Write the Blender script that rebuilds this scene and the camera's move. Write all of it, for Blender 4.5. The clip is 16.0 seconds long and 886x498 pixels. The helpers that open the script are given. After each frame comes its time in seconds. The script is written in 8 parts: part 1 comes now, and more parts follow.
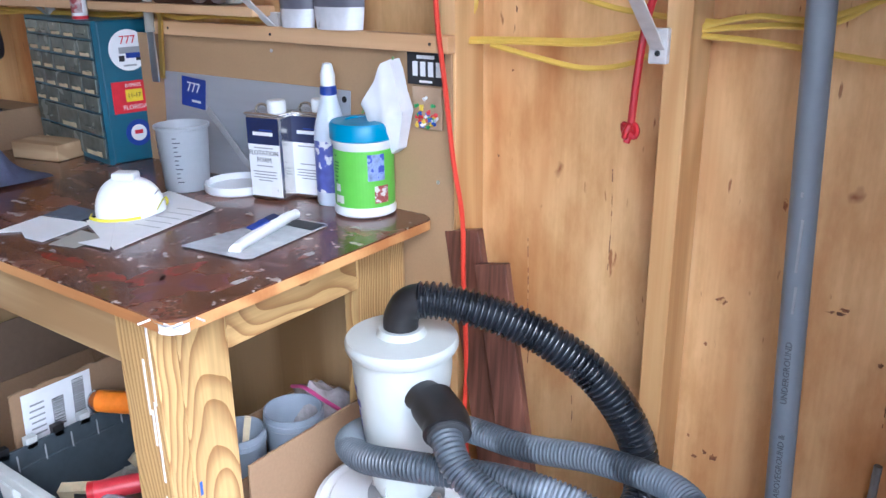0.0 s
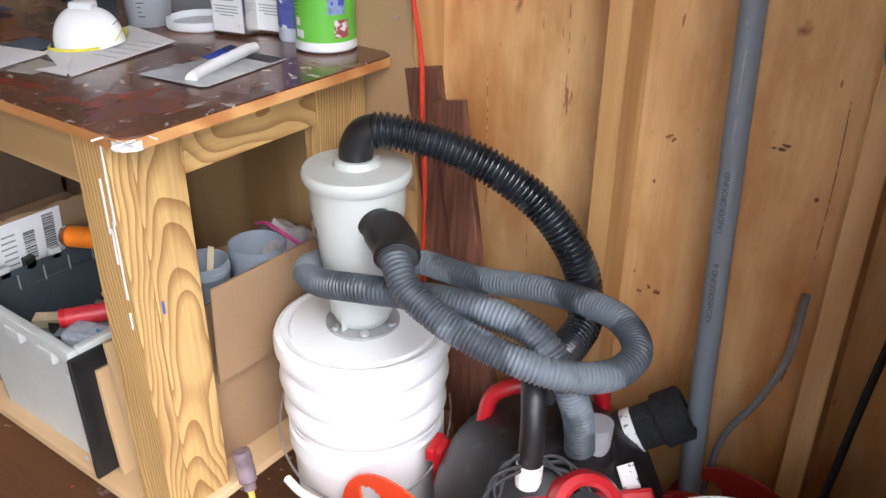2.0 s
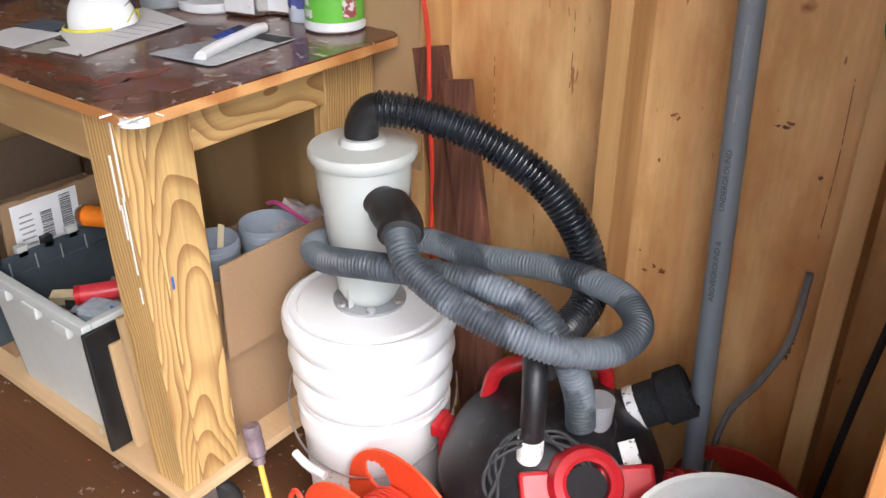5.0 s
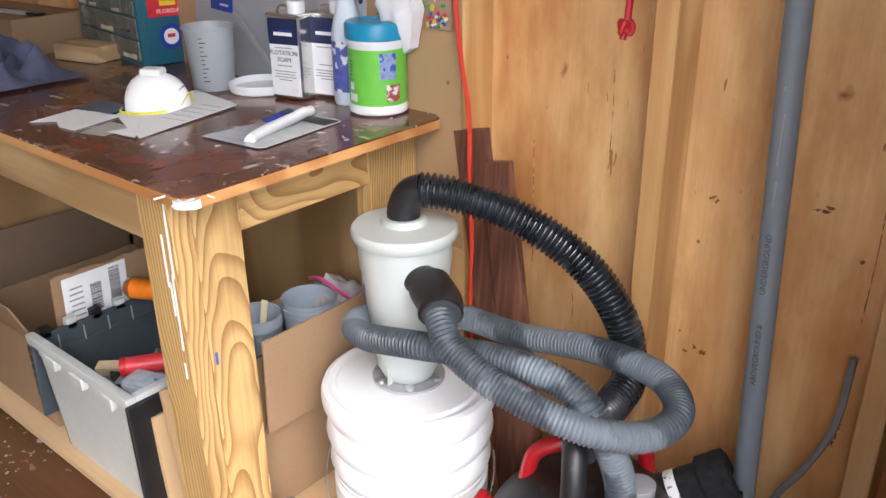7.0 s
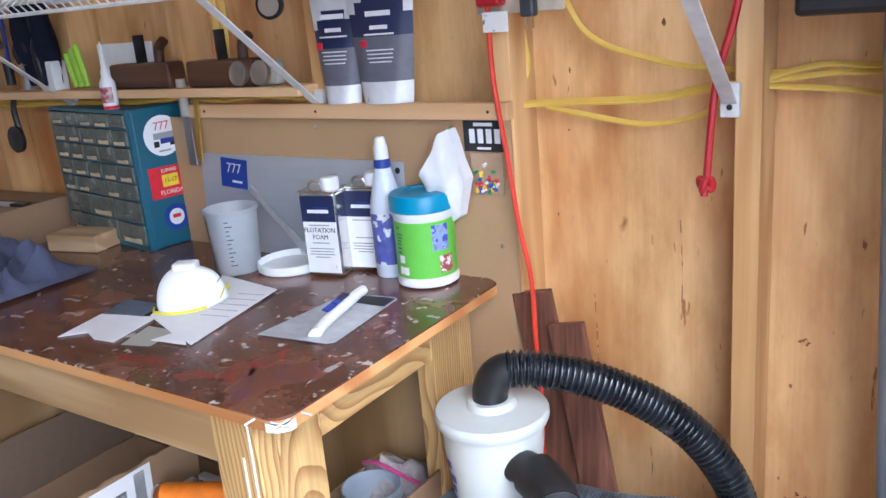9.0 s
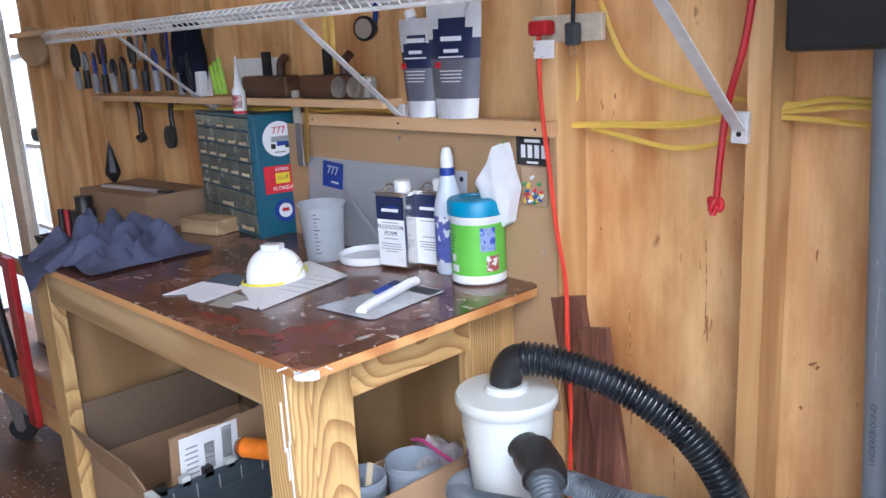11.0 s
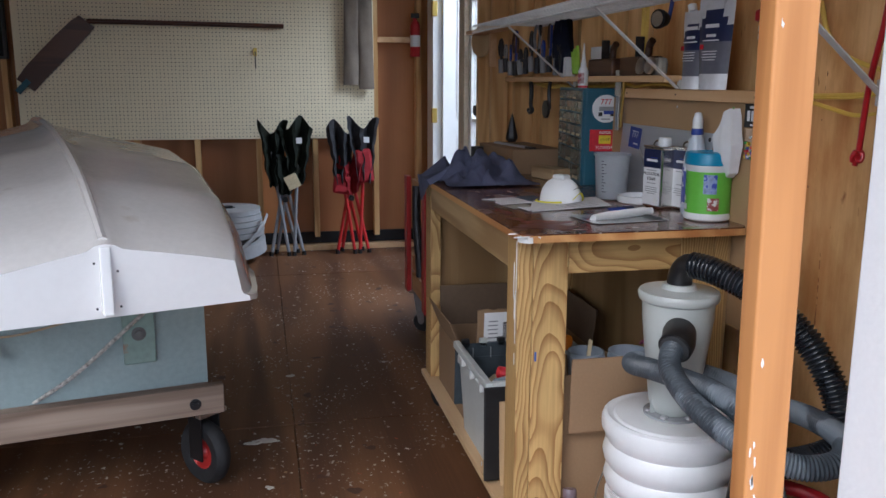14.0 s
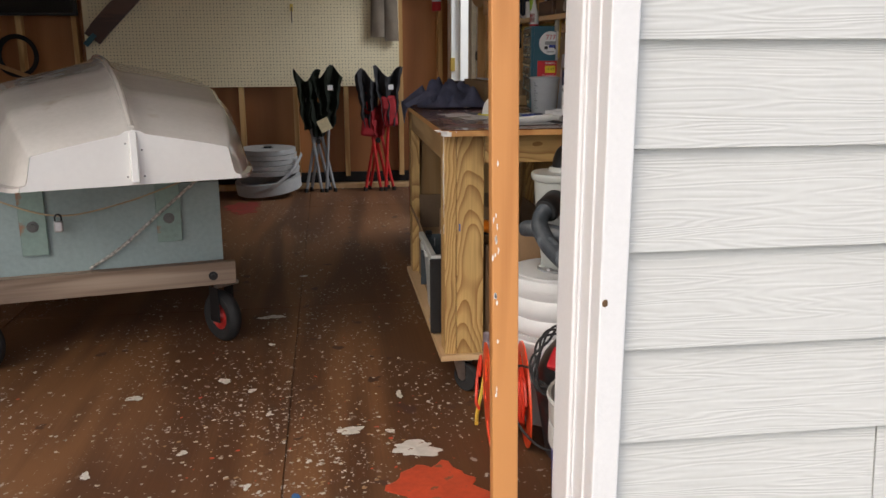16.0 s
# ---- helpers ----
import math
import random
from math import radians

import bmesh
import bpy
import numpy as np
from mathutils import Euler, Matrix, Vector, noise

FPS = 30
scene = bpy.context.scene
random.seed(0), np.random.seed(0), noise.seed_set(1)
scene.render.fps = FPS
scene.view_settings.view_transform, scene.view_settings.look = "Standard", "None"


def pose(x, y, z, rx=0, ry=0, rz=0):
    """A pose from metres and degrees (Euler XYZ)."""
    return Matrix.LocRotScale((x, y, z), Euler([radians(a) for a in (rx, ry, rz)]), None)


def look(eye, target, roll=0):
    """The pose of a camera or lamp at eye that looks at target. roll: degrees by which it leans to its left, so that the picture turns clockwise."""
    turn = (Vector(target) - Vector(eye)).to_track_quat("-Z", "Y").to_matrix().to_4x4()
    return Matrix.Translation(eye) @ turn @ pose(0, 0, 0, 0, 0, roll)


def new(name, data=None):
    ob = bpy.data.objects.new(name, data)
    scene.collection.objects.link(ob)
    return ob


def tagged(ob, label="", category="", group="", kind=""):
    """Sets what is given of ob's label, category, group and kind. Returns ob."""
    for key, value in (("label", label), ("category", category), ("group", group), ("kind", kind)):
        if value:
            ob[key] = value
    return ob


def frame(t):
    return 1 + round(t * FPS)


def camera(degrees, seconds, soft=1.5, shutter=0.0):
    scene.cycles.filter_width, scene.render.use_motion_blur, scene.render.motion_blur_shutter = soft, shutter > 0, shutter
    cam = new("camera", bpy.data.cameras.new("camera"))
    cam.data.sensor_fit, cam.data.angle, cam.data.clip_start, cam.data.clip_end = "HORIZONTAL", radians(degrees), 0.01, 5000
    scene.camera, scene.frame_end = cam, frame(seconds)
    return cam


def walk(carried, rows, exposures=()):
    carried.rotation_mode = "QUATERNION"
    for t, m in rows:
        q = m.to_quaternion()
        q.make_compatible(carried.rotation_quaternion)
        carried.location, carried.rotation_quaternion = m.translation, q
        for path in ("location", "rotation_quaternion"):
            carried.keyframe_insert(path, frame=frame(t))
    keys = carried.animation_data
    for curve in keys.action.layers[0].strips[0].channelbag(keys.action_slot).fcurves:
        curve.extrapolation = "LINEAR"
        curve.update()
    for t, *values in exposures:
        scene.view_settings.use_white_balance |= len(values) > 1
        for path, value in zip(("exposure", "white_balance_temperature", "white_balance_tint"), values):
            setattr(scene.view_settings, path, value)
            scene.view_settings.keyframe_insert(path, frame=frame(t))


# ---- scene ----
cam = camera(55.6, 16.0)
PATH = [
    (0, (-0.071, 0.013, 1.336), (-1.196, 1.53, 0.675), -0.7),
    (0.5, (-0.039, 0.009, 1.32), (-1.145, 1.506, 0.589), -0.2),
    (1, (-0.01, -0.001, 1.306), (-1.092, 1.49, 0.528), 0.9),
    (1.5, (0.004, -0.001, 1.289), (-1.044, 1.463, 0.418), 1.1),
    (2, (0.011, 0.001, 1.279), (-1.028, 1.438, 0.354), 0.6),
    (2.5, (0.012, 0.007, 1.274), (-1.012, 1.444, 0.332), 0.3),
    (3, (0.015, 0.003, 1.271), (-1.0, 1.433, 0.309), 0.5),
    (3.5, (0.018, -0.003, 1.27), (-0.997, 1.419, 0.298), 0.3),
    (6, (0.06, 0.007, 1.274), (-1.069, 1.395, 0.379), -0.1),
    (6.5, (0.055, 0.0, 1.288), (-1.092, 1.411, 0.456), -0.2),
    (7, (0.047, -0.007, 1.297), (-1.137, 1.388, 0.49), -0.6),
    (7.5, (-0.01, -0.029, 1.308), (-1.217, 1.376, 0.555), -1.3),
    (8, (-0.111, -0.052, 1.342), (-1.202, 1.486, 0.676), -3.4),
    (8.5, (-0.185, -0.069, 1.377), (-1.209, 1.542, 0.778), -4.1),
    (9, (-0.212, -0.061, 1.39), (-1.306, 1.511, 0.813), -5.1),
    (11.5, (0.155, -0.069, 1.357), (-1.324, 1.196, 0.898), -2.7),
    (12, (0.242, -0.062, 1.35), (-1.357, 1.05, 0.893), -3.0),
    (12.5, (0.394, 0.01, 1.301), (-1.389, 0.826, 0.907), -0.7),
    (13, (0.511, 0.039, 1.28), (-1.351, 0.62, 0.837), -1.7),
    (13.5, (0.632, 0.014, 1.255), (-1.255, 0.514, 0.82), 0.3),
    (14, (0.848, 0.033, 1.229), (-1.069, 0.448, 0.837), 0.2),
    (14.5, (1.009, 0.098, 1.227), (-0.9, 0.54, 0.825), -1.2),
    (15, (1.204, 0.219, 1.182), (-0.729, 0.507, 0.76), -0.0),
    (15.5, (1.361, 0.279, 1.173), (-0.581, 0.47, 0.736), 0.4),
    (16, (1.561, 0.265, 1.131), (-0.366, 0.527, 0.661), -0.2),
]
EXPOSURES = [(0.0, 1.95, 4750, 10), (2.0, 1.55, 5450, 10), (3.0, 1.5, 5600, 10), (7.0, 1.65, 5550, 10), (8.0, 1.75, 5500, 10), (9.0, 1.9, 4900, 10), (12.0, 1.65, 4950, 10), (13.5, 0.85, 5150, 10), (14.5, 0.1, 5550, 10), (15.0, 0.05, 6050, 10), (16.0, 0.1, 6250, 10)]
walk(cam, [(t, look(eye, target, roll)) for t, eye, target, roll in PATH], EXPOSURES)


# ---- world and light ----
world = bpy.data.worlds.new("world")
scene.world = world
world.use_nodes = True
wn = world.node_tree
sky = wn.nodes.new("ShaderNodeTexSky")
sky.sky_type = "NISHITA"
sky.sun_disc = False
sky.sun_elevation, sky.sun_rotation = radians(45), radians(127)
sky.air_density, sky.dust_density = 1.0, 6.0
wn.links.new(sky.outputs[0], wn.nodes["Background"].inputs[0])
wn.nodes["Background"].inputs[1].default_value = 0.15
sun = bpy.data.lights.new("sun", "SUN")
sun.energy, sun.angle, sun.color = 1.0, radians(110), (1.0, 0.99, 0.98)
sun_ob = new("sun", sun)
sun_ob.matrix_world = look((5.6, -4.2, 4.4), (0, 0, 0))
# sky light that falls in through the open side door
door_sky = bpy.data.lights.new("side_door_sky", "AREA")
door_sky.shape, door_sky.size, door_sky.size_y, door_sky.energy = "RECTANGLE", 1.6, 1.2, 75.0
door_sky.color = (1.0, 0.98, 0.93)
door_sky_ob = new("side_door_sky", door_sky)
door_sky_ob.matrix_world = look((-4.1, 2.7, 2.7), (-4.6, 0.2, 0.7))


# ---- materials ----
def mat(name, base, rough=0.6, metal=0.0, vary=0.15, scale=6.0, bump=0.0, bscale=60.0, stretch=(1, 1, 1), dark=None, spots=None, trans=0.0, spec=0.5, coat=0.0, rnd=0.0):
    """A procedural surface: base colour, two scales of variation, fine relief, optional spots of another colour."""
    m = bpy.data.materials.new(name)
    m.use_nodes = True
    nt = m.node_tree
    n, l = nt.nodes, nt.links
    b = n["Principled BSDF"]
    b.inputs["Roughness"].default_value = rough
    b.inputs["Metallic"].default_value = metal
    b.inputs["Transmission Weight"].default_value = trans
    b.inputs["Specular IOR Level"].default_value = spec
    b.inputs["Coat Weight"].default_value = coat
    tc = n.new("ShaderNodeTexCoord")
    mp = n.new("ShaderNodeMapping")
    mp.inputs["Scale"].default_value = stretch
    l.new(tc.outputs["Object"], mp.inputs["Vector"])
    n1 = n.new("ShaderNodeTexNoise")
    n1.inputs["Scale"].default_value = scale
    n1.inputs["Detail"].default_value = 6
    l.new(mp.outputs[0], n1.inputs["Vector"])
    n2 = n.new("ShaderNodeTexNoise")
    n2.inputs["Scale"].default_value = bscale
    n2.inputs["Detail"].default_value = 4
    l.new(mp.outputs[0], n2.inputs["Vector"])
    dk = dark or tuple(c * (1 - 2.2 * vary) for c in base)
    lt = tuple(min(1, c * (1 + vary)) for c in base)
    r = n.new("ShaderNodeValToRGB")
    r.color_ramp.elements[0].position, r.color_ramp.elements[1].position = 0.3, 0.7
    r.color_ramp.elements[0].color, r.color_ramp.elements[1].color = (*[max(0, c) for c in dk], 1), (*lt, 1)
    mx = n.new("ShaderNodeMath")
    mx.operation = "MULTIPLY_ADD"
    mx.inputs[1].default_value = 0.35
    l.new(n2.outputs[0], mx.inputs[0])
    sc = n.new("ShaderNodeMath")
    sc.operation = "MULTIPLY"
    sc.inputs[1].default_value = 0.65
    l.new(n1.outputs[0], sc.inputs[0])
    l.new(sc.outputs[0], mx.inputs[2])
    l.new(mx.outputs[0], r.inputs[0])
    col = r.outputs[0]
    if spots:
        scol, sscale, thr = spots
        n3 = n.new("ShaderNodeTexNoise")
        n3.inputs["Scale"].default_value = sscale
        n3.inputs["Detail"].default_value = 5
        l.new(tc.outputs["Object"], n3.inputs["Vector"])
        r3 = n.new("ShaderNodeValToRGB")
        r3.color_ramp.elements[0].position, r3.color_ramp.elements[1].position = thr, thr + 0.04
        l.new(n3.outputs[0], r3.inputs[0])
        mc = n.new("ShaderNodeMixRGB")
        mc.inputs[2].default_value = (*scol, 1)
        l.new(r3.outputs[0], mc.inputs[0])
        l.new(col, mc.inputs[1])
        col = mc.outputs[0]
    if rnd:
        oi = n.new("ShaderNodeObjectInfo")
        hv = n.new("ShaderNodeHueSaturation")
        mr = n.new("ShaderNodeMapRange")
        mr.inputs[3].default_value, mr.inputs[4].default_value = 1 - rnd, 1 + rnd
        l.new(oi.outputs["Random"], mr.inputs[0])
        l.new(mr.outputs[0], hv.inputs["Value"])
        l.new(col, hv.inputs["Color"])
        col = hv.outputs[0]
    l.new(col, b.inputs["Base Color"])
    rr = n.new("ShaderNodeMapRange")
    rr.inputs[3].default_value, rr.inputs[4].default_value = max(0.02, rough - 0.1), min(1, rough + 0.1)
    l.new(n1.outputs[0], rr.inputs[0])
    l.new(rr.outputs[0], b.inputs["Roughness"])
    if bump:
        bp = n.new("ShaderNodeBump")
        bp.inputs["Strength"].default_value = bump
        bp.inputs["Distance"].default_value = 0.004
        l.new(n2.outputs[0], bp.inputs["Height"])
        l.new(bp.outputs[0], b.inputs["Normal"])
    return m


def wood(name, light, dark, grain_axis="z", scale=5.0, rough=0.6, distort=3.0, knots=None, contrast=(0.35, 0.75), fine=0.35, band=1.0, stain=None, rnd=0.0, offset=(0, 0, 0), bump=0.25):
    """Wood: growth bands stretched along one axis, fine fibres, optional knots and stains."""
    m = bpy.data.materials.new(name)
    m.use_nodes = True
    nt = m.node_tree
    n, l = nt.nodes, nt.links
    b = n["Principled BSDF"]
    b.inputs["Roughness"].default_value = rough
    tc = n.new("ShaderNodeTexCoord")
    st = {"x": (0.12, 1, 1), "y": (1, 0.12, 1), "z": (1, 1, 0.12)}[grain_axis]
    fs = {"x": (0.02, 1, 1), "y": (1, 0.02, 1), "z": (1, 1, 0.02)}[grain_axis]
    mp = n.new("ShaderNodeMapping")
    mp.inputs["Scale"].default_value = st
    mp.inputs["Location"].default_value = offset
    src = tc.outputs["Object"]
    if rnd:
        oi = n.new("ShaderNodeObjectInfo")
        add = n.new("ShaderNodeVectorMath")
        add.operation = "MULTIPLY_ADD"
        add.inputs[1].default_value = (7, 5, 9)
        cx = n.new("ShaderNodeCombineXYZ")
        for i in range(3):
            l.new(oi.outputs["Random"], cx.inputs[i])
        l.new(cx.outputs[0], add.inputs[0])
        l.new(src, add.inputs[2])
        src = add.outputs[0]
    l.new(src, mp.inputs["Vector"])
    big = n.new("ShaderNodeTexNoise")
    big.inputs["Scale"].default_value = scale
    big.inputs["Detail"].default_value = 2
    big.inputs["Distortion"].default_value = 0.4
    l.new(mp.outputs[0], big.inputs["Vector"])
    mu = n.new("ShaderNodeMath")
    mu.operation = "MULTIPLY"
    mu.inputs[1].default_value = distort * 6
    l.new(big.outputs[0], mu.inputs[0])
    sn = n.new("ShaderNodeMath")
    sn.operation = "SINE"
    mu2 = n.new("ShaderNodeMath")
    mu2.operation = "MULTIPLY"
    mu2.inputs[1].default_value = 2.2 * band
    l.new(mu.outputs[0], mu2.inputs[0])
    l.new(mu2.outputs[0], sn.inputs[0])
    mpf = n.new("ShaderNodeMapping")
    mpf.inputs["Scale"].default_value = fs
    l.new(src, mpf.inputs["Vector"])
    fib = n.new("ShaderNodeTexNoise")
    fib.inputs["Scale"].default_value = 140
    fib.inputs["Detail"].default_value = 4
    l.new(mpf.outputs[0], fib.inputs["Vector"])
    mr = n.new("ShaderNodeMapRange")
    mr.inputs[1].default_value, mr.inputs[2].default_value = -1, 1
    l.new(sn.outputs[0], mr.inputs[0])
    mix = n.new("ShaderNodeMath")
    mix.operation = "MULTIPLY_ADD"
    mix.inputs[1].default_value = fine
    l.new(fib.outputs[0], mix.inputs[0])
    sc = n.new("ShaderNodeMath")
    sc.operation = "MULTIPLY"
    sc.inputs[1].default_value = 1 - fine
    l.new(mr.outputs[0], sc.inputs[0])
    l.new(sc.outputs[0], mix.inputs[2])
    r = n.new("ShaderNodeValToRGB")
    r.color_ramp.elements[0].position, r.color_ramp.elements[1].position = contrast
    r.color_ramp.elements[0].color, r.color_ramp.elements[1].color = (*dark, 1), (*light, 1)
    l.new(mix.outputs[0], r.inputs[0])
    col = r.outputs[0]
    # broad tone change
    tone = n.new("ShaderNodeTexNoise")
    tone.inputs["Scale"].default_value = 1.7
    tone.inputs["Detail"].default_value = 3
    l.new(mp.outputs[0] if not knots else src, tone.inputs["Vector"])
    tr = n.new("ShaderNodeMapRange")
    tr.inputs[3].default_value, tr.inputs[4].default_value = 0.78, 1.18
    l.new(tone.outputs[0], tr.inputs[0])
    hs = n.new("ShaderNodeHueSaturation")
    l.new(tr.outputs[0], hs.inputs["Value"])
    l.new(col, hs.inputs["Color"])
    col = hs.outputs[0]
    if stain:
        scol, sscale, thr = stain
        mps = n.new("ShaderNodeMapping")
        mps.inputs["Scale"].default_value = (1, 1, 0.22)
        l.new(src, mps.inputs["Vector"])
        n3 = n.new("ShaderNodeTexNoise")
        n3.inputs["Scale"].default_value = sscale
        n3.inputs["Detail"].default_value = 4
        l.new(mps.outputs[0], n3.inputs["Vector"])
        r3 = n.new("ShaderNodeValToRGB")
        r3.color_ramp.elements[0].position, r3.color_ramp.elements[1].position = thr, thr + 0.16
        l.new(n3.outputs[0], r3.inputs[0])
        mc = n.new("ShaderNodeMixRGB")
        mc.inputs[2].default_value = (*scol, 1)
        fm = n.new("ShaderNodeMath")
        fm.operation = "MULTIPLY"
        fm.inputs[1].default_value = 0.75
        l.new(r3.outputs[0], fm.inputs[0])
        l.new(fm.outputs[0], mc.inputs[0])
        l.new(col, mc.inputs[1])
        col = mc.outputs[0]
        # blotches of the veneer, softer and smaller than the streaks
        n5 = n.new("ShaderNodeTexNoise")
        n5.inputs["Scale"].default_value = 13
        n5.inputs["Detail"].default_value = 7
        n5.inputs["Roughness"].default_value = 0.65
        mp5 = n.new("ShaderNodeMapping")
        mp5.inputs["Scale"].default_value = (1, 1, 0.35)
        l.new(src, mp5.inputs["Vector"])
        l.new(mp5.outputs[0], n5.inputs["Vector"])
        r5 = n.new("ShaderNodeValToRGB")
        r5.color_ramp.elements[0].position, r5.color_ramp.elements[1].position = 0.36, 0.58
        r5.color_ramp.elements[0].color, r5.color_ramp.elements[1].color = (0.76, 0.64, 0.50, 1), (1, 1, 1, 1)
        l.new(n5.outputs[0], r5.inputs[0])
        mc5 = n.new("ShaderNodeMixRGB")
        mc5.blend_type = "MULTIPLY"
        mc5.inputs[0].default_value = 0.8
        l.new(col, mc5.inputs[1])
        l.new(r5.outputs[0], mc5.inputs[2])
        col = mc5.outputs[0]
        # small dark pitch marks
        n4 = n.new("ShaderNodeTexNoise")
        n4.inputs["Scale"].default_value = 62
        n4.inputs["Detail"].default_value = 3
        l.new(mps.outputs[0], n4.inputs["Vector"])
        r4 = n.new("ShaderNodeValToRGB")
        r4.color_ramp.elements[0].position, r4.color_ramp.elements[1].position = 0.70, 0.74
        r4.color_ramp.elements[1].color = (0.9, 0.9, 0.9, 1)
        l.new(n4.outputs[0], r4.inputs[0])
        mc4 = n.new("ShaderNodeMixRGB")
        mc4.inputs[2].default_value = (0.30, 0.11, 0.03, 1)
        l.new(r4.outputs[0], mc4.inputs[0])
        l.new(col, mc4.inputs[1])
        col = mc4.outputs[0]
    if knots:
        v = n.new("ShaderNodeTexVoronoi")
        v.inputs["Scale"].default_value = knots
        v.inputs["Randomness"].default_value = 1.0
        mk = n.new("ShaderNodeMapping")
        mk.inputs["Scale"].default_value = {"x": (0.7, 1, 1), "y": (1, 0.7, 1), "z": (1, 1, 0.7)}[grain_axis]
        wob = n.new("ShaderNodeMixRGB")
        wob.inputs[0].default_value = 0.03
        nw = n.new("ShaderNodeTexNoise")
        nw.inputs["Scale"].default_value = 30
        l.new(src, nw.inputs["Vector"])
        l.new(src, wob.inputs[1])
        l.new(nw.outputs["Color"], wob.inputs[2])
        l.new(wob.outputs[0], mk.inputs["Vector"])
        l.new(mk.outputs[0], v.inputs["Vector"])
        rk = n.new("ShaderNodeValToRGB")
        rk.color_ramp.elements[0].position, rk.color_ramp.elements[1].position = 0.012, 0.07
        rk.color_ramp.elements[0].color, rk.color_ramp.elements[1].color = (1, 1, 1, 1), (0, 0, 0, 1)
        l.new(v.outputs["Distance"], rk.inputs[0])
        mk2 = n.new("ShaderNodeMixRGB")
        mk2.inputs[2].default_value = (0.30, 0.11, 0.03, 1)
        l.new(rk.outputs[0], mk2.inputs[0])
        l.new(col, mk2.inputs[1])
        col = mk2.outputs[0]
    l.new(col, b.inputs["Base Color"])
    bp = n.new("ShaderNodeBump")
    bp.inputs["Strength"].default_value = bump
    bp.inputs["Distance"].default_value = 0.002
    l.new(mix.outputs[0], bp.inputs["Height"])
    l.new(bp.outputs[0], b.inputs["Normal"])
    return m


def pine(name, light, dark, axis, centre, tilt=(3.0, 3.2), spacing=0.0062):
    """Flat-sawn pine: growth rings about a tilted heart line near the board, with sharp late wood."""
    m = bpy.data.materials.new(name)
    m.use_nodes = True
    n, l = m.node_tree.nodes, m.node_tree.links
    b = n["Principled BSDF"]
    b.inputs["Roughness"].default_value = 0.5
    tc = n.new("ShaderNodeTexCoord")
    oi = n.new("ShaderNodeObjectInfo")
    sub = n.new("ShaderNodeVectorMath")
    sub.operation = "SUBTRACT"
    sub.inputs[1].default_value = centre
    l.new(tc.outputs["Object"], sub.inputs[0])
    mp = n.new("ShaderNodeMapping")
    a, c = radians(tilt[0]), radians(tilt[1])
    mp.inputs["Rotation"].default_value = (a, c, 0) if axis == "z" else (a, 0, c)
    l.new(sub.outputs[0], mp.inputs["Vector"])
    # slow wander of the heart line along the board
    wn_ = n.new("ShaderNodeTexNoise")
    wn_.inputs["Scale"].default_value = 5.0
    wn_.inputs["Detail"].default_value = 2
    ws = n.new("ShaderNodeMapping")
    ws.inputs["Scale"].default_value = (1, 1, 0.55) if axis == "z" else (1, 0.55, 1)
    l.new(mp.outputs[0], ws.inputs["Vector"])
    jit = n.new("ShaderNodeVectorMath")
    jit.operation = "ADD"
    cx = n.new("ShaderNodeCombineXYZ")
    for k in range(3):
        l.new(oi.outputs["Random"], cx.inputs[k])
    l.new(ws.outputs[0], jit.inputs[0])
    l.new(cx.outputs[0], jit.inputs[1])
    l.new(jit.outputs[0], wn_.inputs["Vector"])
    wob = n.new("ShaderNodeVectorMath")
    wob.operation = "MULTIPLY_ADD"
    wob.inputs[1].default_value = (0.06, 0.06, 0.06)
    l.new(wn_.outputs["Color"], wob.inputs[0])
    l.new(mp.outputs[0], wob.inputs[2])
    flat = n.new("ShaderNodeVectorMath")
    flat.operation = "MULTIPLY"
    flat.inputs[1].default_value = (1, 1, 0.0) if axis == "z" else (1, 0.0, 1)
    l.new(wob.outputs[0], flat.inputs[0])
    ln = n.new("ShaderNodeVectorMath")
    ln.operation = "LENGTH"
    l.new(flat.outputs[0], ln.inputs[0])
    dv = n.new("ShaderNodeMath")
    dv.operation = "DIVIDE"
    dv.inputs[1].default_value = spacing
    l.new(ln.outputs["Value"], dv.inputs[0])
    fr_ = n.new("ShaderNodeMath")
    fr_.operation = "FRACT"
    l.new(dv.outputs[0], fr_.inputs[0])
    r = n.new("ShaderNodeValToRGB")
    r.color_ramp.elements[0].position, r.color_ramp.elements[0].color = 0.0, (*light, 1)
    r.color_ramp.elements[1].position, r.color_ramp.elements[1].color = 1.0, (*dark, 1)
    e = r.color_ramp.elements.new(0.45)
    e.color = (*[0.85 * p_ + 0.15 * q_ for p_, q_ in zip(light, dark)], 1)
    e = r.color_ramp.elements.new(0.93)
    e.color = (*dark, 1)
    l.new(fr_.outputs[0], r.inputs[0])
    fib = n.new("ShaderNodeTexNoise")
    fib.inputs["Scale"].default_value = 160
    fib.inputs["Detail"].default_value = 4
    fm = n.new("ShaderNodeMapping")
    fm.inputs["Scale"].default_value = (1, 1, 0.03) if axis == "z" else (1, 0.03, 1)
    l.new(tc.outputs["Object"], fm.inputs["Vector"])
    l.new(fm.outputs[0], fib.inputs["Vector"])
    tone = n.new("ShaderNodeTexNoise")
    tone.inputs["Scale"].default_value = 6
    tone.inputs["Detail"].default_value = 4
    l.new(jit.outputs[0], tone.inputs["Vector"])
    ad = n.new("ShaderNodeMath")
    ad.operation = "ADD"
    l.new(fib.outputs[0], ad.inputs[0])
    l.new(tone.outputs[0], ad.inputs[1])
    mr = n.new("ShaderNodeMapRange")
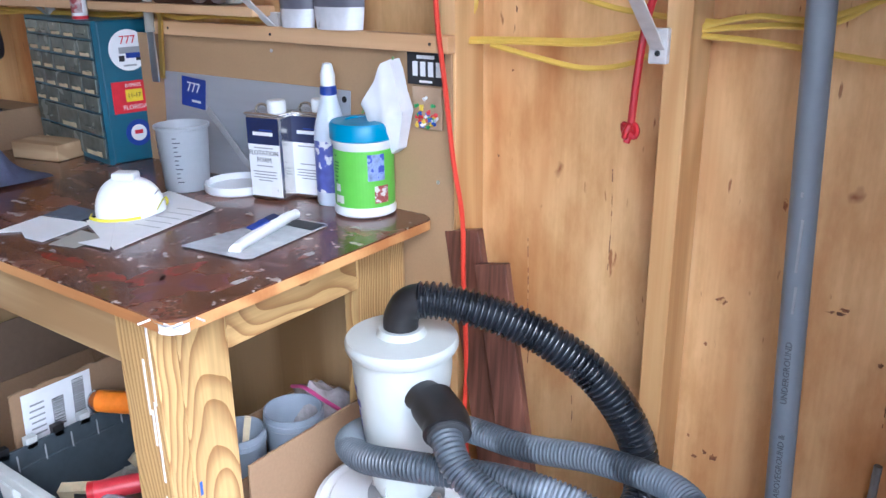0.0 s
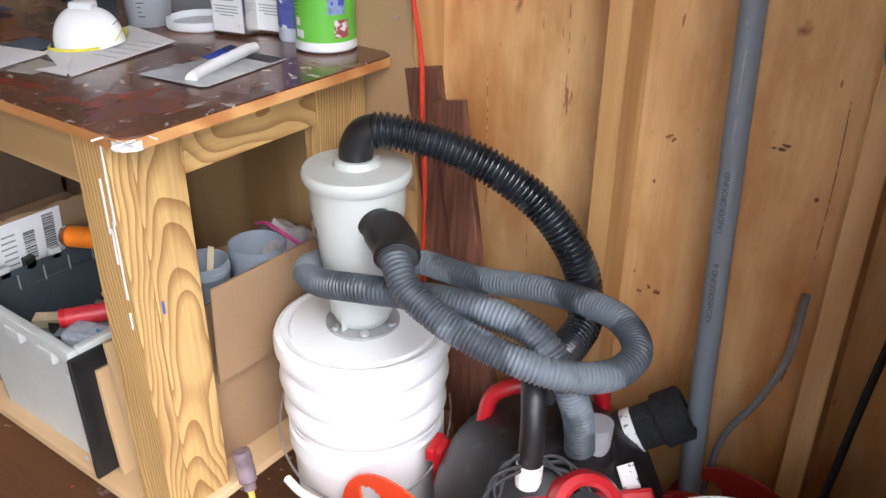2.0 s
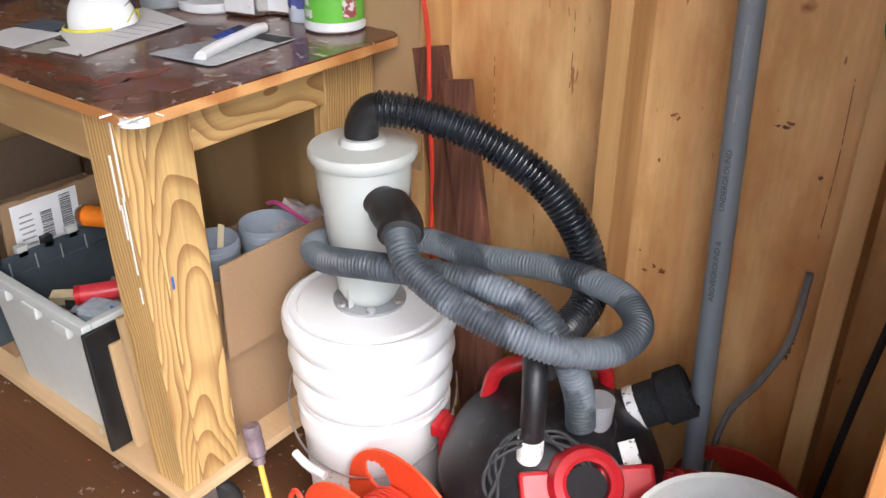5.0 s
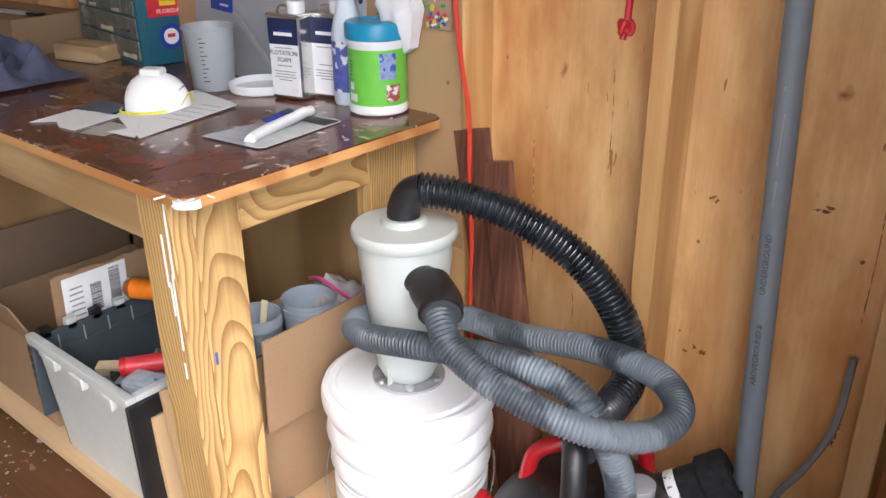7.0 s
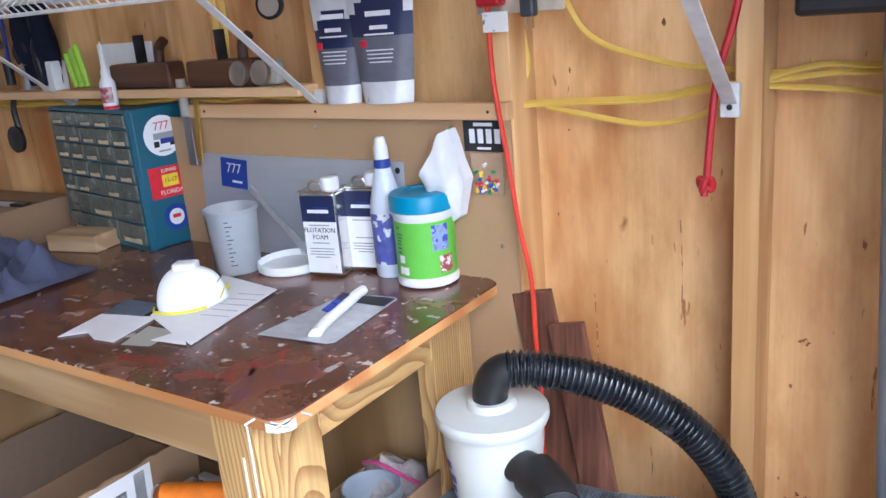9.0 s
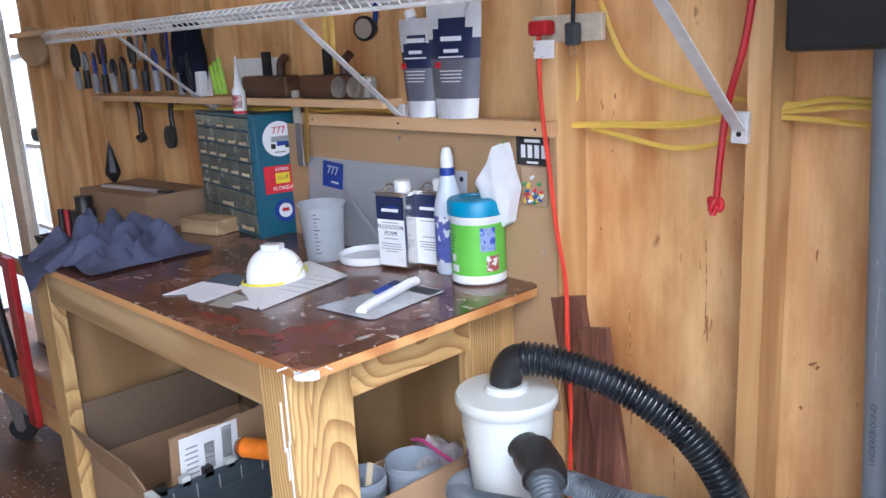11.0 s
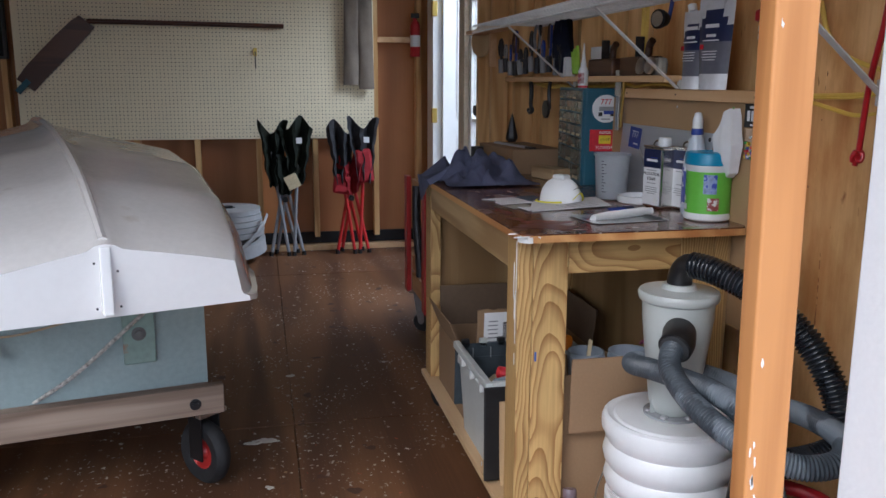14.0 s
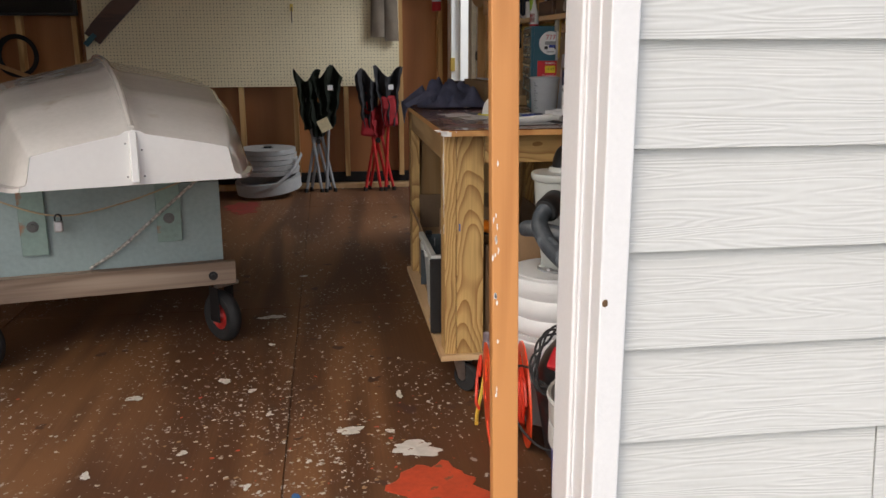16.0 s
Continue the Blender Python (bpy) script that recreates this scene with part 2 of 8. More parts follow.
    mr.inputs[1].default_value, mr.inputs[2].default_value = 0.6, 1.4
    mr.inputs[3].default_value, mr.inputs[4].default_value = 0.72, 1.2
    l.new(ad.outputs[0], mr.inputs[0])
    hs = n.new("ShaderNodeHueSaturation")
    l.new(mr.outputs[0], hs.inputs["Value"])
    l.new(r.outputs[0], hs.inputs["Color"])
    l.new(hs.outputs[0], b.inputs["Base Color"])
    bp = n.new("ShaderNodeBump")
    bp.inputs["Strength"].default_value = 0.25
    bp.inputs["Distance"].default_value = 0.001
    l.new(fib.outputs[0], bp.inputs["Height"])
    l.new(bp.outputs[0], b.inputs["Normal"])
    return m


M_PLY = wood("wall_plywood", (0.90, 0.62, 0.285), (0.68, 0.405, 0.16), "z", 2.6, 0.6, 1.4, knots=7.0, contrast=(0.02, 0.9), fine=0.6, band=1.7, stain=((0.50, 0.20, 0.045), 5.5, 0.46))
M_STUD = wood("stud_pine", (0.76, 0.51, 0.23), (0.52, 0.29, 0.10), "z", 9, 0.6, 1.6, knots=4.0, contrast=(0.15, 0.9), fine=0.4, rnd=1)
M_RAIL = wood("rail_pine", (0.68, 0.46, 0.25), (0.55, 0.33, 0.15), "x", 9, 0.6, 1.0, contrast=(0.15, 0.9), fine=0.4, rnd=1)
M_LEG = pine("treated_pine_upright", (0.56, 0.375, 0.145), (0.30, 0.16, 0.05), "z", (-1.105, 0.735, 0.35))
M_APRON = pine("treated_pine_rail", (0.54, 0.36, 0.14), (0.30, 0.16, 0.05), "y", (-1.11, 0.9, 0.845), (3.0, 4.0), 0.0055)
M_APRONX = wood("treated_pine_long_rail", (0.50, 0.36, 0.18), (0.32, 0.20, 0.085), "x", 5, 0.5, 2.0, contrast=(0.15, 0.6), fine=0.25, rnd=1)
M_BPLY = wood("bench_plywood", (0.40, 0.26, 0.115), (0.25, 0.145, 0.055), "z", 3, 0.6, 2.2, contrast=(0.2, 0.8), fine=0.3)
M_SHELF = wood("shelf_plywood", (0.62, 0.45, 0.26), (0.50, 0.34, 0.18), "x", 3, 0.55, 1.5, contrast=(0.2, 0.8), fine=0.3)
M_POST = wood("door_post_fir", (0.58, 0.265, 0.085), (0.38, 0.15, 0.04), "z", 7, 0.45, 2.2, contrast=(0.05, 0.6), fine=0.3)
M_HARD = mat("hardboard", (0.42, 0.275, 0.14), 0.55, vary=0.06, scale=4, bump=0.1, bscale=300)
M_WHITE = mat("white_paint", (0.78, 0.78, 0.76), 0.45, vary=0.03, bump=0.1, bscale=90)
M_TRIM = mat("white_trim_paint", (0.80, 0.80, 0.80), 0.5, vary=0.03, scale=3, bump=0.15, bscale=120, spots=((0.45, 0.44, 0.42), 30, 0.76))
M_CEIL = wood("pale_bounce_boards", (0.74, 0.66, 0.54), (0.64, 0.55, 0.43), "x", 3, 0.7, 1.5)
M_GROUND = mat("pale_bounce_ground", (0.48, 0.47, 0.44), 0.95, vary=0.3, scale=3, bump=0.6, bscale=80)


# ---- mesh helpers ----
def part(name, bm, material, parent=None, label="", smooth=False):
    me = bpy.data.meshes.new(name)
    bm.normal_update()
    bm.to_mesh(me)
    bm.free()
    for m in (material if isinstance(material, (list, tuple)) else [material]):
        me.materials.append(m)
    if smooth:
        for p in me.polygons:
            p.use_smooth = True
        me.set_sharp_from_angle(angle=radians(38))
    ob = new(name, me)
    if parent is not None:
        ob.parent = parent
    if label:
        ob["label"] = label
    return ob


def thing(name, label, category, at=(0, 0, 0), rz=0, group="", kind=""):
    e = new(name)
    e.empty_display_size = 0.05
    e.matrix_world = pose(*at, 0, 0, rz)
    return tagged(e, label, category, group, kind)


def add_box(bm, lo, hi, m=None, mi=0, bevel=0.0):
    c = [(a + b) / 2 for a, b in zip(lo, hi)]
    s = [abs(b - a) for a, b in zip(lo, hi)]
    r = bmesh.ops.create_cube(bm, size=1)
    vs = r["verts"]
    bmesh.ops.scale(bm, vec=s, verts=vs)
    if bevel:
        es = list({e for v in vs for e in v.link_edges})
        rb = bmesh.ops.bevel(bm, geom=es, offset=bevel, segments=2, profile=0.5, affect="EDGES")
        vs = list({v for f in rb["faces"] for v in f.verts} | {v for v in vs if v.is_valid})
    bmesh.ops.translate(bm, vec=c, verts=vs)
    if m is not None:
        bmesh.ops.transform(bm, matrix=m, verts=vs)
    if mi:
        for f in {f for v in vs for f in v.link_faces}:
            f.material_index = mi
    return vs


def box(lo, hi, bevel=0.0, m=None):
    bm = bmesh.new()
    add_box(bm, lo, hi, m, 0, bevel)
    return bm


def add_lathe(bm, prof, seg=40, m=None, cap=True, mi=0):
    """Turn a profile of (radius, height) about z."""
    rings = []
    for r, z in prof:
        rings.append([bm.verts.new((r * math.cos(2 * math.pi * k / seg), r * math.sin(2 * math.pi * k / seg), z)) for k in range(seg)])
    fs = []
    for a, b in zip(rings, rings[1:]):
        for k in range(seg):
            fs.append(bm.faces.new((a[k], a[(k + 1) % seg], b[(k + 1) % seg], b[k])))
    if cap:
        if prof[0][0] > 1e-6:
            fs.append(bm.faces.new(rings[0][::-1]))
        if prof[-1][0] > 1e-6:
            fs.append(bm.faces.new(rings[-1]))
    for f in fs:
        f.material_index = mi
    vs = [v for ring in rings for v in ring]
    if m is not None:
        bmesh.ops.transform(bm, matrix=m, verts=vs)
    return vs


def lathe(prof, seg=40, m=None, cap=True):
    bm = bmesh.new()
    add_lathe(bm, prof, seg, m, cap)
    return bm


def spline(pts, n=12, closed=False):
    """Points of a smooth curve through pts."""
    P = [Vector(p) for p in pts]
    out = []
    k = len(P)
    for i in range(k if closed else k - 1):
        p0, p1, p2, p3 = (P[(i - 1) % k] if closed or i > 0 else P[0] * 2 - P[1]), P[i], P[(i + 1) % k], (P[(i + 2) % k] if closed or i + 2 < k else P[-1] * 2 - P[-2])
        for j in range(n):
            t = j / n
            out.append(0.5 * (2 * p1 + (p2 - p0) * t + (2 * p0 - 5 * p1 + 4 * p2 - p3) * t * t + (3 * p1 - p0 - 3 * p2 + p3) * t ** 3))
    if not closed:
        out.append(P[-1])
    return out


def resample(pts, step):
    d = [0.0]
    for a, b in zip(pts, pts[1:]):
        d.append(d[-1] + (b - a).length)
    n = max(2, int(d[-1] / step))
    out, j = [], 0
    for i in range(n + 1):
        s = d[-1] * i / n
        while j < len(d) - 2 and d[j + 1] < s:
            j += 1
        f = (s - d[j]) / max(1e-9, d[j + 1] - d[j])
        out.append(pts[j].lerp(pts[j + 1], min(1, max(0, f))))
    return out


def add_tube(bm, pts, radius, seg=10, mi=0, flat=1.0, cap=True):
    """Sweep a circle along points; radius: a number or a function of the step."""
    n = len(pts)
    t0 = (pts[1] - pts[0]).normalized()
    nrm = t0.orthogonal().normalized()
    rings = []
    for i, p in enumerate(pts):
        t = (pts[min(n - 1, i + 1)] - pts[max(0, i - 1)]).normalized()
        nrm = (nrm - t * nrm.dot(t)).normalized()
        bn = t.cross(nrm)
        r = radius(i) if callable(radius) else radius
        rings.append([bm.verts.new(p + r * (math.cos(2 * math.pi * k / seg) * nrm + flat * math.sin(2 * math.pi * k / seg) * bn)) for k in range(seg)])
    for a, b in zip(rings, rings[1:]):
        for k in range(seg):
            bm.faces.new((a[k], a[(k + 1) % seg], b[(k + 1) % seg], b[k])).material_index = mi
    if cap:
        bm.faces.new(rings[0][::-1]).material_index = mi
        bm.faces.new(rings[-1]).material_index = mi


def tube(pts, radius, seg=10, n=12, flat=1.0):
    bm = bmesh.new()
    add_tube(bm, spline(pts, n) if len(pts) > 2 else [Vector(p) for p in pts], radius, seg, 0, flat)
    return bm


def structure(name, bm, material, label, category, smooth=False):
    return tagged(part(name, bm, material, None, "", smooth), label, category, "", "structure")


def wall_boxes(cells):
    bm = bmesh.new()
    for lo, hi in cells:
        add_box(bm, lo, hi)
    return bm


# ---- structure ----
WY = 1.28      # inside face of the plywood wall beside the bench
SY = 1.191     # front of its studs
BX = -5.385    # inside face of the back wall
LY = -2.4      # left wall
FX = 0.055     # inside face of the front wall
H = 2.5
# unseen outdoor ground, made pale to bounce light into the shed
g = bmesh.new()
for s in (400.0,):
    add_box(g, (-s, -s, -0.6), (s, s, -0.22))
structure("ground", g, M_GROUND, "pale unseen ground outside the shed", "ground")
# plywood sheets of the floor, with narrow seams, painted brown and flecked with spilled paint
M_FLOOR = wood("floor_plywood", (0.20, 0.092, 0.036), (0.092, 0.038, 0.015), "x", 2.5, 0.58, 1.6, contrast=(0.2, 0.8), fine=0.35, bump=0.3)
fl_n, fl_l = M_FLOOR.node_tree.nodes, M_FLOOR.node_tree.links
fl_b = fl_n["Principled BSDF"]
fl_col = fl_b.inputs["Base Color"].links[0].from_socket
fl_tc = fl_n.new("ShaderNodeTexCoord")


def flecks(scale, thr, colour, region_scale, region_thr, col_in, stretch=(1, 1, 1)):
    mp = fl_n.new("ShaderNodeMapping")
    mp.inputs["Scale"].default_value = stretch
    fl_l.new(fl_tc.outputs["Object"], mp.inputs["Vector"])
    a = fl_n.new("ShaderNodeTexNoise")
    a.inputs["Scale"].default_value = scale
    a.inputs["Detail"].default_value = 3
    fl_l.new(mp.outputs[0], a.inputs["Vector"])
    c = fl_n.new("ShaderNodeTexNoise")
    c.inputs["Scale"].default_value = region_scale
    c.inputs["Detail"].default_value = 2
    fl_l.new(mp.outputs[0], c.inputs["Vector"])
    ra = fl_n.new("ShaderNodeMapRange")
    ra.inputs[1].default_value, ra.inputs[2].default_value = thr, thr + 0.03
    fl_l.new(a.outputs[0], ra.inputs[0])
    rc = fl_n.new("ShaderNodeMapRange")
    rc.inputs[1].default_value, rc.inputs[2].default_value = region_thr, region_thr + 0.1
    fl_l.new(c.outputs[0], rc.inputs[0])
    mu = fl_n.new("ShaderNodeMath")
    mu.operation = "MULTIPLY"
    fl_l.new(ra.outputs[0], mu.inputs[0])
    fl_l.new(rc.outputs[0], mu.inputs[1])
    mc = fl_n.new("ShaderNodeMixRGB")
    mc.inputs[2].default_value = (*colour, 1)
    fl_l.new(mu.outputs[0], mc.inputs[0])
    fl_l.new(col_in, mc.inputs[1])
    return mc.outputs[0]


fl_col = flecks(55, 0.635, (0.58, 0.57, 0.53), 2.6, 0.48, fl_col)
fl_col = flecks(22, 0.655, (0.52, 0.50, 0.46), 2.3, 0.48, fl_col, (1, 1.4, 1))
fl_col = flecks(40, 0.71, (0.55, 0.10, 0.05), 1.1, 0.5, fl_col)
fl_col = flecks(9, 0.66, (0.07, 0.03, 0.02), 1.3, 0.4, fl_col)
fl_l.new(fl_col, fl_b.inputs["Base Color"])

floor = tagged(new("floor"), "brown painted plywood floor flecked with spilled paint", "floor", "", "structure")
part("subfloor", box((BX - 0.1, LY - 0.1, -0.22), (0.20, WY + 0.12, -0.012)), M_FLOOR, floor)
SHEETS_X = (-5.385, -4.52, -2.08, 0.20)
SHEETS_Y = (LY, -1.1, 0.114, WY)
for i in range(3):
    for j in range(3):
        sheet = box((SHEETS_X[i] + 0.002, SHEETS_Y[j] + 0.002, -0.012), (SHEETS_X[i + 1] - 0.002, SHEETS_Y[j + 1] - 0.002, 0.0), 0.0015)
        part("plywood_sheet", sheet, M_FLOOR, floor)


def paint_patch(name, at, r, colour, label, seed, sx=1.0, sy=1.0, n=40):
    rng = random.Random(seed)
    bm = bmesh.new()
    ph = [rng.uniform(0, 6.28) for _ in range(5)]
    top, rim = [], []
    for k in range(n):
        a = 2 * math.pi * k / n
        q = r * (1 + 0.22 * math.sin(2 * a + ph[0]) + 0.16 * math.sin(3 * a + ph[1]) + 0.1 * math.sin(7 * a + ph[2]) + 0.08 * math.sin(11 * a + ph[3]))
        top.append(bm.verts.new((sx * q * 0.96 * math.cos(a), sy * q * 0.96 * math.sin(a), 0.0012)))
        rim.append(bm.verts.new((sx * q * math.cos(a), sy * q * math.sin(a), 0.0)))
    bm.faces.new(top)
    for k in range(n):
        bm.faces.new((rim[k], rim[(k + 1) % n], top[(k + 1) % n], top[k]))
    ob = part(name, bm, colour, floor, label)
    ob.location = at
    return ob


M_WPAINT = mat("spilled_white_paint", (0.62, 0.61, 0.56), 0.5, vary=0.12, scale=20, spots=((0.2, 0.1, 0.06), 28, 0.62))
M_RPAINT = mat("spilled_red_paint", (0.55, 0.075, 0.03), 0.5, vary=0.15, scale=12, spots=((0.2, 0.09, 0.05), 22, 0.6))
M_BPAINT = mat("spilled_blue_paint", (0.04, 0.13, 0.35), 0.5)
M_DRED = mat("faded_red_paint", (0.28, 0.035, 0.03), 0.6, vary=0.2, scale=10, spots=((0.15, 0.06, 0.03), 16, 0.58))
paint_patch("paint_spill", (-0.655, 0.485, 0.0005), 0.055, M_WPAINT, "dried white paint", 1, 0.8, 1.3)
paint_patch("paint_spill", (-0.43, 0.53, 0.0005), 0.11, M_RPAINT, "dried red paint", 2, 1.2, 1.0)
paint_patch("paint_spill", (-0.43, 0.15, 0.0005), 0.014, M_BPAINT, "drip of blue paint", 3)
paint_patch("paint_spill", (-4.55, -0.36, 0.0005), 0.12, M_DRED, "faded red paint", 4, 1.6, 1.2)
paint_patch("paint_spill", (-1.95, 0.0, 0.0005), 0.03, M_WPAINT, "dried white paint", 5, 0.8, 1.6)
paint_patch("paint_spill", (-1.14, -0.4, 0.0005), 0.022, M_WPAINT, "dried white paint", 6)
paint_patch("paint_spill", (-0.8, 0.3, 0.0005), 0.03, M_WPAINT, "dried white paint", 7, 0.7, 1.5)
paint_patch("paint_spill", (-1.05, 0.47, 0.0005), 0.018, M_WPAINT, "dried white paint", 8, 1.5, 0.6)

def fleck_field(count, seed, z, places, size):
    """Many small dried drops of paint, gathered in drifts."""
    rng = random.Random(seed)
    bm = bmesh.new()
    for _ in range(count):
        cx, cy, sx, sy = rng.choice(places)
        x, y = rng.gauss(cx, sx), rng.gauss(cy, sy)
        if not (-5.0 < x < 0.15 and -1.6 < y < 0.62):
            continue
        r = size * (0.35 + rng.random() ** 3 * 2.6)
        n = rng.choice((6, 7, 8, 9))
        a0, st, tu = rng.uniform(0, 6.28), rng.uniform(0.5, 1.0), rng.uniform(0, 3.14)
        ring = []
        for k in range(n):
            a = a0 + 2 * math.pi * k / n
            q = r * rng.uniform(0.55, 1.25)
            u, v = q * math.cos(a), q * st * math.sin(a)
            ring.append(bm.verts.new((x + u * math.cos(tu) - v * math.sin(tu), y + u * math.sin(tu) + v * math.cos(tu), z)))
        tip = bm.verts.new((x, y, z + 0.0006))
        for k in range(n):
            bm.faces.new((ring[k], ring[(k + 1) % n], tip))
    return bm


DRIFTS = ((-0.75, 0.05, 0.16, 0.2), (-1.15, -0.08, 0.18, 0.12), (-0.45, -0.25, 0.2, 0.25), (-0.6, 0.28, 0.18, 0.12), (-0.95, 0.25, 0.2, 0.1), (-1.6, 0.1, 0.3, 0.2), (-0.9, -0.45, 0.2, 0.2), (-0.7, 0.1, 0.45, 0.35), (-0.35, 0.2, 0.15, 0.2), (-2.4, 0.15, 0.7, 0.3))
M_FLECKW = mat("dried_paint_drops", (0.50, 0.47, 0.40), 0.65, vary=0.3, scale=30)
tagged(part("paint_drops", fleck_field(1700, 41, 0.0004, DRIFTS, 0.0029), M_FLECKW, floor, "many dried drops of white paint"), kind="stuff")
tagged(part("paint_drops", fleck_field(50, 43, 0.0005, DRIFTS, 0.0035), M_RPAINT, floor, "dried drops of red paint"), kind="stuff")
tagged(part("paint_drops", fleck_field(400, 47, 0.0005, DRIFTS, 0.003), mat("dried_tan_drops", (0.33, 0.22, 0.12), 0.6), floor, "dried drops of tan paint"), kind="stuff")
for k, (x, y, r) in enumerate(((-0.95, 0.05, 0.016), (-0.62, 0.18, 0.014), (-1.25, -0.12, 0.028), (-1.15, -0.02, 0.026), (-0.72, -0.18, 0.02), (-0.5, 0.02, 0.018), (-1.6, 0.02, 0.02), (-0.62, -0.42, 0.026), (-0.36, -0.1, 0.022), (-2.6, 0.12, 0.03), (-0.78, 0.42, 0.018))):
    paint_patch("paint_spill", (x, y, 0.0006), r, M_WPAINT, "dried white paint", 60 + k, 1.0 + 0.3 * (k % 3), 1.2 - 0.25 * (k % 2), 26).scale = (0.55, 0.55, 1)

# wall beside the bench: plywood skin, studs, plates
wall_right = structure("wall_right", box((-3.66, WY, -0.02), (0.2, WY + 0.10, H)), M_PLY, "unpainted plywood wall with open studs", "wall")
M_PITCH = mat("dark_pitch", (0.27, 0.10, 0.03), 0.55, vary=0.35, scale=60, spots=((0.62, 0.36, 0.13), 70, 0.52))
rngw = random.Random(31)
# knots, pitch marks and checks in the plywood face
for kx, kz, kw, kh in ((-0.454, 0.807, 0.0099, 0.0077), (-0.441, 0.519, 0.0077, 0.0077), (-0.473, 0.51, 0.0055, 0.0033), (-0.214, 0.761, 0.0044, 0.0044), (-0.273, 0.834, 0.0077, 0.0033), (-0.473, 0.725, 0.0033, 0.0044), (-0.345, 0.455, 0.0165, 0.0198), (-0.204, 0.446, 0.0055, 0.0242), (-0.197, 0.472, 0.0033, 0.0154), (-0.284, 0.826, 0.0154, 0.0033), (-0.375, 0.978, 0.0033, 0.0099), (-0.458, 0.524, 0.0055, 0.0055), (-0.487, 0.547, 0.0033, 0.0033), (-0.682, 1.319, 0.0044, 0.0066), (-0.454, 0.806, 0.0099, 0.0066), (-0.848, 1.248, 0.0022, 0.0066), (-0.375, 0.981, 0.0033, 0.0099), (-0.882, 0.99, 0.0022, 0.0033), (-0.854, 1.145, 0.0022, 0.0022)):
    bm = bmesh.new()
    ring = []
    for a in np.linspace(0, 2 * math.pi, 15)[:-1]:
        q = rngw.uniform(0.55, 1.15)
        ring.append(bm.verts.new((kx + kw * q * math.cos(a), WY - 0.0006, kz + kh * q * math.sin(a))))
    tip = bm.verts.new((kx, WY - 0.0012, kz))
    for k in range(14):
        bm.faces.new((ring[k], ring[(k + 1) % 14], tip))
    bmesh.ops.recalc_face_normals(bm, faces=bm.faces)
    part("knot", bm, M_PITCH, wall_right)
for kx, z0, z1 in ((-0.811, 0.59, 0.684), (-0.815, 0.618, 0.846), (-0.713, 0.479, 0.551), (-0.198, 0.662, 0.917), (-0.655, 0.816, 0.995)):
    part("check", tube([(kx, WY - 0.0004, z0), (kx + 0.002, WY - 0.0004, (z0 + z1) / 2), (kx - 0.001, WY - 0.0004, z1)], 0.0008, 5, 6), M_PITCH, wall_right, "fine dark check in the veneer")
structure("wall_right_end", wall_boxes([((BX - 0.1, WY, -0.02), (-5.26, WY + 0.10, H)), ((-5.26, WY, 2.06), (-3.66, WY + 0.10, H))]), M_PLY, "unpainted plywood wall round the side door", "wall")
framing = tagged(new("wall_framing"), "bare pine studs and plates along the plywood wall", "studs", "", "structure")
for sx in (-0.14, -0.527, -0.933, -1.34, -1.745, -2.15, -2.56, -2.965, -3.37, -3.64):
    part("stud", box((sx - 0.019, SY, 0.038), (sx + 0.019, WY - 0.002, H - 0.04), 0.002), M_STUD, framing)
part("bottom_plate", box((-3.66, SY, 0.0), (0.05, WY - 0.002, 0.038), 0.002), M_RAIL, framing)
part("top_plate", box((-3.66, SY, H - 0.04), (0.05, WY - 0.002, H), 0.002), M_RAIL, framing)

# back wall
M_BACKPLY = wood("back_wall_plywood", (0.50, 0.22, 0.075), (0.32, 0.125, 0.04), "z", 2.0, 0.5, 1.4, knots=2.0, contrast=(0.2, 0.9), fine=0.3)
structure("wall_back", box((BX - 0.1, LY - 0.1, -0.02), (BX, WY + 0.1, H)), M_BACKPLY, "brown plywood back wall", "wall")
framing_b = tagged(new("wall_framing_back"), "pine studs and plate of the back wall", "studs", "", "structure")
for sy in (1.18, 0.86, 0.42, 0.02, -0.4, -0.8, -1.2, -1.6, -2.0):
    part("stud", box((BX + 0.002, sy - 0.019, 0.10), (BX + 0.086, sy + 0.019, H), 0.002), M_STUD, framing_b)
# near-black that puts the shade of a gap or hollow into the colour
M_DARKGAP = mat("dark_gap", (0.012, 0.011, 0.012), 0.9)
part("bottom_plate", box((BX + 0.002, LY, 0.0), (BX + 0.088, WY, 0.038), 0.002), M_RAIL, framing_b)
# black strip laid in place of the dark gap above the plate
part("dark_gap_strip", box((BX + 0.002, LY, 0.045), (BX + 0.03, WY, 0.125)), M_DARKGAP, framing_b, "black strip standing in for the dark gap above the plate")
part("blocking", box((BX + 0.002, 0.88, 1.50), (BX + 0.086, 1.16, 1.538), 0.002), M_RAIL, framing_b)

# left wall and ceiling, unseen and kept pale to bounce light; front wall
structure("wall_left", box((BX - 0.1, LY - 0.1, -0.02), (0.2, LY, H)), M_CEIL, "plain pale side wall, unseen", "wall")
# doorway's unseen left edge and head set wide to let in more sky
structure("wall_front", wall_boxes([((0.12, 0.735, -0.02), (0.195, WY + 0.12, H)), ((FX, LY - 0.1, -0.02), (0.195, -2.2, H)), ((FX, -2.2, 2.3), (0.195, 0.735, H))]), M_PLY, "plywood front wall round the wide doorway", "wall")
structure("ceiling", box((BX - 0.1, LY - 0.1, H), (0.24, WY + 0.14, H + 0.08)), M_CEIL, "plain pale ceiling, unseen", "ceiling")


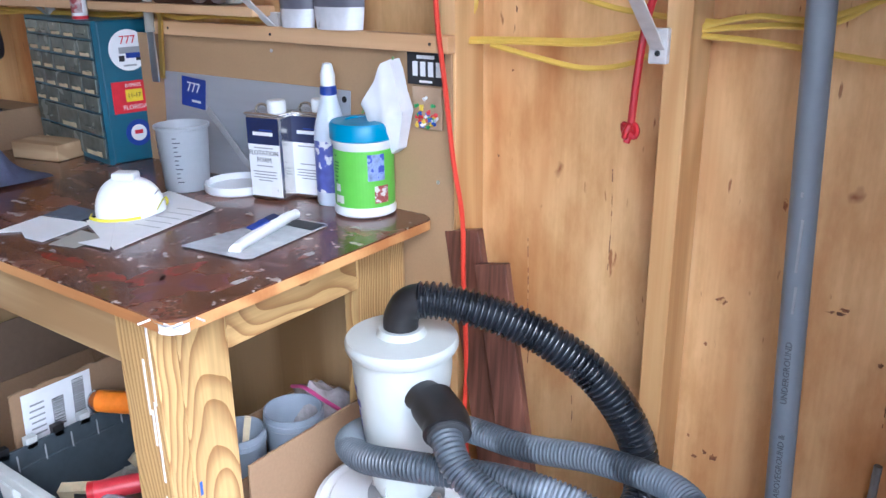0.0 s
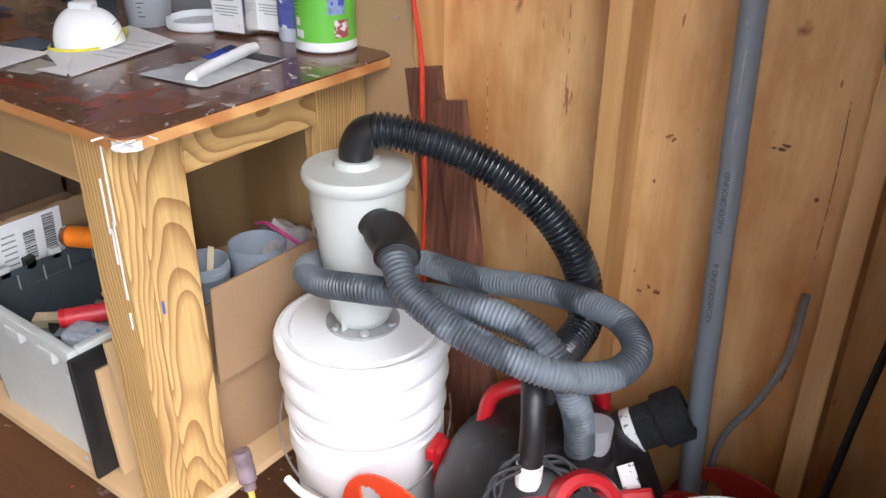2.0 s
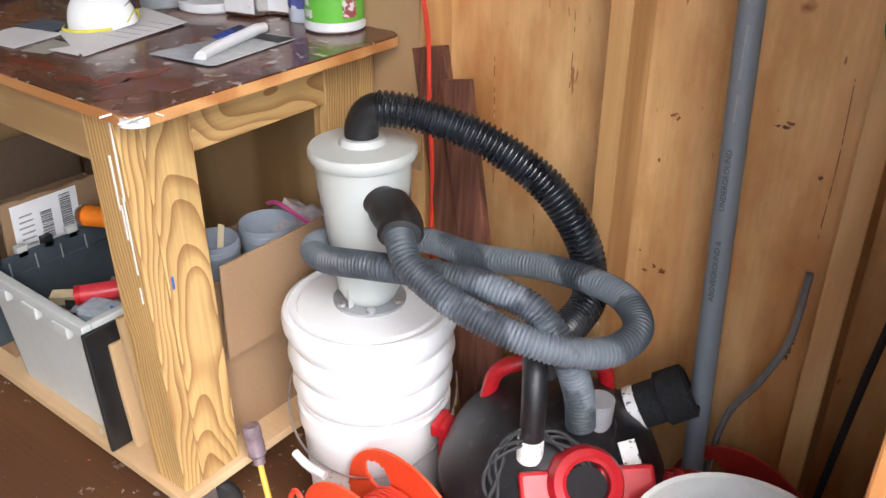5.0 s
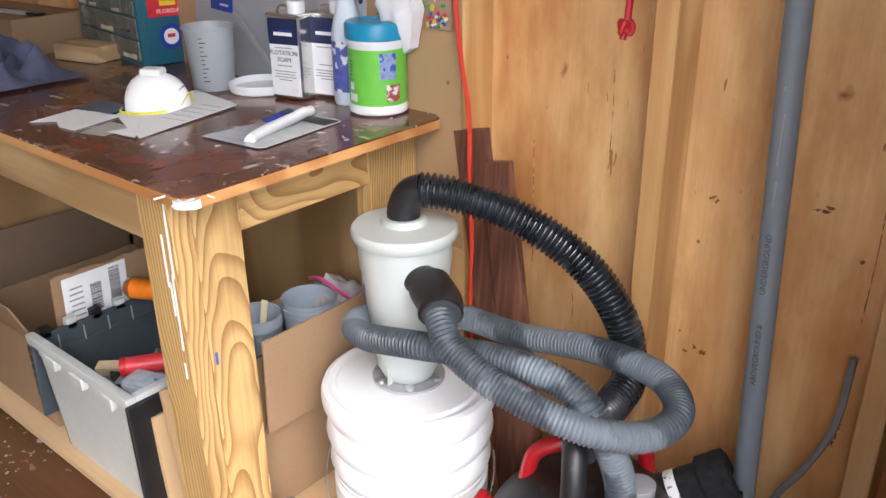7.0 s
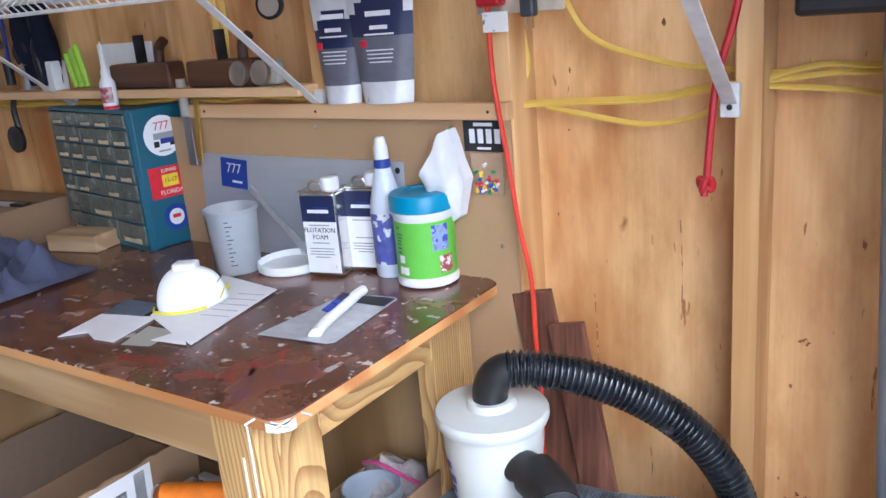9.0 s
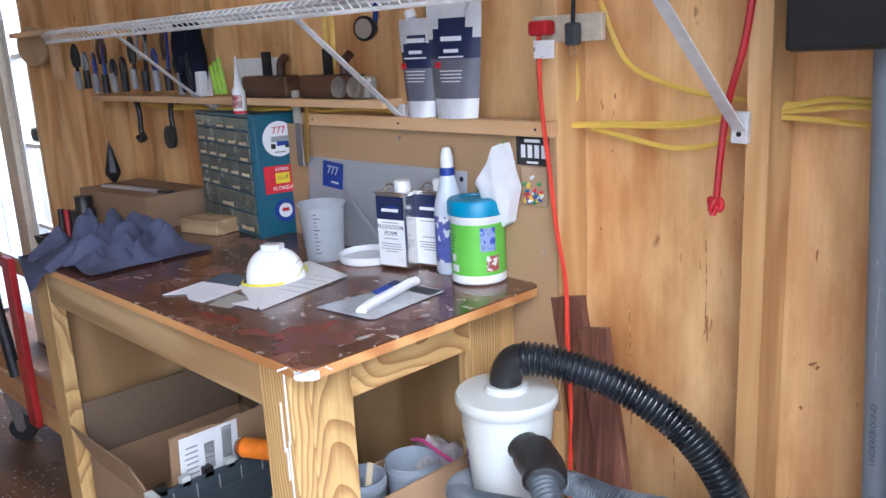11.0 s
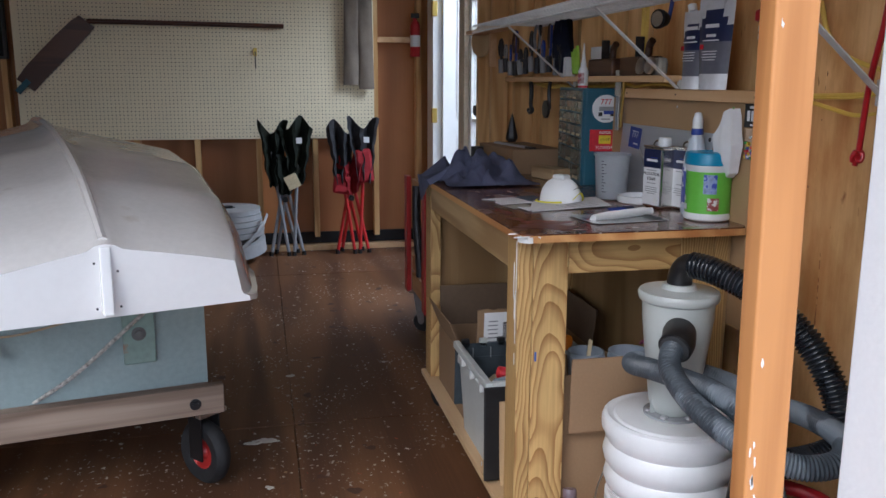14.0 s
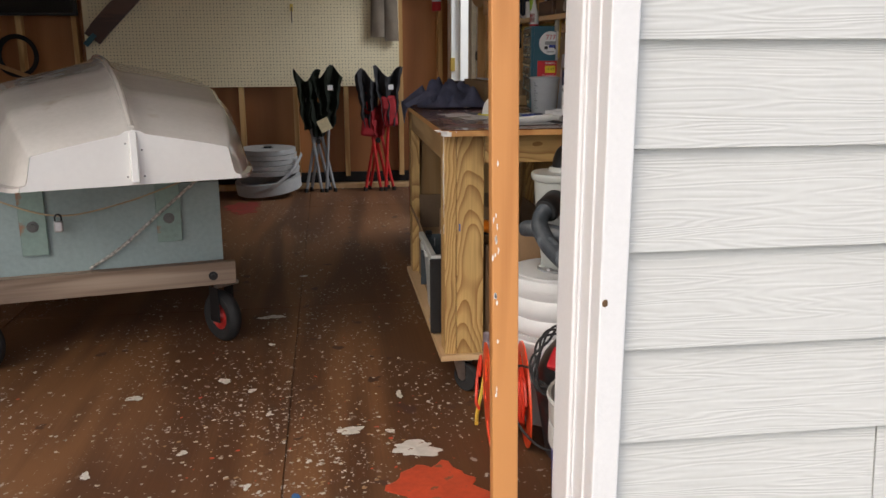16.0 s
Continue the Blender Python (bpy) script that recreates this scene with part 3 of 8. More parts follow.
# lap siding outside
def siding_material():
    m = mat("lap_siding_paint", (0.62, 0.63, 0.61), 0.55, vary=0.02)
    n, l = m.node_tree.nodes, m.node_tree.links
    tc = n.new("ShaderNodeTexCoord")
    oi = n.new("ShaderNodeObjectInfo")
    cx = n.new("ShaderNodeCombineXYZ")
    l.new(oi.outputs["Random"], cx.inputs[1])
    ad = n.new("ShaderNodeVectorMath")
    ad.operation = "MULTIPLY_ADD"
    ad.inputs[1].default_value = (5, 23, 7)
    l.new(cx.outputs[0], ad.inputs[0])
    l.new(tc.outputs["Object"], ad.inputs[2])
    mp = n.new("ShaderNodeMapping")
    mp.inputs["Scale"].default_value = (1, 0.06, 1)
    l.new(ad.outputs[0], mp.inputs["Vector"])
    a = n.new("ShaderNodeTexNoise")
    a.inputs["Scale"].default_value = 20
    a.inputs["Detail"].default_value = 2
    l.new(mp.outputs[0], a.inputs["Vector"])
    k = n.new("ShaderNodeMath")
    k.operation = "MULTIPLY"
    k.inputs[1].default_value = 115
    l.new(a.outputs[0], k.inputs[0])
    s = n.new("ShaderNodeMath")
    s.operation = "SINE"
    l.new(k.outputs[0], s.inputs[0])
    bp = n.new("ShaderNodeBump")
    bp.inputs["Strength"].default_value = 0.28
    bp.inputs["Distance"].default_value = 0.0014
    l.new(s.outputs[0], bp.inputs["Height"])
    l.new(bp.outputs[0], n["Principled BSDF"].inputs["Normal"])
    return m


M_SIDING = siding_material()
siding = tagged(new("wall_siding"), "pale grey wood-grain lap siding on the outside wall", "siding", "", "structure")
LAP = 0.177


def lap_board(y0, y1, z):
    bm = bmesh.new()
    prof = [(0.196, z - 0.006), (0.225, z), (0.2245, z + 0.004), (0.207, z + LAP + 0.02), (0.196, z + LAP + 0.02)]
    a = [bm.verts.new((px, y0, pz)) for px, pz in prof]
    b = [bm.verts.new((px, y1, pz)) for px, pz in prof]
    for i in range(len(prof)):
        j = (i + 1) % len(prof)
        bm.faces.new((a[i], b[i], b[j], a[j]))
    bm.faces.new(a[::-1])
    bm.faces.new(b)
    bmesh.ops.recalc_face_normals(bm, faces=bm.faces)
    part("lap_board", bm, M_SIDING, siding)


for i in range(-3, 9):
    z = 0.433 + i * LAP
    if i < 0:
        lap_board(0.766, 1.279, z)
        lap_board(1.283, 3.2, z)
    else:
        lap_board(0.766, 3.2, z)
structure("wall_side_extension", box((0.10, WY + 0.12, -0.2), (0.195, 3.2, 2.2)), M_WHITE, "end of the outside wall behind the siding", "wall")
structure("corner_board", box((0.196, 3.2, -0.2), (0.24, 3.3, 2.2), 0.002), M_TRIM, "white corner board", "trim")

# door casing: jamb, stop and outside trim
casing = tagged(new("door_casing"), "white painted jamb and trim of the wide doorway", "door casing", "", "structure")
part("jamb", box((0.03, 0.709, -0.02), (0.196, 0.735, 2.3), 0.002), M_TRIM, casing)
part("door_stop", box((0.03, 0.698, -0.02), (0.135, 0.7088, 2.3), 0.004), M_TRIM, casing)
part("stop_bead", box((0.1352, 0.7035, -0.02), (0.148, 0.7088, 2.3), 0.002), M_TRIM, casing)
part("outside_trim", box((0.1962, 0.712, -0.2), (0.245, 0.760, 2.35), 0.003), M_TRIM, casing)
# unseen far jamb and head follow the widened opening
part("jamb", box((0.055, -2.2, -0.02), (0.215, -2.162, 2.3), 0.002), M_TRIM, casing)
part("head_jamb", box((0.055, -2.162, 2.262), (0.215, 0.697, 2.3), 0.002), M_TRIM, casing)

# loose wooden post standing inside the doorway
post = thing("door_post", "orange-tinted fir post with flecks of white paint inside the doorway", "post", (0.029, 0.601, 0.0))
post.rotation_euler = (radians(0.8), 0, 0)
part("post_body", box((-0.016, -0.026, 0.0), (0.016, 0.026, 2.262), 0.003), M_POST, post)
rngk = random.Random(8)
for pz, n_ in ((0.805, 3), (0.775, 4), (0.745, 3), (0.66, 4), (0.47, 2), (0.93, 1), (1.28, 1), (0.56, 1)):
    for _ in range(n_):
        bm = bmesh.new()
        cy_, cz_ = -0.0185 + rngk.gauss(0, 0.0022), pz + rngk.gauss(0, 0.007)
        ring = [(cy_ + rngk.uniform(0.0006, 0.0026) * math.cos(a), cz_ + rngk.uniform(0.002, 0.009) * math.sin(a)) for a in np.linspace(0, 2 * math.pi, 9)[:-1]]
        f0 = [bm.verts.new((0.0162, a, b)) for a, b in ring]
        f1 = [bm.verts.new((0.0166, a, b)) for a, b in ring]
        bm.faces.new(f1)
        for k in range(8):
            bm.faces.new((f0[k], f0[(k + 1) % 8], f1[(k + 1) % 8], f1[k]))
        bmesh.ops.recalc_face_normals(bm, faces=bm.faces)
        part("paint_fleck", bm, M_WHITE, post, "fleck of white paint")
part("trim_chip", lathe([(0.0, 0.0), (0.0075, 0.0), (0.006, 0.0012), (0.0, 0.0014)], 7, pose(0.2452, 0.722, 0.705, 0, 90, 20)), mat("bare_wood_chip", (0.16, 0.09, 0.04), 0.8), casing, "chipped paint showing brown wood")

# side door: white leaf on brass hinges, mullion, glazed sidelight
M_GLASS = mat("window_glass", (0.95, 0.97, 0.98), 0.05, vary=0.0, trans=1.0)
M_BRASS = mat("brass", (0.75, 0.55, 0.15), 0.35, 1.0)
M_BLACK = mat("black_plastic", (0.012, 0.012, 0.013), 0.42, vary=0.2, scale=30)
M_DOORP = mat("door_paint", (0.90, 0.90, 0.87), 0.4, vary=0.02)
door = tagged(new("door_1"), "white side door standing open outward beside a glazed sidelight", "door", "", "structure")
part("jamb", box((-5.26, 1.235, 0), (-5.06, 1.36, 2.06), 0.003), M_DOORP, door)
part("head_jamb", box((-5.06, 1.25, 2.03), (-3.68, 1.36, 2.06), 0.003), M_DOORP, door)
leaf = part("door_leaf", box((-5.062, 1.30, 0.01), (-5.022, 2.10, 2.03), 0.003), M_DOORP, door, "white leaf swung open outward")
for z0, z1 in ((0.15, 0.85), (0.98, 1.90)):
    for y0, y1 in ((1.40, 1.66), (1.74, 2.0)):
        part("raised_panel", box((-5.0222, y0, z0), (-5.017, y1, z1), 0.004), M_DOORP, leaf)
for z in (0.26, 0.99, 1.72):
    part("hinge", box((-5.085, 1.226, z - 0.05), (-5.035, 1.2615, z + 0.05), 0.003), M_BRASS, door, "brass hinge")
part("mullion", box((-4.29, 1.24, 0), (-4.15, 1.36, 2.03), 0.003), mat("cream_paint", (0.66, 0.58, 0.45), 0.5), door, "cream painted mullion")
sash = part("sash_frame", wall_boxes([((-4.148, 1.27, 0.02), (-4.09, 1.31, 2.02)), ((-3.74, 1.27, 0.02), (-3.68, 1.31, 2.02)), ((-4.09, 1.272, 0.02), (-3.74, 1.308, 0.3)), ((-4.09, 1.272, 1.93), (-3.74, 1.308, 2.02))]), M_DOORP, door)
for z in (0.62, 1.0, 1.40, 1.70):
    part("muntin", box((-4.09, 1.276, z - 0.01), (-3.74, 1.304, z + 0.01), 0.002), M_DOORP, door)
pane = part("glass_pane", box((-4.09, 1.288, 0.3), (-3.74, 1.292, 1.93)), M_GLASS, door)
pane.visible_shadow = False
knob = part("knob", lathe([(0.0, 0.0), (0.034, 0.0), (0.034, 0.008), (0.014, 0.012), (0.013, 0.04), (0.027, 0.05), (0.031, 0.065), (0.026, 0.078), (0.0, 0.082)], 24, pose(-3.72, 1.272, 1.07, 90, 0, 0)), M_BLACK, door, "black door knob", True)

# pegboard on the back wall: sheet with rows of drilled holes
M_PEG = mat("pegboard", (0.90, 0.81, 0.58), 0.5, vary=0.05, scale=2)
M_HOLE = mat("hole_shade", (0.14, 0.10, 0.06), 0.9)
peg = thing("pegboard", "cream pegboard sheet with rows of holes on the back wall", "pegboard")
PX = BX + 0.088
part("board", box((PX, -1.53, 0.822), (PX + 0.006, 0.848, 2.04), 0.001), M_PEG, peg)
hb = bmesh.new()
for i in range(92):
    for j in range(46):
        y, z = 0.83 - i * 0.0254, 0.84 + j * 0.0254
        v = [hb.verts.new((PX + 0.0066, y + 0.0038 * math.cos(a), z + 0.0038 * math.sin(a))) for a in (0, 1.05, 2.09, 3.14, 4.19, 5.24)]
        hb.faces.new(v)
tagged(part("hole_pattern", hb, M_HOLE, peg, "rows of drilled holes"), kind="stuff")
# ---- workbench ----
def bench_top_material():
    m = mat("bench_top_paint", (0.15, 0.058, 0.032), 0.25, vary=0.38, scale=9, bump=0.12, bscale=120, coat=0.3, spots=((0.45, 0.42, 0.38), 42, 0.635))
    return m


M_TOP = bench_top_material()
M_EDGE = wood("worn_edge", (0.60, 0.33, 0.12), (0.40, 0.17, 0.05), "x", 5, 0.5, 1.5, contrast=(0.2, 0.8))
M_STEEL = mat("zinc_steel", (0.62, 0.62, 0.63), 0.3, 1.0)
M_RUBBER = mat("black_rubber", (0.018, 0.018, 0.019), 0.7, vary=0.25, scale=20)
bench = thing("workbench", "treated pine workbench on casters with a worn brown painted top", "workbench")
BX0, BX1, BY0, BY1, BT = -2.19, -0.955, 0.607, 1.186, 0.885


def rounded_slab(x0, x1, y0, y1, z0, z1, r, seg=6):
    bm = bmesh.new()
    pts = []
    for cx, cy, a0 in ((x1 - r, y1 - r, 0), (x0 + r, y1 - r, 90), (x0 + r, y0 + r, 180), (x1 - r, y0 + r, 270)):
        for k in range(seg + 1):
            a = radians(a0 + 90 * k / seg)
            pts.append((cx + r * math.cos(a), cy + r * math.sin(a)))
    lo = [bm.verts.new((x, y, z0)) for x, y in pts]
    hi = [bm.verts.new((x, y, z1)) for x, y in pts]
    bm.faces.new(hi)
    bm.faces.new(lo[::-1])
    n = len(pts)
    for i in range(n):
        bm.faces.new((lo[i], lo[(i + 1) % n], hi[(i + 1) % n], hi[i])).material_index = 1
    es = [e for e in bm.edges if all(v.co.z > z1 - 1e-5 for v in e.verts)]
    bmesh.ops.bevel(bm, geom=es, offset=0.003, segments=2, affect="EDGES")
    return bm


part("tabletop", rounded_slab(BX0, BX1, BY0, BY1, BT - 0.02, BT, 0.028), [M_TOP, M_EDGE], bench, "brown paint-spattered tabletop with a worn wood edge")
ZL = 0.142
for lx, ly, sx in ((-1.025, 0.622, -1), (-2.175, 0.622, 1)):
    part("leg", box((lx, ly, ZL), (lx + sx * 0.089, ly + 0.038, BT - 0.02), 0.003), M_LEG, bench)
    part("leg_side", box((lx, ly + 0.0385, ZL), (lx + sx * 0.038, ly + 0.127, BT - 0.02), 0.003), M_LEG, bench)
for lx, sx in ((-1.025, -1), (-2.175, 1)):
    part("rear_leg", box((lx, 1.135, ZL), (lx + sx * 0.089, 1.173, BT - 0.02), 0.003), M_LEG, bench)
    part("rear_leg_side", box((lx, 1.045, ZL), (lx + sx * 0.038, 1.1345, BT - 0.02), 0.003), M_LEG, bench)
part("side_apron", box((-1.063, 0.7495, 0.772), (-1.027, 1.0445, BT - 0.0205), 0.003), M_APRON, bench)
part("front_apron", box((-2.086, 0.624, 0.776), (-1.114, 0.66, BT - 0.0205), 0.003), M_APRONX, bench)
part("back_apron", box((-2.086, 1.137, 0.776), (-1.114, 1.171, BT - 0.0205), 0.003), M_APRONX, bench)
part("bottom_shelf", box((-2.19, 0.607, 0.122), (-1.012, 1.186, ZL - 0.0005), 0.002), M_SHELF, bench)
part("end_panel", box((-2.135, 0.665, ZL), (-2.12, 1.13, 0.86), 0.001), M_BPLY, bench)
part("back_panel", box((-2.09, 1.174, ZL + 0.003), (-1.03, 1.182, 0.86), 0.001), M_BPLY, bench)
part("white_corner", rounded_slab(-1.004, -0.9536, 0.6056, 0.650, 0.8648, 0.8815, 0.0285), [M_WHITE, M_WHITE], bench, "worn white corner")
M_WSPILL = mat("dried_glue", (0.85, 0.85, 0.82), 0.4)
for i, (dx, z0, z1) in enumerate(((0.012, 0.73, 0.862), (0.016, 0.60, 0.735), (0.024, 0.66, 0.72), (0.018, 0.545, 0.575), (0.030, 0.71, 0.80))):
    part("paint_drip", box((-1.025 - dx - 0.002, 0.6207, z0), (-1.025 - dx + 0.002, 0.6222, z1), 0.0006), M_WSPILL, bench, "white paint drip")
part("blue_mark", box((-1.0252, 0.668, 0.556), (-1.0246, 0.673, 0.58)), mat("blue_crayon", (0.05, 0.12, 0.4), 0.6), bench)


def caster(parent, x, y, r=0.05, w=0.026, turn=20, zt=0.122):
    c = part("caster", box((-0.038, -0.03, zt - 0.006), (0.038, 0.03, zt - 0.0005), 0.001), M_STEEL, parent)
    c.matrix_basis = pose(x, y, 0, 0, 0, turn)
    for s in (-1, 1):
        bm = bmesh.new()
        vs = [(-0.022, zt - 0.006), (0.03, zt - 0.006), (0.034, r), (0.02, r - 0.012), (0.004, r - 0.004)]
        a = [bm.verts.new((px + 0.006, s * (w / 2 + 0.004), pz)) for px, pz in vs]
        b = [bm.verts.new((px + 0.006, s * (w / 2 + 0.0065), pz)) for px, pz in vs]
        bm.faces.new(a)
        bm.faces.new(b[::-1])
        for i in range(5):
            bm.faces.new((a[i], a[(i + 1) % 5], b[(i + 1) % 5], b[i]))
        bmesh.ops.recalc_face_normals(bm, faces=bm.faces)
        part("fork", bm, M_STEEL, c)
    part("wheel", lathe([(0.0, -w / 2), (r * 0.5, -w / 2), (r * 0.9, -w / 2), (r, -w / 4), (r, w / 4), (r * 0.9, w / 2), (r * 0.5, w / 2), (0.0, w / 2)], 28, pose(0.03, 0, r, 90, 0, 0)), M_RUBBER, c, "", True)
    return c


for cx, cy, tt in ((-1.075, 0.68, 40), (-2.12, 0.68, 200), (-1.075, 1.12, 10), (-2.12, 1.12, 300)):
    caster(bench, cx, cy, 0.05, 0.026, tt)

M_SMEAR = mat("red_paint_smear", (0.30, 0.035, 0.02), 0.35, vary=0.25, scale=30, spots=((0.13, 0.045, 0.025), 34, 0.44))
M_SMEARW = mat("grey_paint_smear", (0.42, 0.40, 0.38), 0.4, vary=0.2, scale=30, spots=((0.13, 0.045, 0.025), 30, 0.5))
M_SMEARP = mat("plum_paint_smear", (0.16, 0.06, 0.075), 0.35, vary=0.25, scale=20, spots=((0.13, 0.045, 0.025), 24, 0.44))
for i, (x, y, r, sx, sy, mm) in enumerate(((-1.12, 0.715, 0.028, 1.0, 1.9, M_SMEAR), (-1.30, 0.665, 0.022, 2.6, 0.8, M_SMEAR), (-1.18, 0.66, 0.02, 1.6, 0.9, M_SMEAR), (-1.06, 0.70, 0.05, 1.0, 1.2, M_SMEARP), (-1.0, 0.75, 0.014, 0.5, 2.2, M_SMEARW), (-1.0, 0.90, 0.010, 0.6, 2.0, M_SMEARW), (-1.03, 1.05, 0.009, 1.5, 0.7, M_SMEARW), (-1.62, 0.75, 0.012, 2.2, 0.5, M_SMEARW), (-1.7, 0.80, 0.010, 2.0, 0.6, M_SMEARW), (-1.55, 0.93, 0.013, 1.8, 0.4, M_SMEARW), (-1.25, 1.0, 0.009, 1.2, 0.8, M_SMEARW), (-1.72, 0.70, 0.010, 1.6, 0.6, M_SMEARW))):
    sm = paint_patch("paint_smear", (x, y, BT + 0.0002), r, mm, "dried paint smear", 20 + i, sx, sy)
    sm.parent = bench
    sm.scale = (1, 1, 0.4)
# ---- dinghy upside down on its cart ----
M_HULL = mat("hull_gelcoat", (0.76, 0.74, 0.70), 0.2, vary=0.05, scale=3, coat=0.6, spots=((0.60, 0.55, 0.48), 3, 0.60))
M_TRANSOM = mat("transom_gelcoat", (0.88, 0.88, 0.86), 0.2, vary=0.02, coat=0.4)
boat = thing("dinghy", "upturned grey fibreglass dinghy with a white transom, resting on a cart", "dinghy", (-0.93, -0.285, 0.0), 197)
# local x runs forward from the transom, y to the starboard side of the view
STN = ((0.0, 0.290, 0.745, 0.268, 0.842, 0.902), (0.12, 0.335, 0.735, 0.292, 0.885, 0.945), (0.35, 0.395, 0.722, 0.325, 0.94, 1.005), (0.75, 0.455, 0.705, 0.365, 0.985, 1.06), (1.2, 0.50, 0.69, 0.395, 0.995, 1.085), (1.7, 0.48, 0.695, 0.38, 0.97, 1.08), (2.15, 0.40, 0.71, 0.29, 0.92, 1.03), (2.4, 0.29, 0.73, 0.19, 0.87, 0.95))


def hull():
    bm = bmesh.new()
    rows = []
    us = np.linspace(0, 2.4, 49)
    S = np.array(STN)
    for u in us:
        g, gz, c, cz, k = [float(np.interp(u, S[:, 0], S[:, i])) for i in range(1, 6)]
        half = [(g + 0.016, gz - 0.004), (g + 0.014, gz + 0.008), (g, gz + 0.014)]
        for s in (0.25, 0.5, 0.72):
            half.append((g + (c - g) * s + 0.022 * min(1.0, u / 0.6) * math.sin(math.pi * s), gz + (cz - gz) * s))
        rr = 0.010 + 0.035 * min(1.0, u / 0.7)
        half += [(c + rr * 0.25, cz - rr * 0.9), (c + rr * 0.02, cz - rr * 0.35), (c - rr * 0.5, cz + 0.0)]
        for s in (0.3, 0.6, 0.82):
            half.append((c - rr * 0.5 + (0.035 - c + rr * 0.5) * s, cz + (k - 0.012 - cz) * s ** 0.9))
        half += [(0.035, k - 0.012), (0.02, k - 0.002), (0.0, k + 0.002)]
        full = half + [(-a, b) for a, b in half[-2::-1]]
        rows.append([bm.verts.new((float(u) + (0.03 * (0.9 - z) / 0.15 if u < 0.01 else 0.0), y, z)) for y, z in full])
    for a, b in zip(rows, rows[1:]):
        for i in range(len(a) - 1):
            bm.faces.new((a[i], a[i + 1], b[i + 1], b[i]))
    bm.faces.new(rows[-1])
    bmesh.ops.recalc_face_normals(bm, faces=bm.faces)
    return bm, [v.co.copy() for v in rows[0]]


hb_, rim = hull()
part("hull", hb_, M_HULL, boat, "grey fibreglass hull", True)
tb = bmesh.new()
tv = [tb.verts.new((p.x - 0.004, p.y * 0.995, p.z)) for p in rim]
tv2 = [tb.verts.new((p.x + 0.012, p.y * 0.99, p.z)) for p in rim]
tb.faces.new(tv)
tb.faces.new(tv2[::-1])
for i in range(len(tv)):
    j = (i + 1) % len(tv)
    tb.faces.new((tv[i], tv2[i], tv2[j], tv[j]))
bmesh.ops.recalc_face_normals(tb, faces=tb.faces)
part("transom", tb, M_TRANSOM, boat, "white transom")
part("skeg_rib", box((-0.008, -0.011, 0.752), (0.03, 0.011, 0.898), 0.004), M_TRANSOM, boat, "white centre rib")
for yy, zz in ((0.022, 0.865), (0.022, 0.77), (-0.024, 0.77), (-0.022, 0.845)):
    part("bolt_hole", lathe([(0.0, 0.0), (0.0025, 0.0), (0.0025, 0.002), (0.0, 0.002)], 10, pose(-0.0025, yy, zz, 0, -90, 0)), M_BLACK, boat)
part("keel_strip", tube([(0.02, 0, 0.905), (0.35, 0, 1.009), (0.75, 0, 1.064), (1.2, 0, 1.089), (1.7, 0, 1.084), (2.15, 0, 1.034)], 0.011, 8, 8), M_HULL, boat, "", True)

M_TEAL = mat("weathered_aqua_paint", (0.33, 0.42, 0.42), 0.6, vary=0.10, scale=4, bump=0.15, spots=((0.34, 0.26, 0.19), 4.5, 0.68))
M_TEALD = mat("aqua_cleat_paint", (0.27, 0.38, 0.34), 0.6, vary=0.12, scale=8, spots=((0.33, 0.2, 0.13), 9, 0.64))
M_OLDWOOD = wood("weathered_lumber", (0.42, 0.33, 0.25), (0.20, 0.14, 0.10), "y", 8, 0.75, 1.8, contrast=(0.15, 0.8), fine=0.4)
M_REDRIM = mat("red_rim", (0.45, 0.03, 0.025), 0.4)
M_ROPE = mat("braided_rope", (0.62, 0.60, 0.55), 0.8, vary=0.35, scale=90)
cart = thing("boat_cart", "aqua painted plywood boat cart on a lumber frame with pneumatic wheels", "boat cart", (-1.665, -0.11, 0.0), 11.5)
# local x out of the front face, -y along it
part("front_panel", box((-0.020, -1.06, 0.336), (0.0, -0.04, 0.64), 0.002), M_TEAL, cart)
part("side_panel", box((-1.25, -0.06, 0.336), (-0.0205, -0.04, 0.66), 0.002), M_TEAL, cart)
part("side_panel", box((-1.25, -1.06, 0.336), (-0.0205, -1.04, 0.66), 0.002), M_TEAL, cart)
part("back_panel", box((-1.27, -1.06, 0.336), (-1.2505, -0.04, 0.70), 0.002), M_TEAL, cart)
part("front_beam", box((0.001, -1.12, 0.247), (0.039, 0.0, 0.335), 0.004), M_OLDWOOD, cart)
part("back_beam", box((-1.31, -1.12, 0.247), (-1.272, 0.0, 0.335), 0.004), M_OLDWOOD, cart)
part("deck", box((-1.27, -1.06, 0.316), (0.0005, -0.04, 0.3355), 0.001), M_OLDWOOD, cart)
part("cradle_rail", box((-1.2, -0.98, 0.66), (-0.05, -0.94, 0.70), 0.003), M_OLDWOOD, cart)
part("cradle_rail", box((-1.2, -0.16, 0.66), (-0.05, -0.12, 0.70), 0.003), M_OLDWOOD, cart)
part("cradle_bar", box((-0.3, -1.04, 0.62), (-0.26, -0.06, 0.66), 0.003), M_OLDWOOD, cart)
for y0, z0 in ((-0.73, 0.41), (-0.272, 0.425)):
    c = part("cleat", box((0.001, y0, z0), (0.02, y0 + 0.088, 0.645), 0.003), M_TEALD, cart, "worn aqua cleat")
    part("bolt", lathe([(0.0, 0.0), (0.02, 0.0), (0.02, 0.003), (0.011, 0.003), (0.011, 0.011), (0.0, 0.012)], 18, pose(0.02, y0 + 0.044, 0.515, 0, 90, 0)), mat("dull_zinc", (0.16, 0.16, 0.155), 0.5, 0.5), c, "dull galvanised bolt")
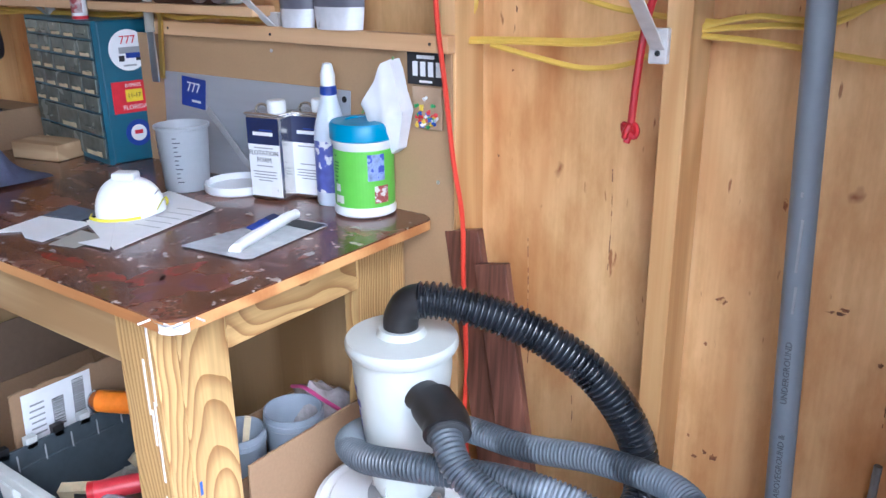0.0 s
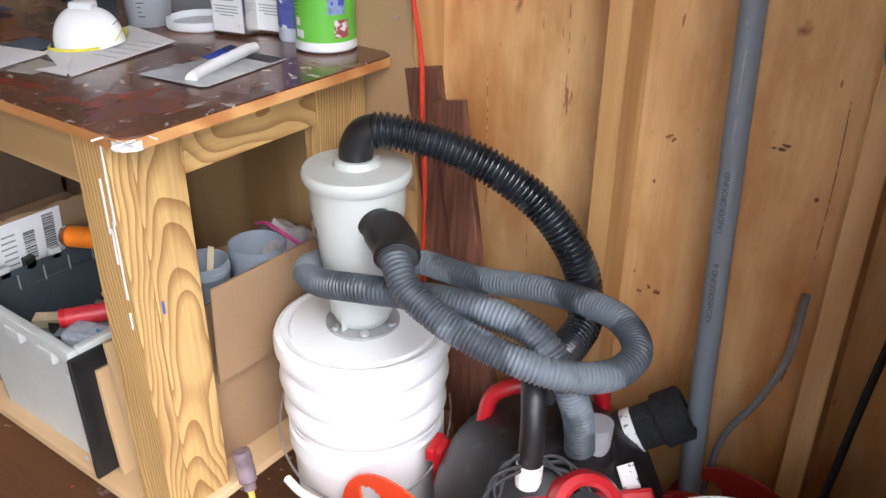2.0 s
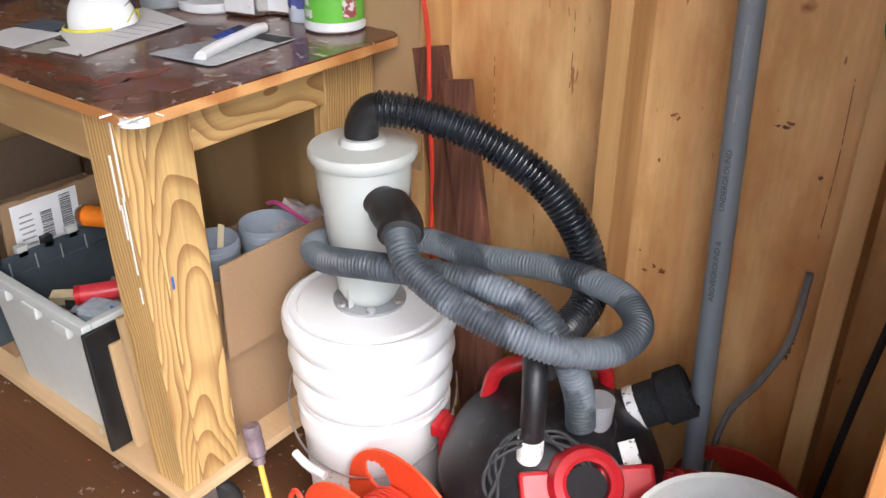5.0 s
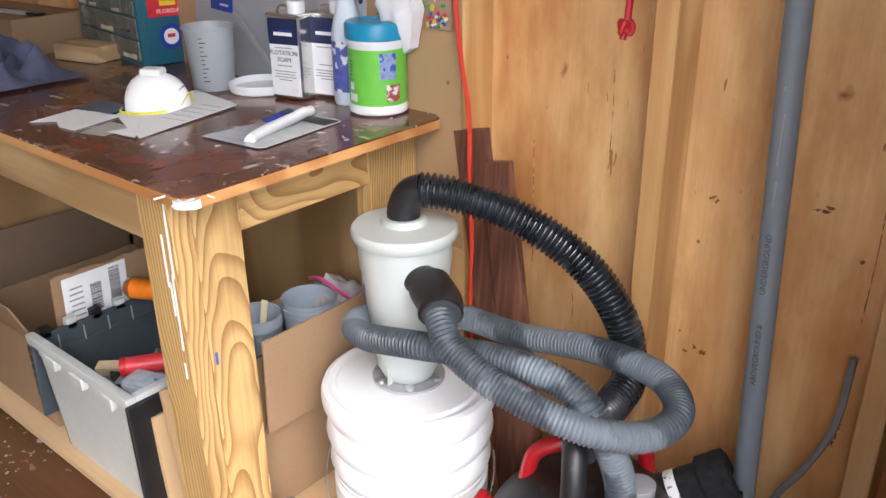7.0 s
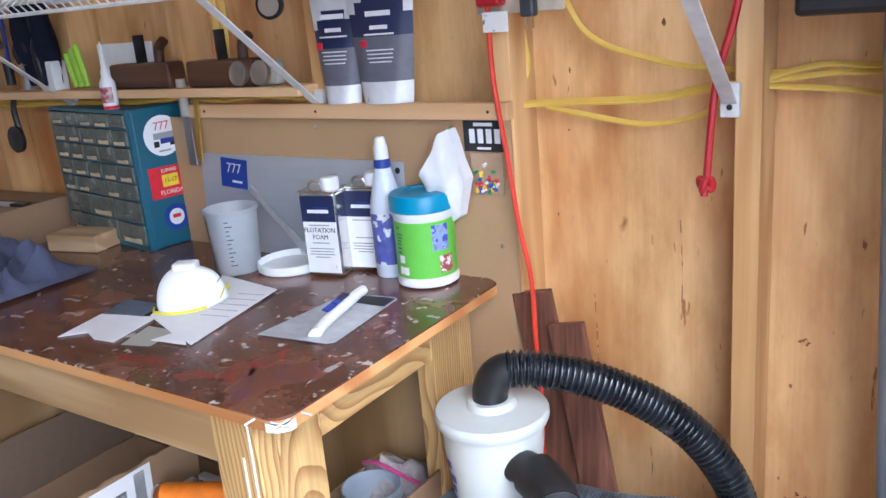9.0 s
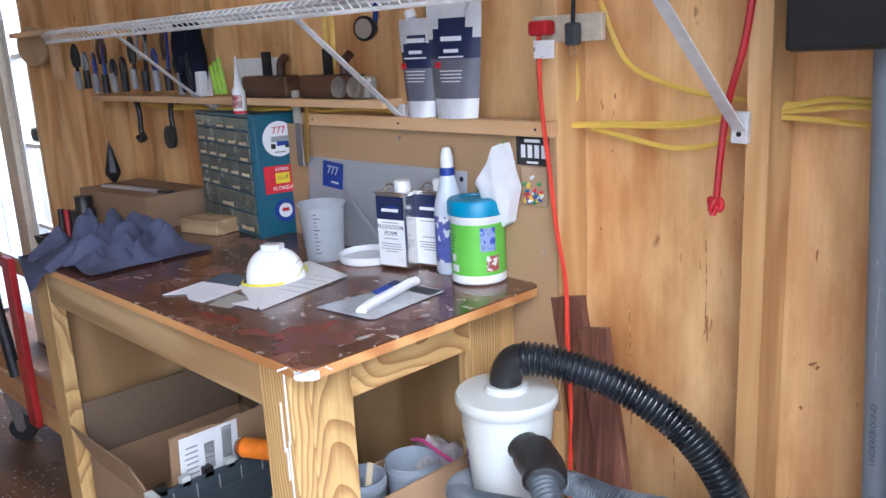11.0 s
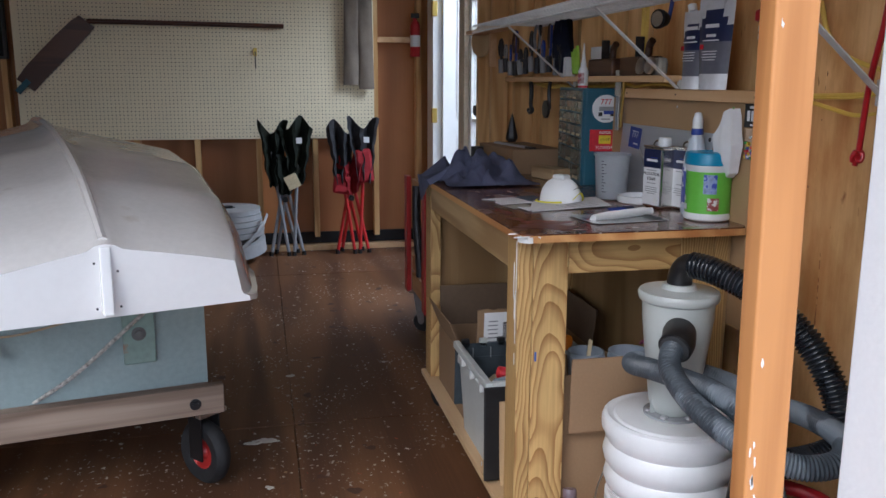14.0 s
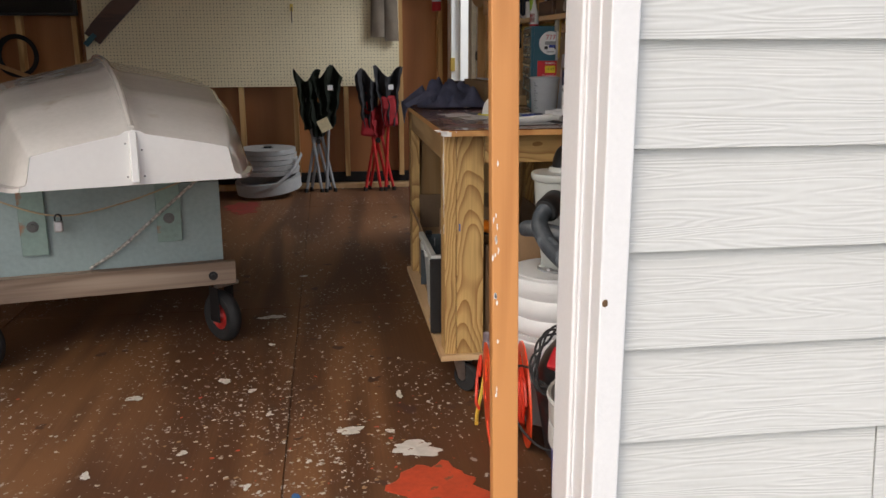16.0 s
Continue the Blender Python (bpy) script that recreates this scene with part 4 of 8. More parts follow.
part("bolt", lathe([(0.0, 0.0), (0.017, 0.0), (0.017, 0.004), (0.009, 0.004), (0.009, 0.012), (0.0, 0.013)], 16, pose(0.039, -0.085, 0.285, 0, 90, 0)), M_BLACK, cart, "dark carriage bolt")


def pneumatic(parent, x, y, turn):
    w = part("caster", lathe([(0.052, -0.02), (0.066, -0.027), (0.088, -0.026), (0.1, -0.013), (0.103, 0.0), (0.1, 0.013), (0.088, 0.026), (0.066, 0.027), (0.052, 0.02), (0.052, -0.02)], 32, pose(0, 0, 0.103, 90, 0, 0), False), M_RUBBER, parent, "black tyre", True)
    w.matrix_basis = pose(x, y, 0, 0, 0, turn)
    part("rim", lathe([(0.0, -0.024), (0.02, -0.024), (0.026, -0.012), (0.046, -0.010), (0.054, -0.019), (0.054, 0.019), (0.046, 0.010), (0.026, 0.012), (0.02, 0.024), (0.0, 0.024)], 28, pose(0, 0, 0.103, 90, 0, 0)), M_REDRIM, w, "red steel rim", True)
    for s in (-1, 1):
        part("fork", box((-0.03, s * 0.034 - 0.002, 0.085), (0.03, s * 0.034 + 0.002, 0.235), 0.001), M_BLACK, w)
    part("swivel_plate", box((-0.05, -0.05, 0.232), (0.05, 0.05, 0.2465), 0.002), M_STEEL, w)


pneumatic(cart, -0.03, -0.055, 30)
pneumatic(cart, 0.0, -0.90, 50)
pneumatic(cart, -1.25, -0.08, 80)
pneumatic(cart, -1.25, -1.0, 80)
part("rope", tube([(0.025, -0.11, 0.66), (0.03, -0.25, 0.545), (0.026, -0.40, 0.42), (0.012, -0.515, 0.345)], 0.0055, 8), M_ROPE, cart, "white braided rope", True)
part("thin_line", tube([(0.03, -0.13, 0.665), (0.04, -0.38, 0.585), (0.04, -0.60, 0.553), (0.035, -0.79, 0.62), (0.03, -0.86, 0.68)], 0.003, 6), mat("tan_line", (0.5, 0.4, 0.26), 0.8), cart, "thin tan line", True)
lk = part("padlock", box((0.035, -0.615, 0.495), (0.052, -0.585, 0.535), 0.005), M_STEEL, cart, "small combination padlock")
part("shackle", tube([(0.043, -0.61, 0.53), (0.043, -0.61, 0.55), (0.043, -0.60, 0.558), (0.043, -0.59, 0.55), (0.043, -0.59, 0.53)], 0.003, 8), M_BLACK, lk, "", True)

# ---- dust collection corner ----
M_BUCKET = mat("white_hdpe", (0.74, 0.76, 0.77), 0.38, vary=0.02, scale=3)
M_MILKY = mat("milky_plastic", (0.47, 0.50, 0.48), 0.35, vary=0.03, scale=4)
M_GREYP = mat("grey_plastic", (0.30, 0.31, 0.32), 0.45, vary=0.1)
CB = (-0.85, 0.95)
buckets = thing("dust_bucket", "two nested white plastic buckets with a sealed lid under a cyclone", "bucket", (*CB, 0))
part("lower_bucket", lathe([(0.0, 0.0), (0.128, 0.0), (0.132, 0.006), (0.141, 0.22), (0.147, 0.225), (0.147, 0.265), (0.142, 0.27), (0.145, 0.285), (0.0, 0.285)], 48), M_BUCKET, buckets, "", True)
part("upper_bucket", lathe([(0.140, 0.286), (0.146, 0.292), (0.152, 0.31), (0.147, 0.333), (0.143, 0.34), (0.151, 0.352), (0.156, 0.372), (0.151, 0.395), (0.146, 0.402), (0.152, 0.412), (0.156, 0.43), (0.152, 0.445), (0.0, 0.447)], 48), M_BUCKET, buckets, "", True)
part("lid", lathe([(0.155, 0.430), (0.160, 0.432), (0.161, 0.452), (0.157, 0.462), (0.148, 0.466), (0.140, 0.461), (0.134, 0.461), (0.130, 0.466), (0.10, 0.468), (0.0, 0.469)], 48), M_BUCKET, buckets, "white snap-on lid", True)
lb = bmesh.new()
pts = [Vector((0.157 * math.cos(a), 0.157 * math.sin(a), 0.30 - 0.10 * math.sin((a + 2.6) / 3.3 * math.pi))) for a in np.linspace(-2.6, 0.7, 40)]
add_tube(lb, [Vector((p.x * (1 + 0.12 * math.sin((i / 39) * math.pi)), p.y * (1 + 0.12 * math.sin((i / 39) * math.pi)), p.z)) for i, p in enumerate(pts)], 0.0022, 8)
part("wire_handle", lb, M_STEEL, buckets, "bent wire handle", True)
part("handle_grip", tube([(-0.04, -0.176, 0.205), (0.0, -0.182, 0.2), (0.04, -0.18, 0.198)], 0.008, 10), M_BUCKET, buckets, "", True)
lab = bmesh.new()
va, vb = [], []
for a in np.linspace(radians(-112), radians(-68), 12):
    va.append(lab.verts.new((0.1385 * math.cos(a), 0.1385 * math.sin(a), 0.06)))
    vb.append(lab.verts.new((0.1415 * math.cos(a), 0.1415 * math.sin(a), 0.17)))
for i in range(11):
    lab.faces.new((va[i], va[i + 1], vb[i + 1], vb[i]))
M_LABELTXT = mat("printed_label", (0.75, 0.75, 0.73), 0.6, vary=0.03, spots=((0.15, 0.15, 0.16), 130, 0.60))
part("label", lab, M_LABELTXT, buckets, "small printed white label")

cyclone = thing("cyclone_separator", "milky plastic cyclone dust separator bolted on a bucket lid", "dust separator", (*CB, 0.469))
part("flange", lathe([(0.0, 0.0), (0.066, 0.0), (0.066, 0.005), (0.05, 0.007), (0.0, 0.007)], 36), M_GREYP, cyclone, "grey mounting flange", True)
part("cone", lathe([(0.042, 0.006), (0.046, 0.01), (0.055, 0.03), (0.080, 0.235), (0.081, 0.275)], 40, None, True), M_MILKY, cyclone, "", True)
part("cap", lathe([(0.080, 0.272), (0.088, 0.276), (0.091, 0.283), (0.091, 0.292), (0.088, 0.297), (0.04, 0.301), (0.036, 0.312), (0.0, 0.312)], 40), M_MILKY, cyclone, "", True)
for k in range(6):
    a = 2 * math.pi * k / 6 + 0.25
    part("bolt", lathe([(0.0, 0.0), (0.009, 0.0), (0.008, 0.005), (0.0, 0.007)], 12, pose(0.056 * math.cos(a), 0.056 * math.sin(a), 0.006)), M_STEEL, cyclone, "", True)
part("gusset", box((0.002, -0.058, 0.007), (0.0045, -0.045, 0.045), 0.0008), M_MILKY, cyclone)
M_BLUEPR = mat("violet_print", (0.09, 0.08, 0.36), 0.5)
for i, (z, w) in enumerate(((0.21, 0.03), (0.185, 0.045), (0.165, 0.03), (0.145, 0.02))):
    bmx = bmesh.new()
    r = 0.055 + (z - 0.03) * 0.122 + 0.0006
    aa = [bmx.verts.new((r * math.cos(a), r * math.sin(a), z)) for a in np.linspace(radians(-128) - w * 5, radians(-128) + w * 5, 7)]
    bb = [bmx.verts.new(((r + 0.0012) * math.cos(a), (r + 0.0012) * math.sin(a), z + 0.014)) for a in np.linspace(radians(-128) - w * 4, radians(-128) + w * 5, 7)]
    for j in range(6):
        bmx.faces.new((aa[j], aa[j + 1], bb[j + 1], bb[j]))
    part("printed_mark", bmx, M_BLUEPR, cyclone, "violet printed mark")
part("inlet_port", tube([(0.05, -0.032, 0.225), (0.08, -0.038, 0.227), (0.105, -0.05, 0.226)], 0.027, 20, 8), M_BLACK, cyclone, "black inlet collar", True)
part("outlet_elbow", tube([(0.0, 0.0, 0.30), (0.0, 0.0, 0.326), (0.008, 0.004, 0.346), (0.018, 0.009, 0.355), (0.030, 0.015, 0.3585)], 0.028, 24, 8), M_BLACK, cyclone, "black outlet elbow", True)

M_HOSEB = mat("black_hose", (0.017, 0.020, 0.025), 0.27, coat=0.2, vary=0.3, scale=14, spots=((0.06, 0.063, 0.068), 10, 0.62))
M_HOSEG = mat("dusty_grey_hose", (0.066, 0.080, 0.095), 0.40, vary=0.3, scale=9, spots=((0.15, 0.175, 0.20), 8, 0.50))


def ribbed(pts, r, pitch, depth, seg=18):
    """A corrugated hose: the radius swells and narrows along the path."""
    P = resample(spline([Vector(p) for p in pts], 30), pitch / 6)
    bm = bmesh.new()
    prof = (0.0, 0.35, 0.95, 1.0, 0.75, 0.1)
    add_tube(bm, P, lambda i: r - depth * (1 - prof[i % 6]), seg)
    return bm


hose1 = thing("vacuum_hose", "glossy black ribbed hose arching from the cyclone to the vacuum", "hose")
part("corrugated_tube", ribbed([(-0.826, 0.962, 0.8285), (-0.80, 0.978, 0.8275), (-0.765, 1.0, 0.820), (-0.713, 1.035, 0.799), (-0.655, 1.070, 0.765), (-0.595, 1.102, 0.715), (-0.551, 1.122, 0.658), (-0.52, 1.135, 0.592), (-0.508, 1.136, 0.527), (-0.494, 1.1, 0.515), (-0.489, 1.03, 0.506), (-0.478, 0.95, 0.515), (-0.458, 0.905, 0.515)], 0.0302, 0.0096, 0.0062, 22), M_HOSEB, hose1, "", True)
M_VACBLK_RING = mat("dusty_rubber", (0.05, 0.052, 0.055), 0.5, vary=0.2, scale=20)
hose2 = thing("vacuum_hose", "dusty grey ribbed hose looped round the cyclone", "hose")
part("corrugated_tube", ribbed([(-0.72, 0.885, 0.69), (-0.685, 0.85, 0.672), (-0.645, 0.835, 0.645), (-0.55, 0.84, 0.61), (-0.44, 0.875, 0.578), (-0.375, 0.945, 0.558), (-0.365, 1.02, 0.565), (-0.43, 1.075, 0.575), (-0.56, 1.095, 0.565), (-0.70, 1.085, 0.545), (-0.84, 1.08, 0.54), (-0.93, 1.01, 0.55), (-0.925, 0.90, 0.575), (-0.85, 0.845, 0.597), (-0.75, 0.845, 0.618), (-0.66, 0.87, 0.625), (-0.56, 0.885, 0.632), (-0.48, 0.90, 0.615), (-0.43, 0.905, 0.565), (-0.405, 0.92, 0.49), (-0.40, 0.93, 0.42)], 0.0238, 0.0068, 0.0034, 18), M_HOSEG, hose2, "", True)
part("hose_cuff", tube([(-0.755, 0.905, 0.694), (-0.715, 0.882, 0.688), (-0.70, 0.866, 0.68)], 0.036, 22, 6), M_BLACK, hose2, "rubber hose cuff", True)
part("cuff_ring", tube([(-0.715, 0.882, 0.688), (-0.695, 0.862, 0.679)], 0.031, 22), M_VACBLK_RING, hose2, "", True)

# shop vacuum
M_VACBLK = mat("dusty_black_plastic", (0.014, 0.014, 0.016), 0.42, vary=0.3, scale=10, spots=((0.03, 0.03, 0.032), 40, 0.60))
M_VACRED = mat("red_plastic", (0.44, 0.012, 0.018), 0.35, vary=0.08)
vac = thing("shop_vacuum", "dusty black and red shop vacuum with its cord wound round it", "shop vacuum", (-0.475, 0.985, 0.0), 43)
# local -y faces the doorway side
part("tank", lathe([(0.0, 0.035), (0.14, 0.035), (0.16, 0.05), (0.185, 0.2), (0.19, 0.225), (0.19, 0.235), (0.0, 0.235)], 40), M_VACBLK, vac, "", True)
part("motor_head", lathe([(0.192, 0.236), (0.195, 0.245), (0.19, 0.27), (0.17, 0.32), (0.14, 0.36), (0.10, 0.388), (0.05, 0.40), (0.0, 0.402)], 40), M_VACBLK, vac, "", True)
part("carry_handle", tube([(-0.105, 0.06, 0.36), (-0.09, 0.055, 0.42), (-0.04, 0.045, 0.445), (0.04, 0.045, 0.445), (0.09, 0.055, 0.42), (0.105, 0.06, 0.36)], 0.014, 12), M_VACRED, vac, "red carry handle", True)
for a in (150, 335, 60):
    cl = part("latch", box((0.186, -0.022, 0.2), (0.206, 0.022, 0.285), 0.006), M_VACRED, vac, "red latch")
    cl.matrix_basis = pose(0, 0, 0, 0, 0, a)
    part("latch_tab", box((0.2, -0.028, 0.262), (0.218, 0.028, 0.288), 0.005), M_VACRED, cl)
port = part("inlet_port", lathe([(0.034, -0.012), (0.034, 0.03), (0.040, 0.034), (0.052, 0.03), (0.058, 0.018), (0.060, -0.012)], 32, pose(0.015, -0.145, 0.350, 48, 0, 0), False), M_VACRED, vac, "red inlet ring", True)
part("port_plate", box((-0.085, -0.012, -0.03), (0.125, 0.012, 0.03), 0.006, pose(0, -0.147, 0.343, -42, 0, 0)), M_VACRED, vac, "red mounting plate")
# black disc on the plate stands for the shade down the port
part("port_dark_disc", lathe([(0.0, 0.0), (0.0335, 0.0), (0.0335, 0.001), (0.0, 0.001)], 28, pose(0.015, -0.1575, 0.3525, 48, 0, 0)), M_DARKGAP, vac)
part("wand_socket", lathe([(0.0, 0.0), (0.034, 0.0), (0.034, 0.04), (0.03, 0.055), (0.0, 0.055)], 24, pose(0.05, -0.06, 0.355)), M_VACBLK, vac, "", True)
part("hose_adapter", lathe([(0.0, 0.0), (0.019, 0.0), (0.021, 0.02), (0.024, 0.1), (0.0, 0.1)], 22, pose(0.05, -0.07, 0.35)), M_GREYP, vac, "grey hose adapter", True)
part("wand", tube([(-0.062, -0.10, 0.33), (-0.058, -0.092, 0.45), (-0.055, -0.075, 0.50), (-0.05, -0.045, 0.525)], 0.0195, 18), M_VACBLK, vac, "black wand end", True)
part("wand_sticker", tube([(-0.0612, -0.0985, 0.366), (-0.0602, -0.0965, 0.406)], 0.0207, 18), M_LABELTXT, vac, "white printed sticker", True)
part("exhaust_filter", lathe([(0.0, 0.0), (0.038, 0.0), (0.038, 0.08), (0.046, 0.085), (0.046, 0.13), (0.036, 0.135), (0.03, 0.11), (0.0, 0.105)], 28, pose(0.11, 0.02, 0.34, 0, 62, -10)), mat("black_foam", (0.014, 0.015, 0.017), 0.95, vary=0.4, scale=80, bump=0.6, bscale=200), vac, "black foam exhaust filter", True)
part("filter_tag", lathe([(0.0392, 0.028), (0.0395, 0.046)], 28, pose(0.11, 0.02, 0.34, 0, 62, -10), False), M_LABELTXT, vac, "white paper tag")
part("spec_plate", box((-0.015, -0.003, -0.02), (0.015, 0.0, 0.02), 0.001, pose(0.095, -0.105, 0.368, -45, 0, 15)), M_LABELTXT, vac, "printed plate")
cord = []
for i in range(70):
    a = i * 0.36
    rr = 0.075 + 0.012 * math.sin(i * 1.3)
    cord.append((-0.055 + rr * math.cos(a), -0.15 + 0.05 * math.sin(a) - 0.004 * math.sin(i * 0.9), 0.345 + 0.95 * rr * math.sin(a)))
part("power_cord", tube(cord, 0.0034, 6, 5), M_RUBBER, vac, "black power cord", True)
part("power_cord_tail", tube([(-0.15, -0.15, 0.30), (-0.22, -0.10, 0.27), (-0.23, -0.12, 0.22), (-0.15, -0.2, 0.16), (-0.05, -0.215, 0.12), (0.06, -0.21, 0.17), (0.1, -0.2, 0.24)], 0.0034, 6), M_RUBBER, vac, "", True)
for a in (30, 150, 270):
    part("wheel", lathe([(0.0, -0.011), (0.032, -0.011), (0.036, -0.006), (0.036, 0.006), (0.032, 0.011), (0.0, 0.011)], 20, pose(0.15 * math.cos(radians(a)), 0.15 * math.sin(radians(a)), 0.036, 90, 0, a)), M_RUBBER, vac, "", True)

# paint bucket, blue outside and white inside
M_BLUEB = mat("blue_plastic", (0.012, 0.05, 0.35), 0.35, vary=0.05)
M_INSIDE = mat("spattered_white_plastic", (0.74, 0.74, 0.70), 0.4, vary=0.05, scale=10, spots=((0.10, 0.09, 0.09), 34, 0.70))
pail = thing("paint_bucket", "open blue plastic bucket with a paint-spattered white inside", "bucket", (-0.125, 0.885, 0))
part("bucket_wall", lathe([(0.0, 0.0), (0.13, 0.0), (0.133, 0.005), (0.142, 0.25)], 44), M_BLUEB, pail, "", True)
part("bucket_rim", lathe([(0.1422, 0.25), (0.149, 0.255), (0.149, 0.30), (0.146, 0.305), (0.149, 0.312), (0.151, 0.355), (0.155, 0.365), (0.152, 0.372), (0.146, 0.368), (0.144, 0.30), (0.128, 0.02), (0.0, 0.02)], 44), M_INSIDE, pail, "white rim and inside", True)
for i, (a, z, w, h) in enumerate(((200, 0.19, 0.22, 0.02), (203, 0.15, 0.3, 0.02), (206, 0.11, 0.24, 0.02))):
    bmx = bmesh.new()
    r = 0.1335 + z * 0.034
    aa = [bmx.verts.new((r * math.cos(q), r * math.sin(q), z)) for q in np.linspace(radians(a) - w, radians(a) + w, 8)]
    bb = [bmx.verts.new(((r + 0.0008) * math.cos(q), (r + 0.0008) * math.sin(q), z + h)) for q in np.linspace(radians(a) - w, radians(a) + w, 8)]
    for j in range(7):
        bmx.faces.new((aa[j], aa[j + 1], bb[j + 1], bb[j]))
    part("printed_bar", bmx, M_WHITE, pail)


# cord reels
def disc_with_holes(r, hole_r, ring_r, holes, th, m):
    """A flange: a round plate with round openings, made of a ring grid with gaps."""
    bm = bmesh.new()
    seg, rad = 108, 28
    rs = [0.02 + (r - 0.02) * i / rad for i in range(rad + 1)]
    grid = [[bm.verts.new((q * math.cos(2 * math.pi * k / seg), q * math.sin(2 * math.pi * k / seg), 0.006 * (q / r) ** 6)) for k in range(seg)] for q in rs]
    for i in range(rad):
        for k in range(seg):
            q, a = (rs[i] + rs[i + 1]) / 2, 2 * math.pi * (k + 0.5) / seg
            x, y = q * math.cos(a), q * math.sin(a)
            if any(math.hypot(x - ring_r * math.cos(b), y - ring_r * math.sin(b)) < hole_r for b in holes):
                continue
            bm.faces.new((grid[i][k], grid[i + 1][k], grid[i + 1][(k + 1) % seg], grid[i][(k + 1) % seg]))
    bmesh.ops.delete(bm, geom=[v for v in bm.verts if not v.link_faces], context="VERTS")
    bmesh.ops.solidify(bm, geom=bm.faces[:], thickness=th)
    bmesh.ops.transform(bm, matrix=m, verts=bm.verts)
    return bm


M_ORANGE = mat("orange_red_plastic", (0.78, 0.075, 0.02), 0.35, vary=0.06)
M_CORDO = mat("orange_cord", (0.70, 0.055, 0.025), 0.45, vary=0.1)
M_REDREEL = mat("dark_red_plastic", (0.42, 0.035, 0.025), 0.4, vary=0.1)


def cord_reel(at, rx, rz, mat_f, label, r=0.142):
    reel = thing("cord_reel", label, "cord reel", at)
    reel.matrix_world = pose(*at, rx, 0, rz)
    part("flange", disc_with_holes(r, 0.032, r * 0.66, [0.3, 2.4, 4.5], 0.005, pose(0, 0, -0.055)), mat_f, reel, "", True)
    part("flange", disc_with_holes(r, 0.032, r * 0.66, [0.9, 3.0, 5.1], 0.005, pose(0, 0, 0.055, 180)), mat_f, reel, "", True)
    part("hub", lathe([(0.0, -0.055), (0.05, -0.055), (0.05, 0.055), (0.0, 0.055)], 28), mat_f, reel, "", True)
    for layer in range(3):
        pts = []
        for i in range(11 * 16 + 1):
            a = 2 * math.pi * i / 16
            rr = 0.06 + 0.011 * layer + 0.002 * math.sin(i * 0.7 + layer)
            pts.append(Vector((rr * math.cos(a), rr * math.sin(a), -0.047 + 0.094 * i / (11 * 16))))
        bm = bmesh.new()
        add_tube(bm, pts, 0.0048, 6)
        part("cord_layer", bm, M_CORDO, reel, "wound orange cord", True)
    return reel


reel_a = cord_reel((-0.648, 0.748, 0.154), 92, -6, M_ORANGE, "bright orange cord reel wound with orange extension cord", 0.152)
part("lead", tube([(-0.1, 0.02, 0.07), (-0.16, 0.06, 0.06), (-0.175, 0.0, 0.07), (-0.13, -0.07, 0.08), (-0.09, -0.08, 0.075)], 0.0048, 8), M_CORDO, reel_a, "loose cord end", True)
plug = thing("extension_plug", "smoky clear extension socket on a yellow cable", "extension cord", (-0.95, 0.745, 0.0))
part("cable", tube([(0.17, -0.06, 0.006), (0.10, -0.045, 0.012), (0.04, -0.02, 0.055), (-0.005, 0.0, 0.12), (-0.022, 0.008, 0.155)], 0.006, 8), mat("yellow_cable", (0.72, 0.47, 0.06), 0.45), plug, "yellow cable", True)
part("socket_end", tube([(-0.02, 0.007, 0.150), (-0.034, 0.012, 0.185), (-0.045, 0.015, 0.225)], lambda i: 0.012 if i < 3 else (0.018 if i % 4 else 0.0165), 14, 6), mat("smoky_clear_plastic", (0.20, 0.15, 0.17), 0.2, vary=0.2, scale=40), plug, "smoky clear socket", True)
reel_b = cord_reel((-0.20, 1.105, 0.15), 84, -12, M_REDREEL, "dark red cord reel behind a bucket", 0.15)
# ---- lettering ----
def words(name, text, size, material, parent, m, label="", extrude=0.0003):
    cu = bpy.data.curves.new(name, "FONT")
    cu.body, cu.size, cu.extrude = text, size, extrude
    cu.align_x, cu.align_y = "CENTER", "CENTER"
    cu.resolution_u = 2
    tmp = bpy.data.objects.new(name, cu)
    me = bpy.data.meshes.new_from_object(tmp)
    bpy.data.objects.remove(tmp)
    me.materials.append(material)
    ob = new(name, me)
    ob.parent = parent
    ob.matrix_basis = m
    if label:
        ob["label"] = label
    return ob


def bar(parent, m, w, h, material, name="printed_bar", th=0.0008):
    """A flat printed bar, w wide and h high, in the xy plane of m."""
    return part(name, box((-w / 2, -h / 2, 0), (w / 2, h / 2, th), 0.0, m), material, parent)


def wrap(r, a0, a1, z0, z1, n=20, r2=None):
    """A label wrapped round a cylinder."""
    bm = bmesh.new()
    r2 = r2 or r
    lo = [bm.verts.new((r * math.cos(a), r * math.sin(a), z0)) for a in np.linspace(radians(a0), radians(a1), n)]
    hi = [bm.verts.new((r2 * math.cos(a), r2 * math.sin(a), z1)) for a in np.linspace(radians(a0), radians(a1), n)]
    for i in range(n - 1):
        bm.faces.new((lo[i], lo[i + 1], hi[i + 1], hi[i]))
    return bm


def disc(r, th=0.0008, n=36):
    return lathe([(0.0, 0.0), (r, 0.0), (r, th), (0.0, th)], n)


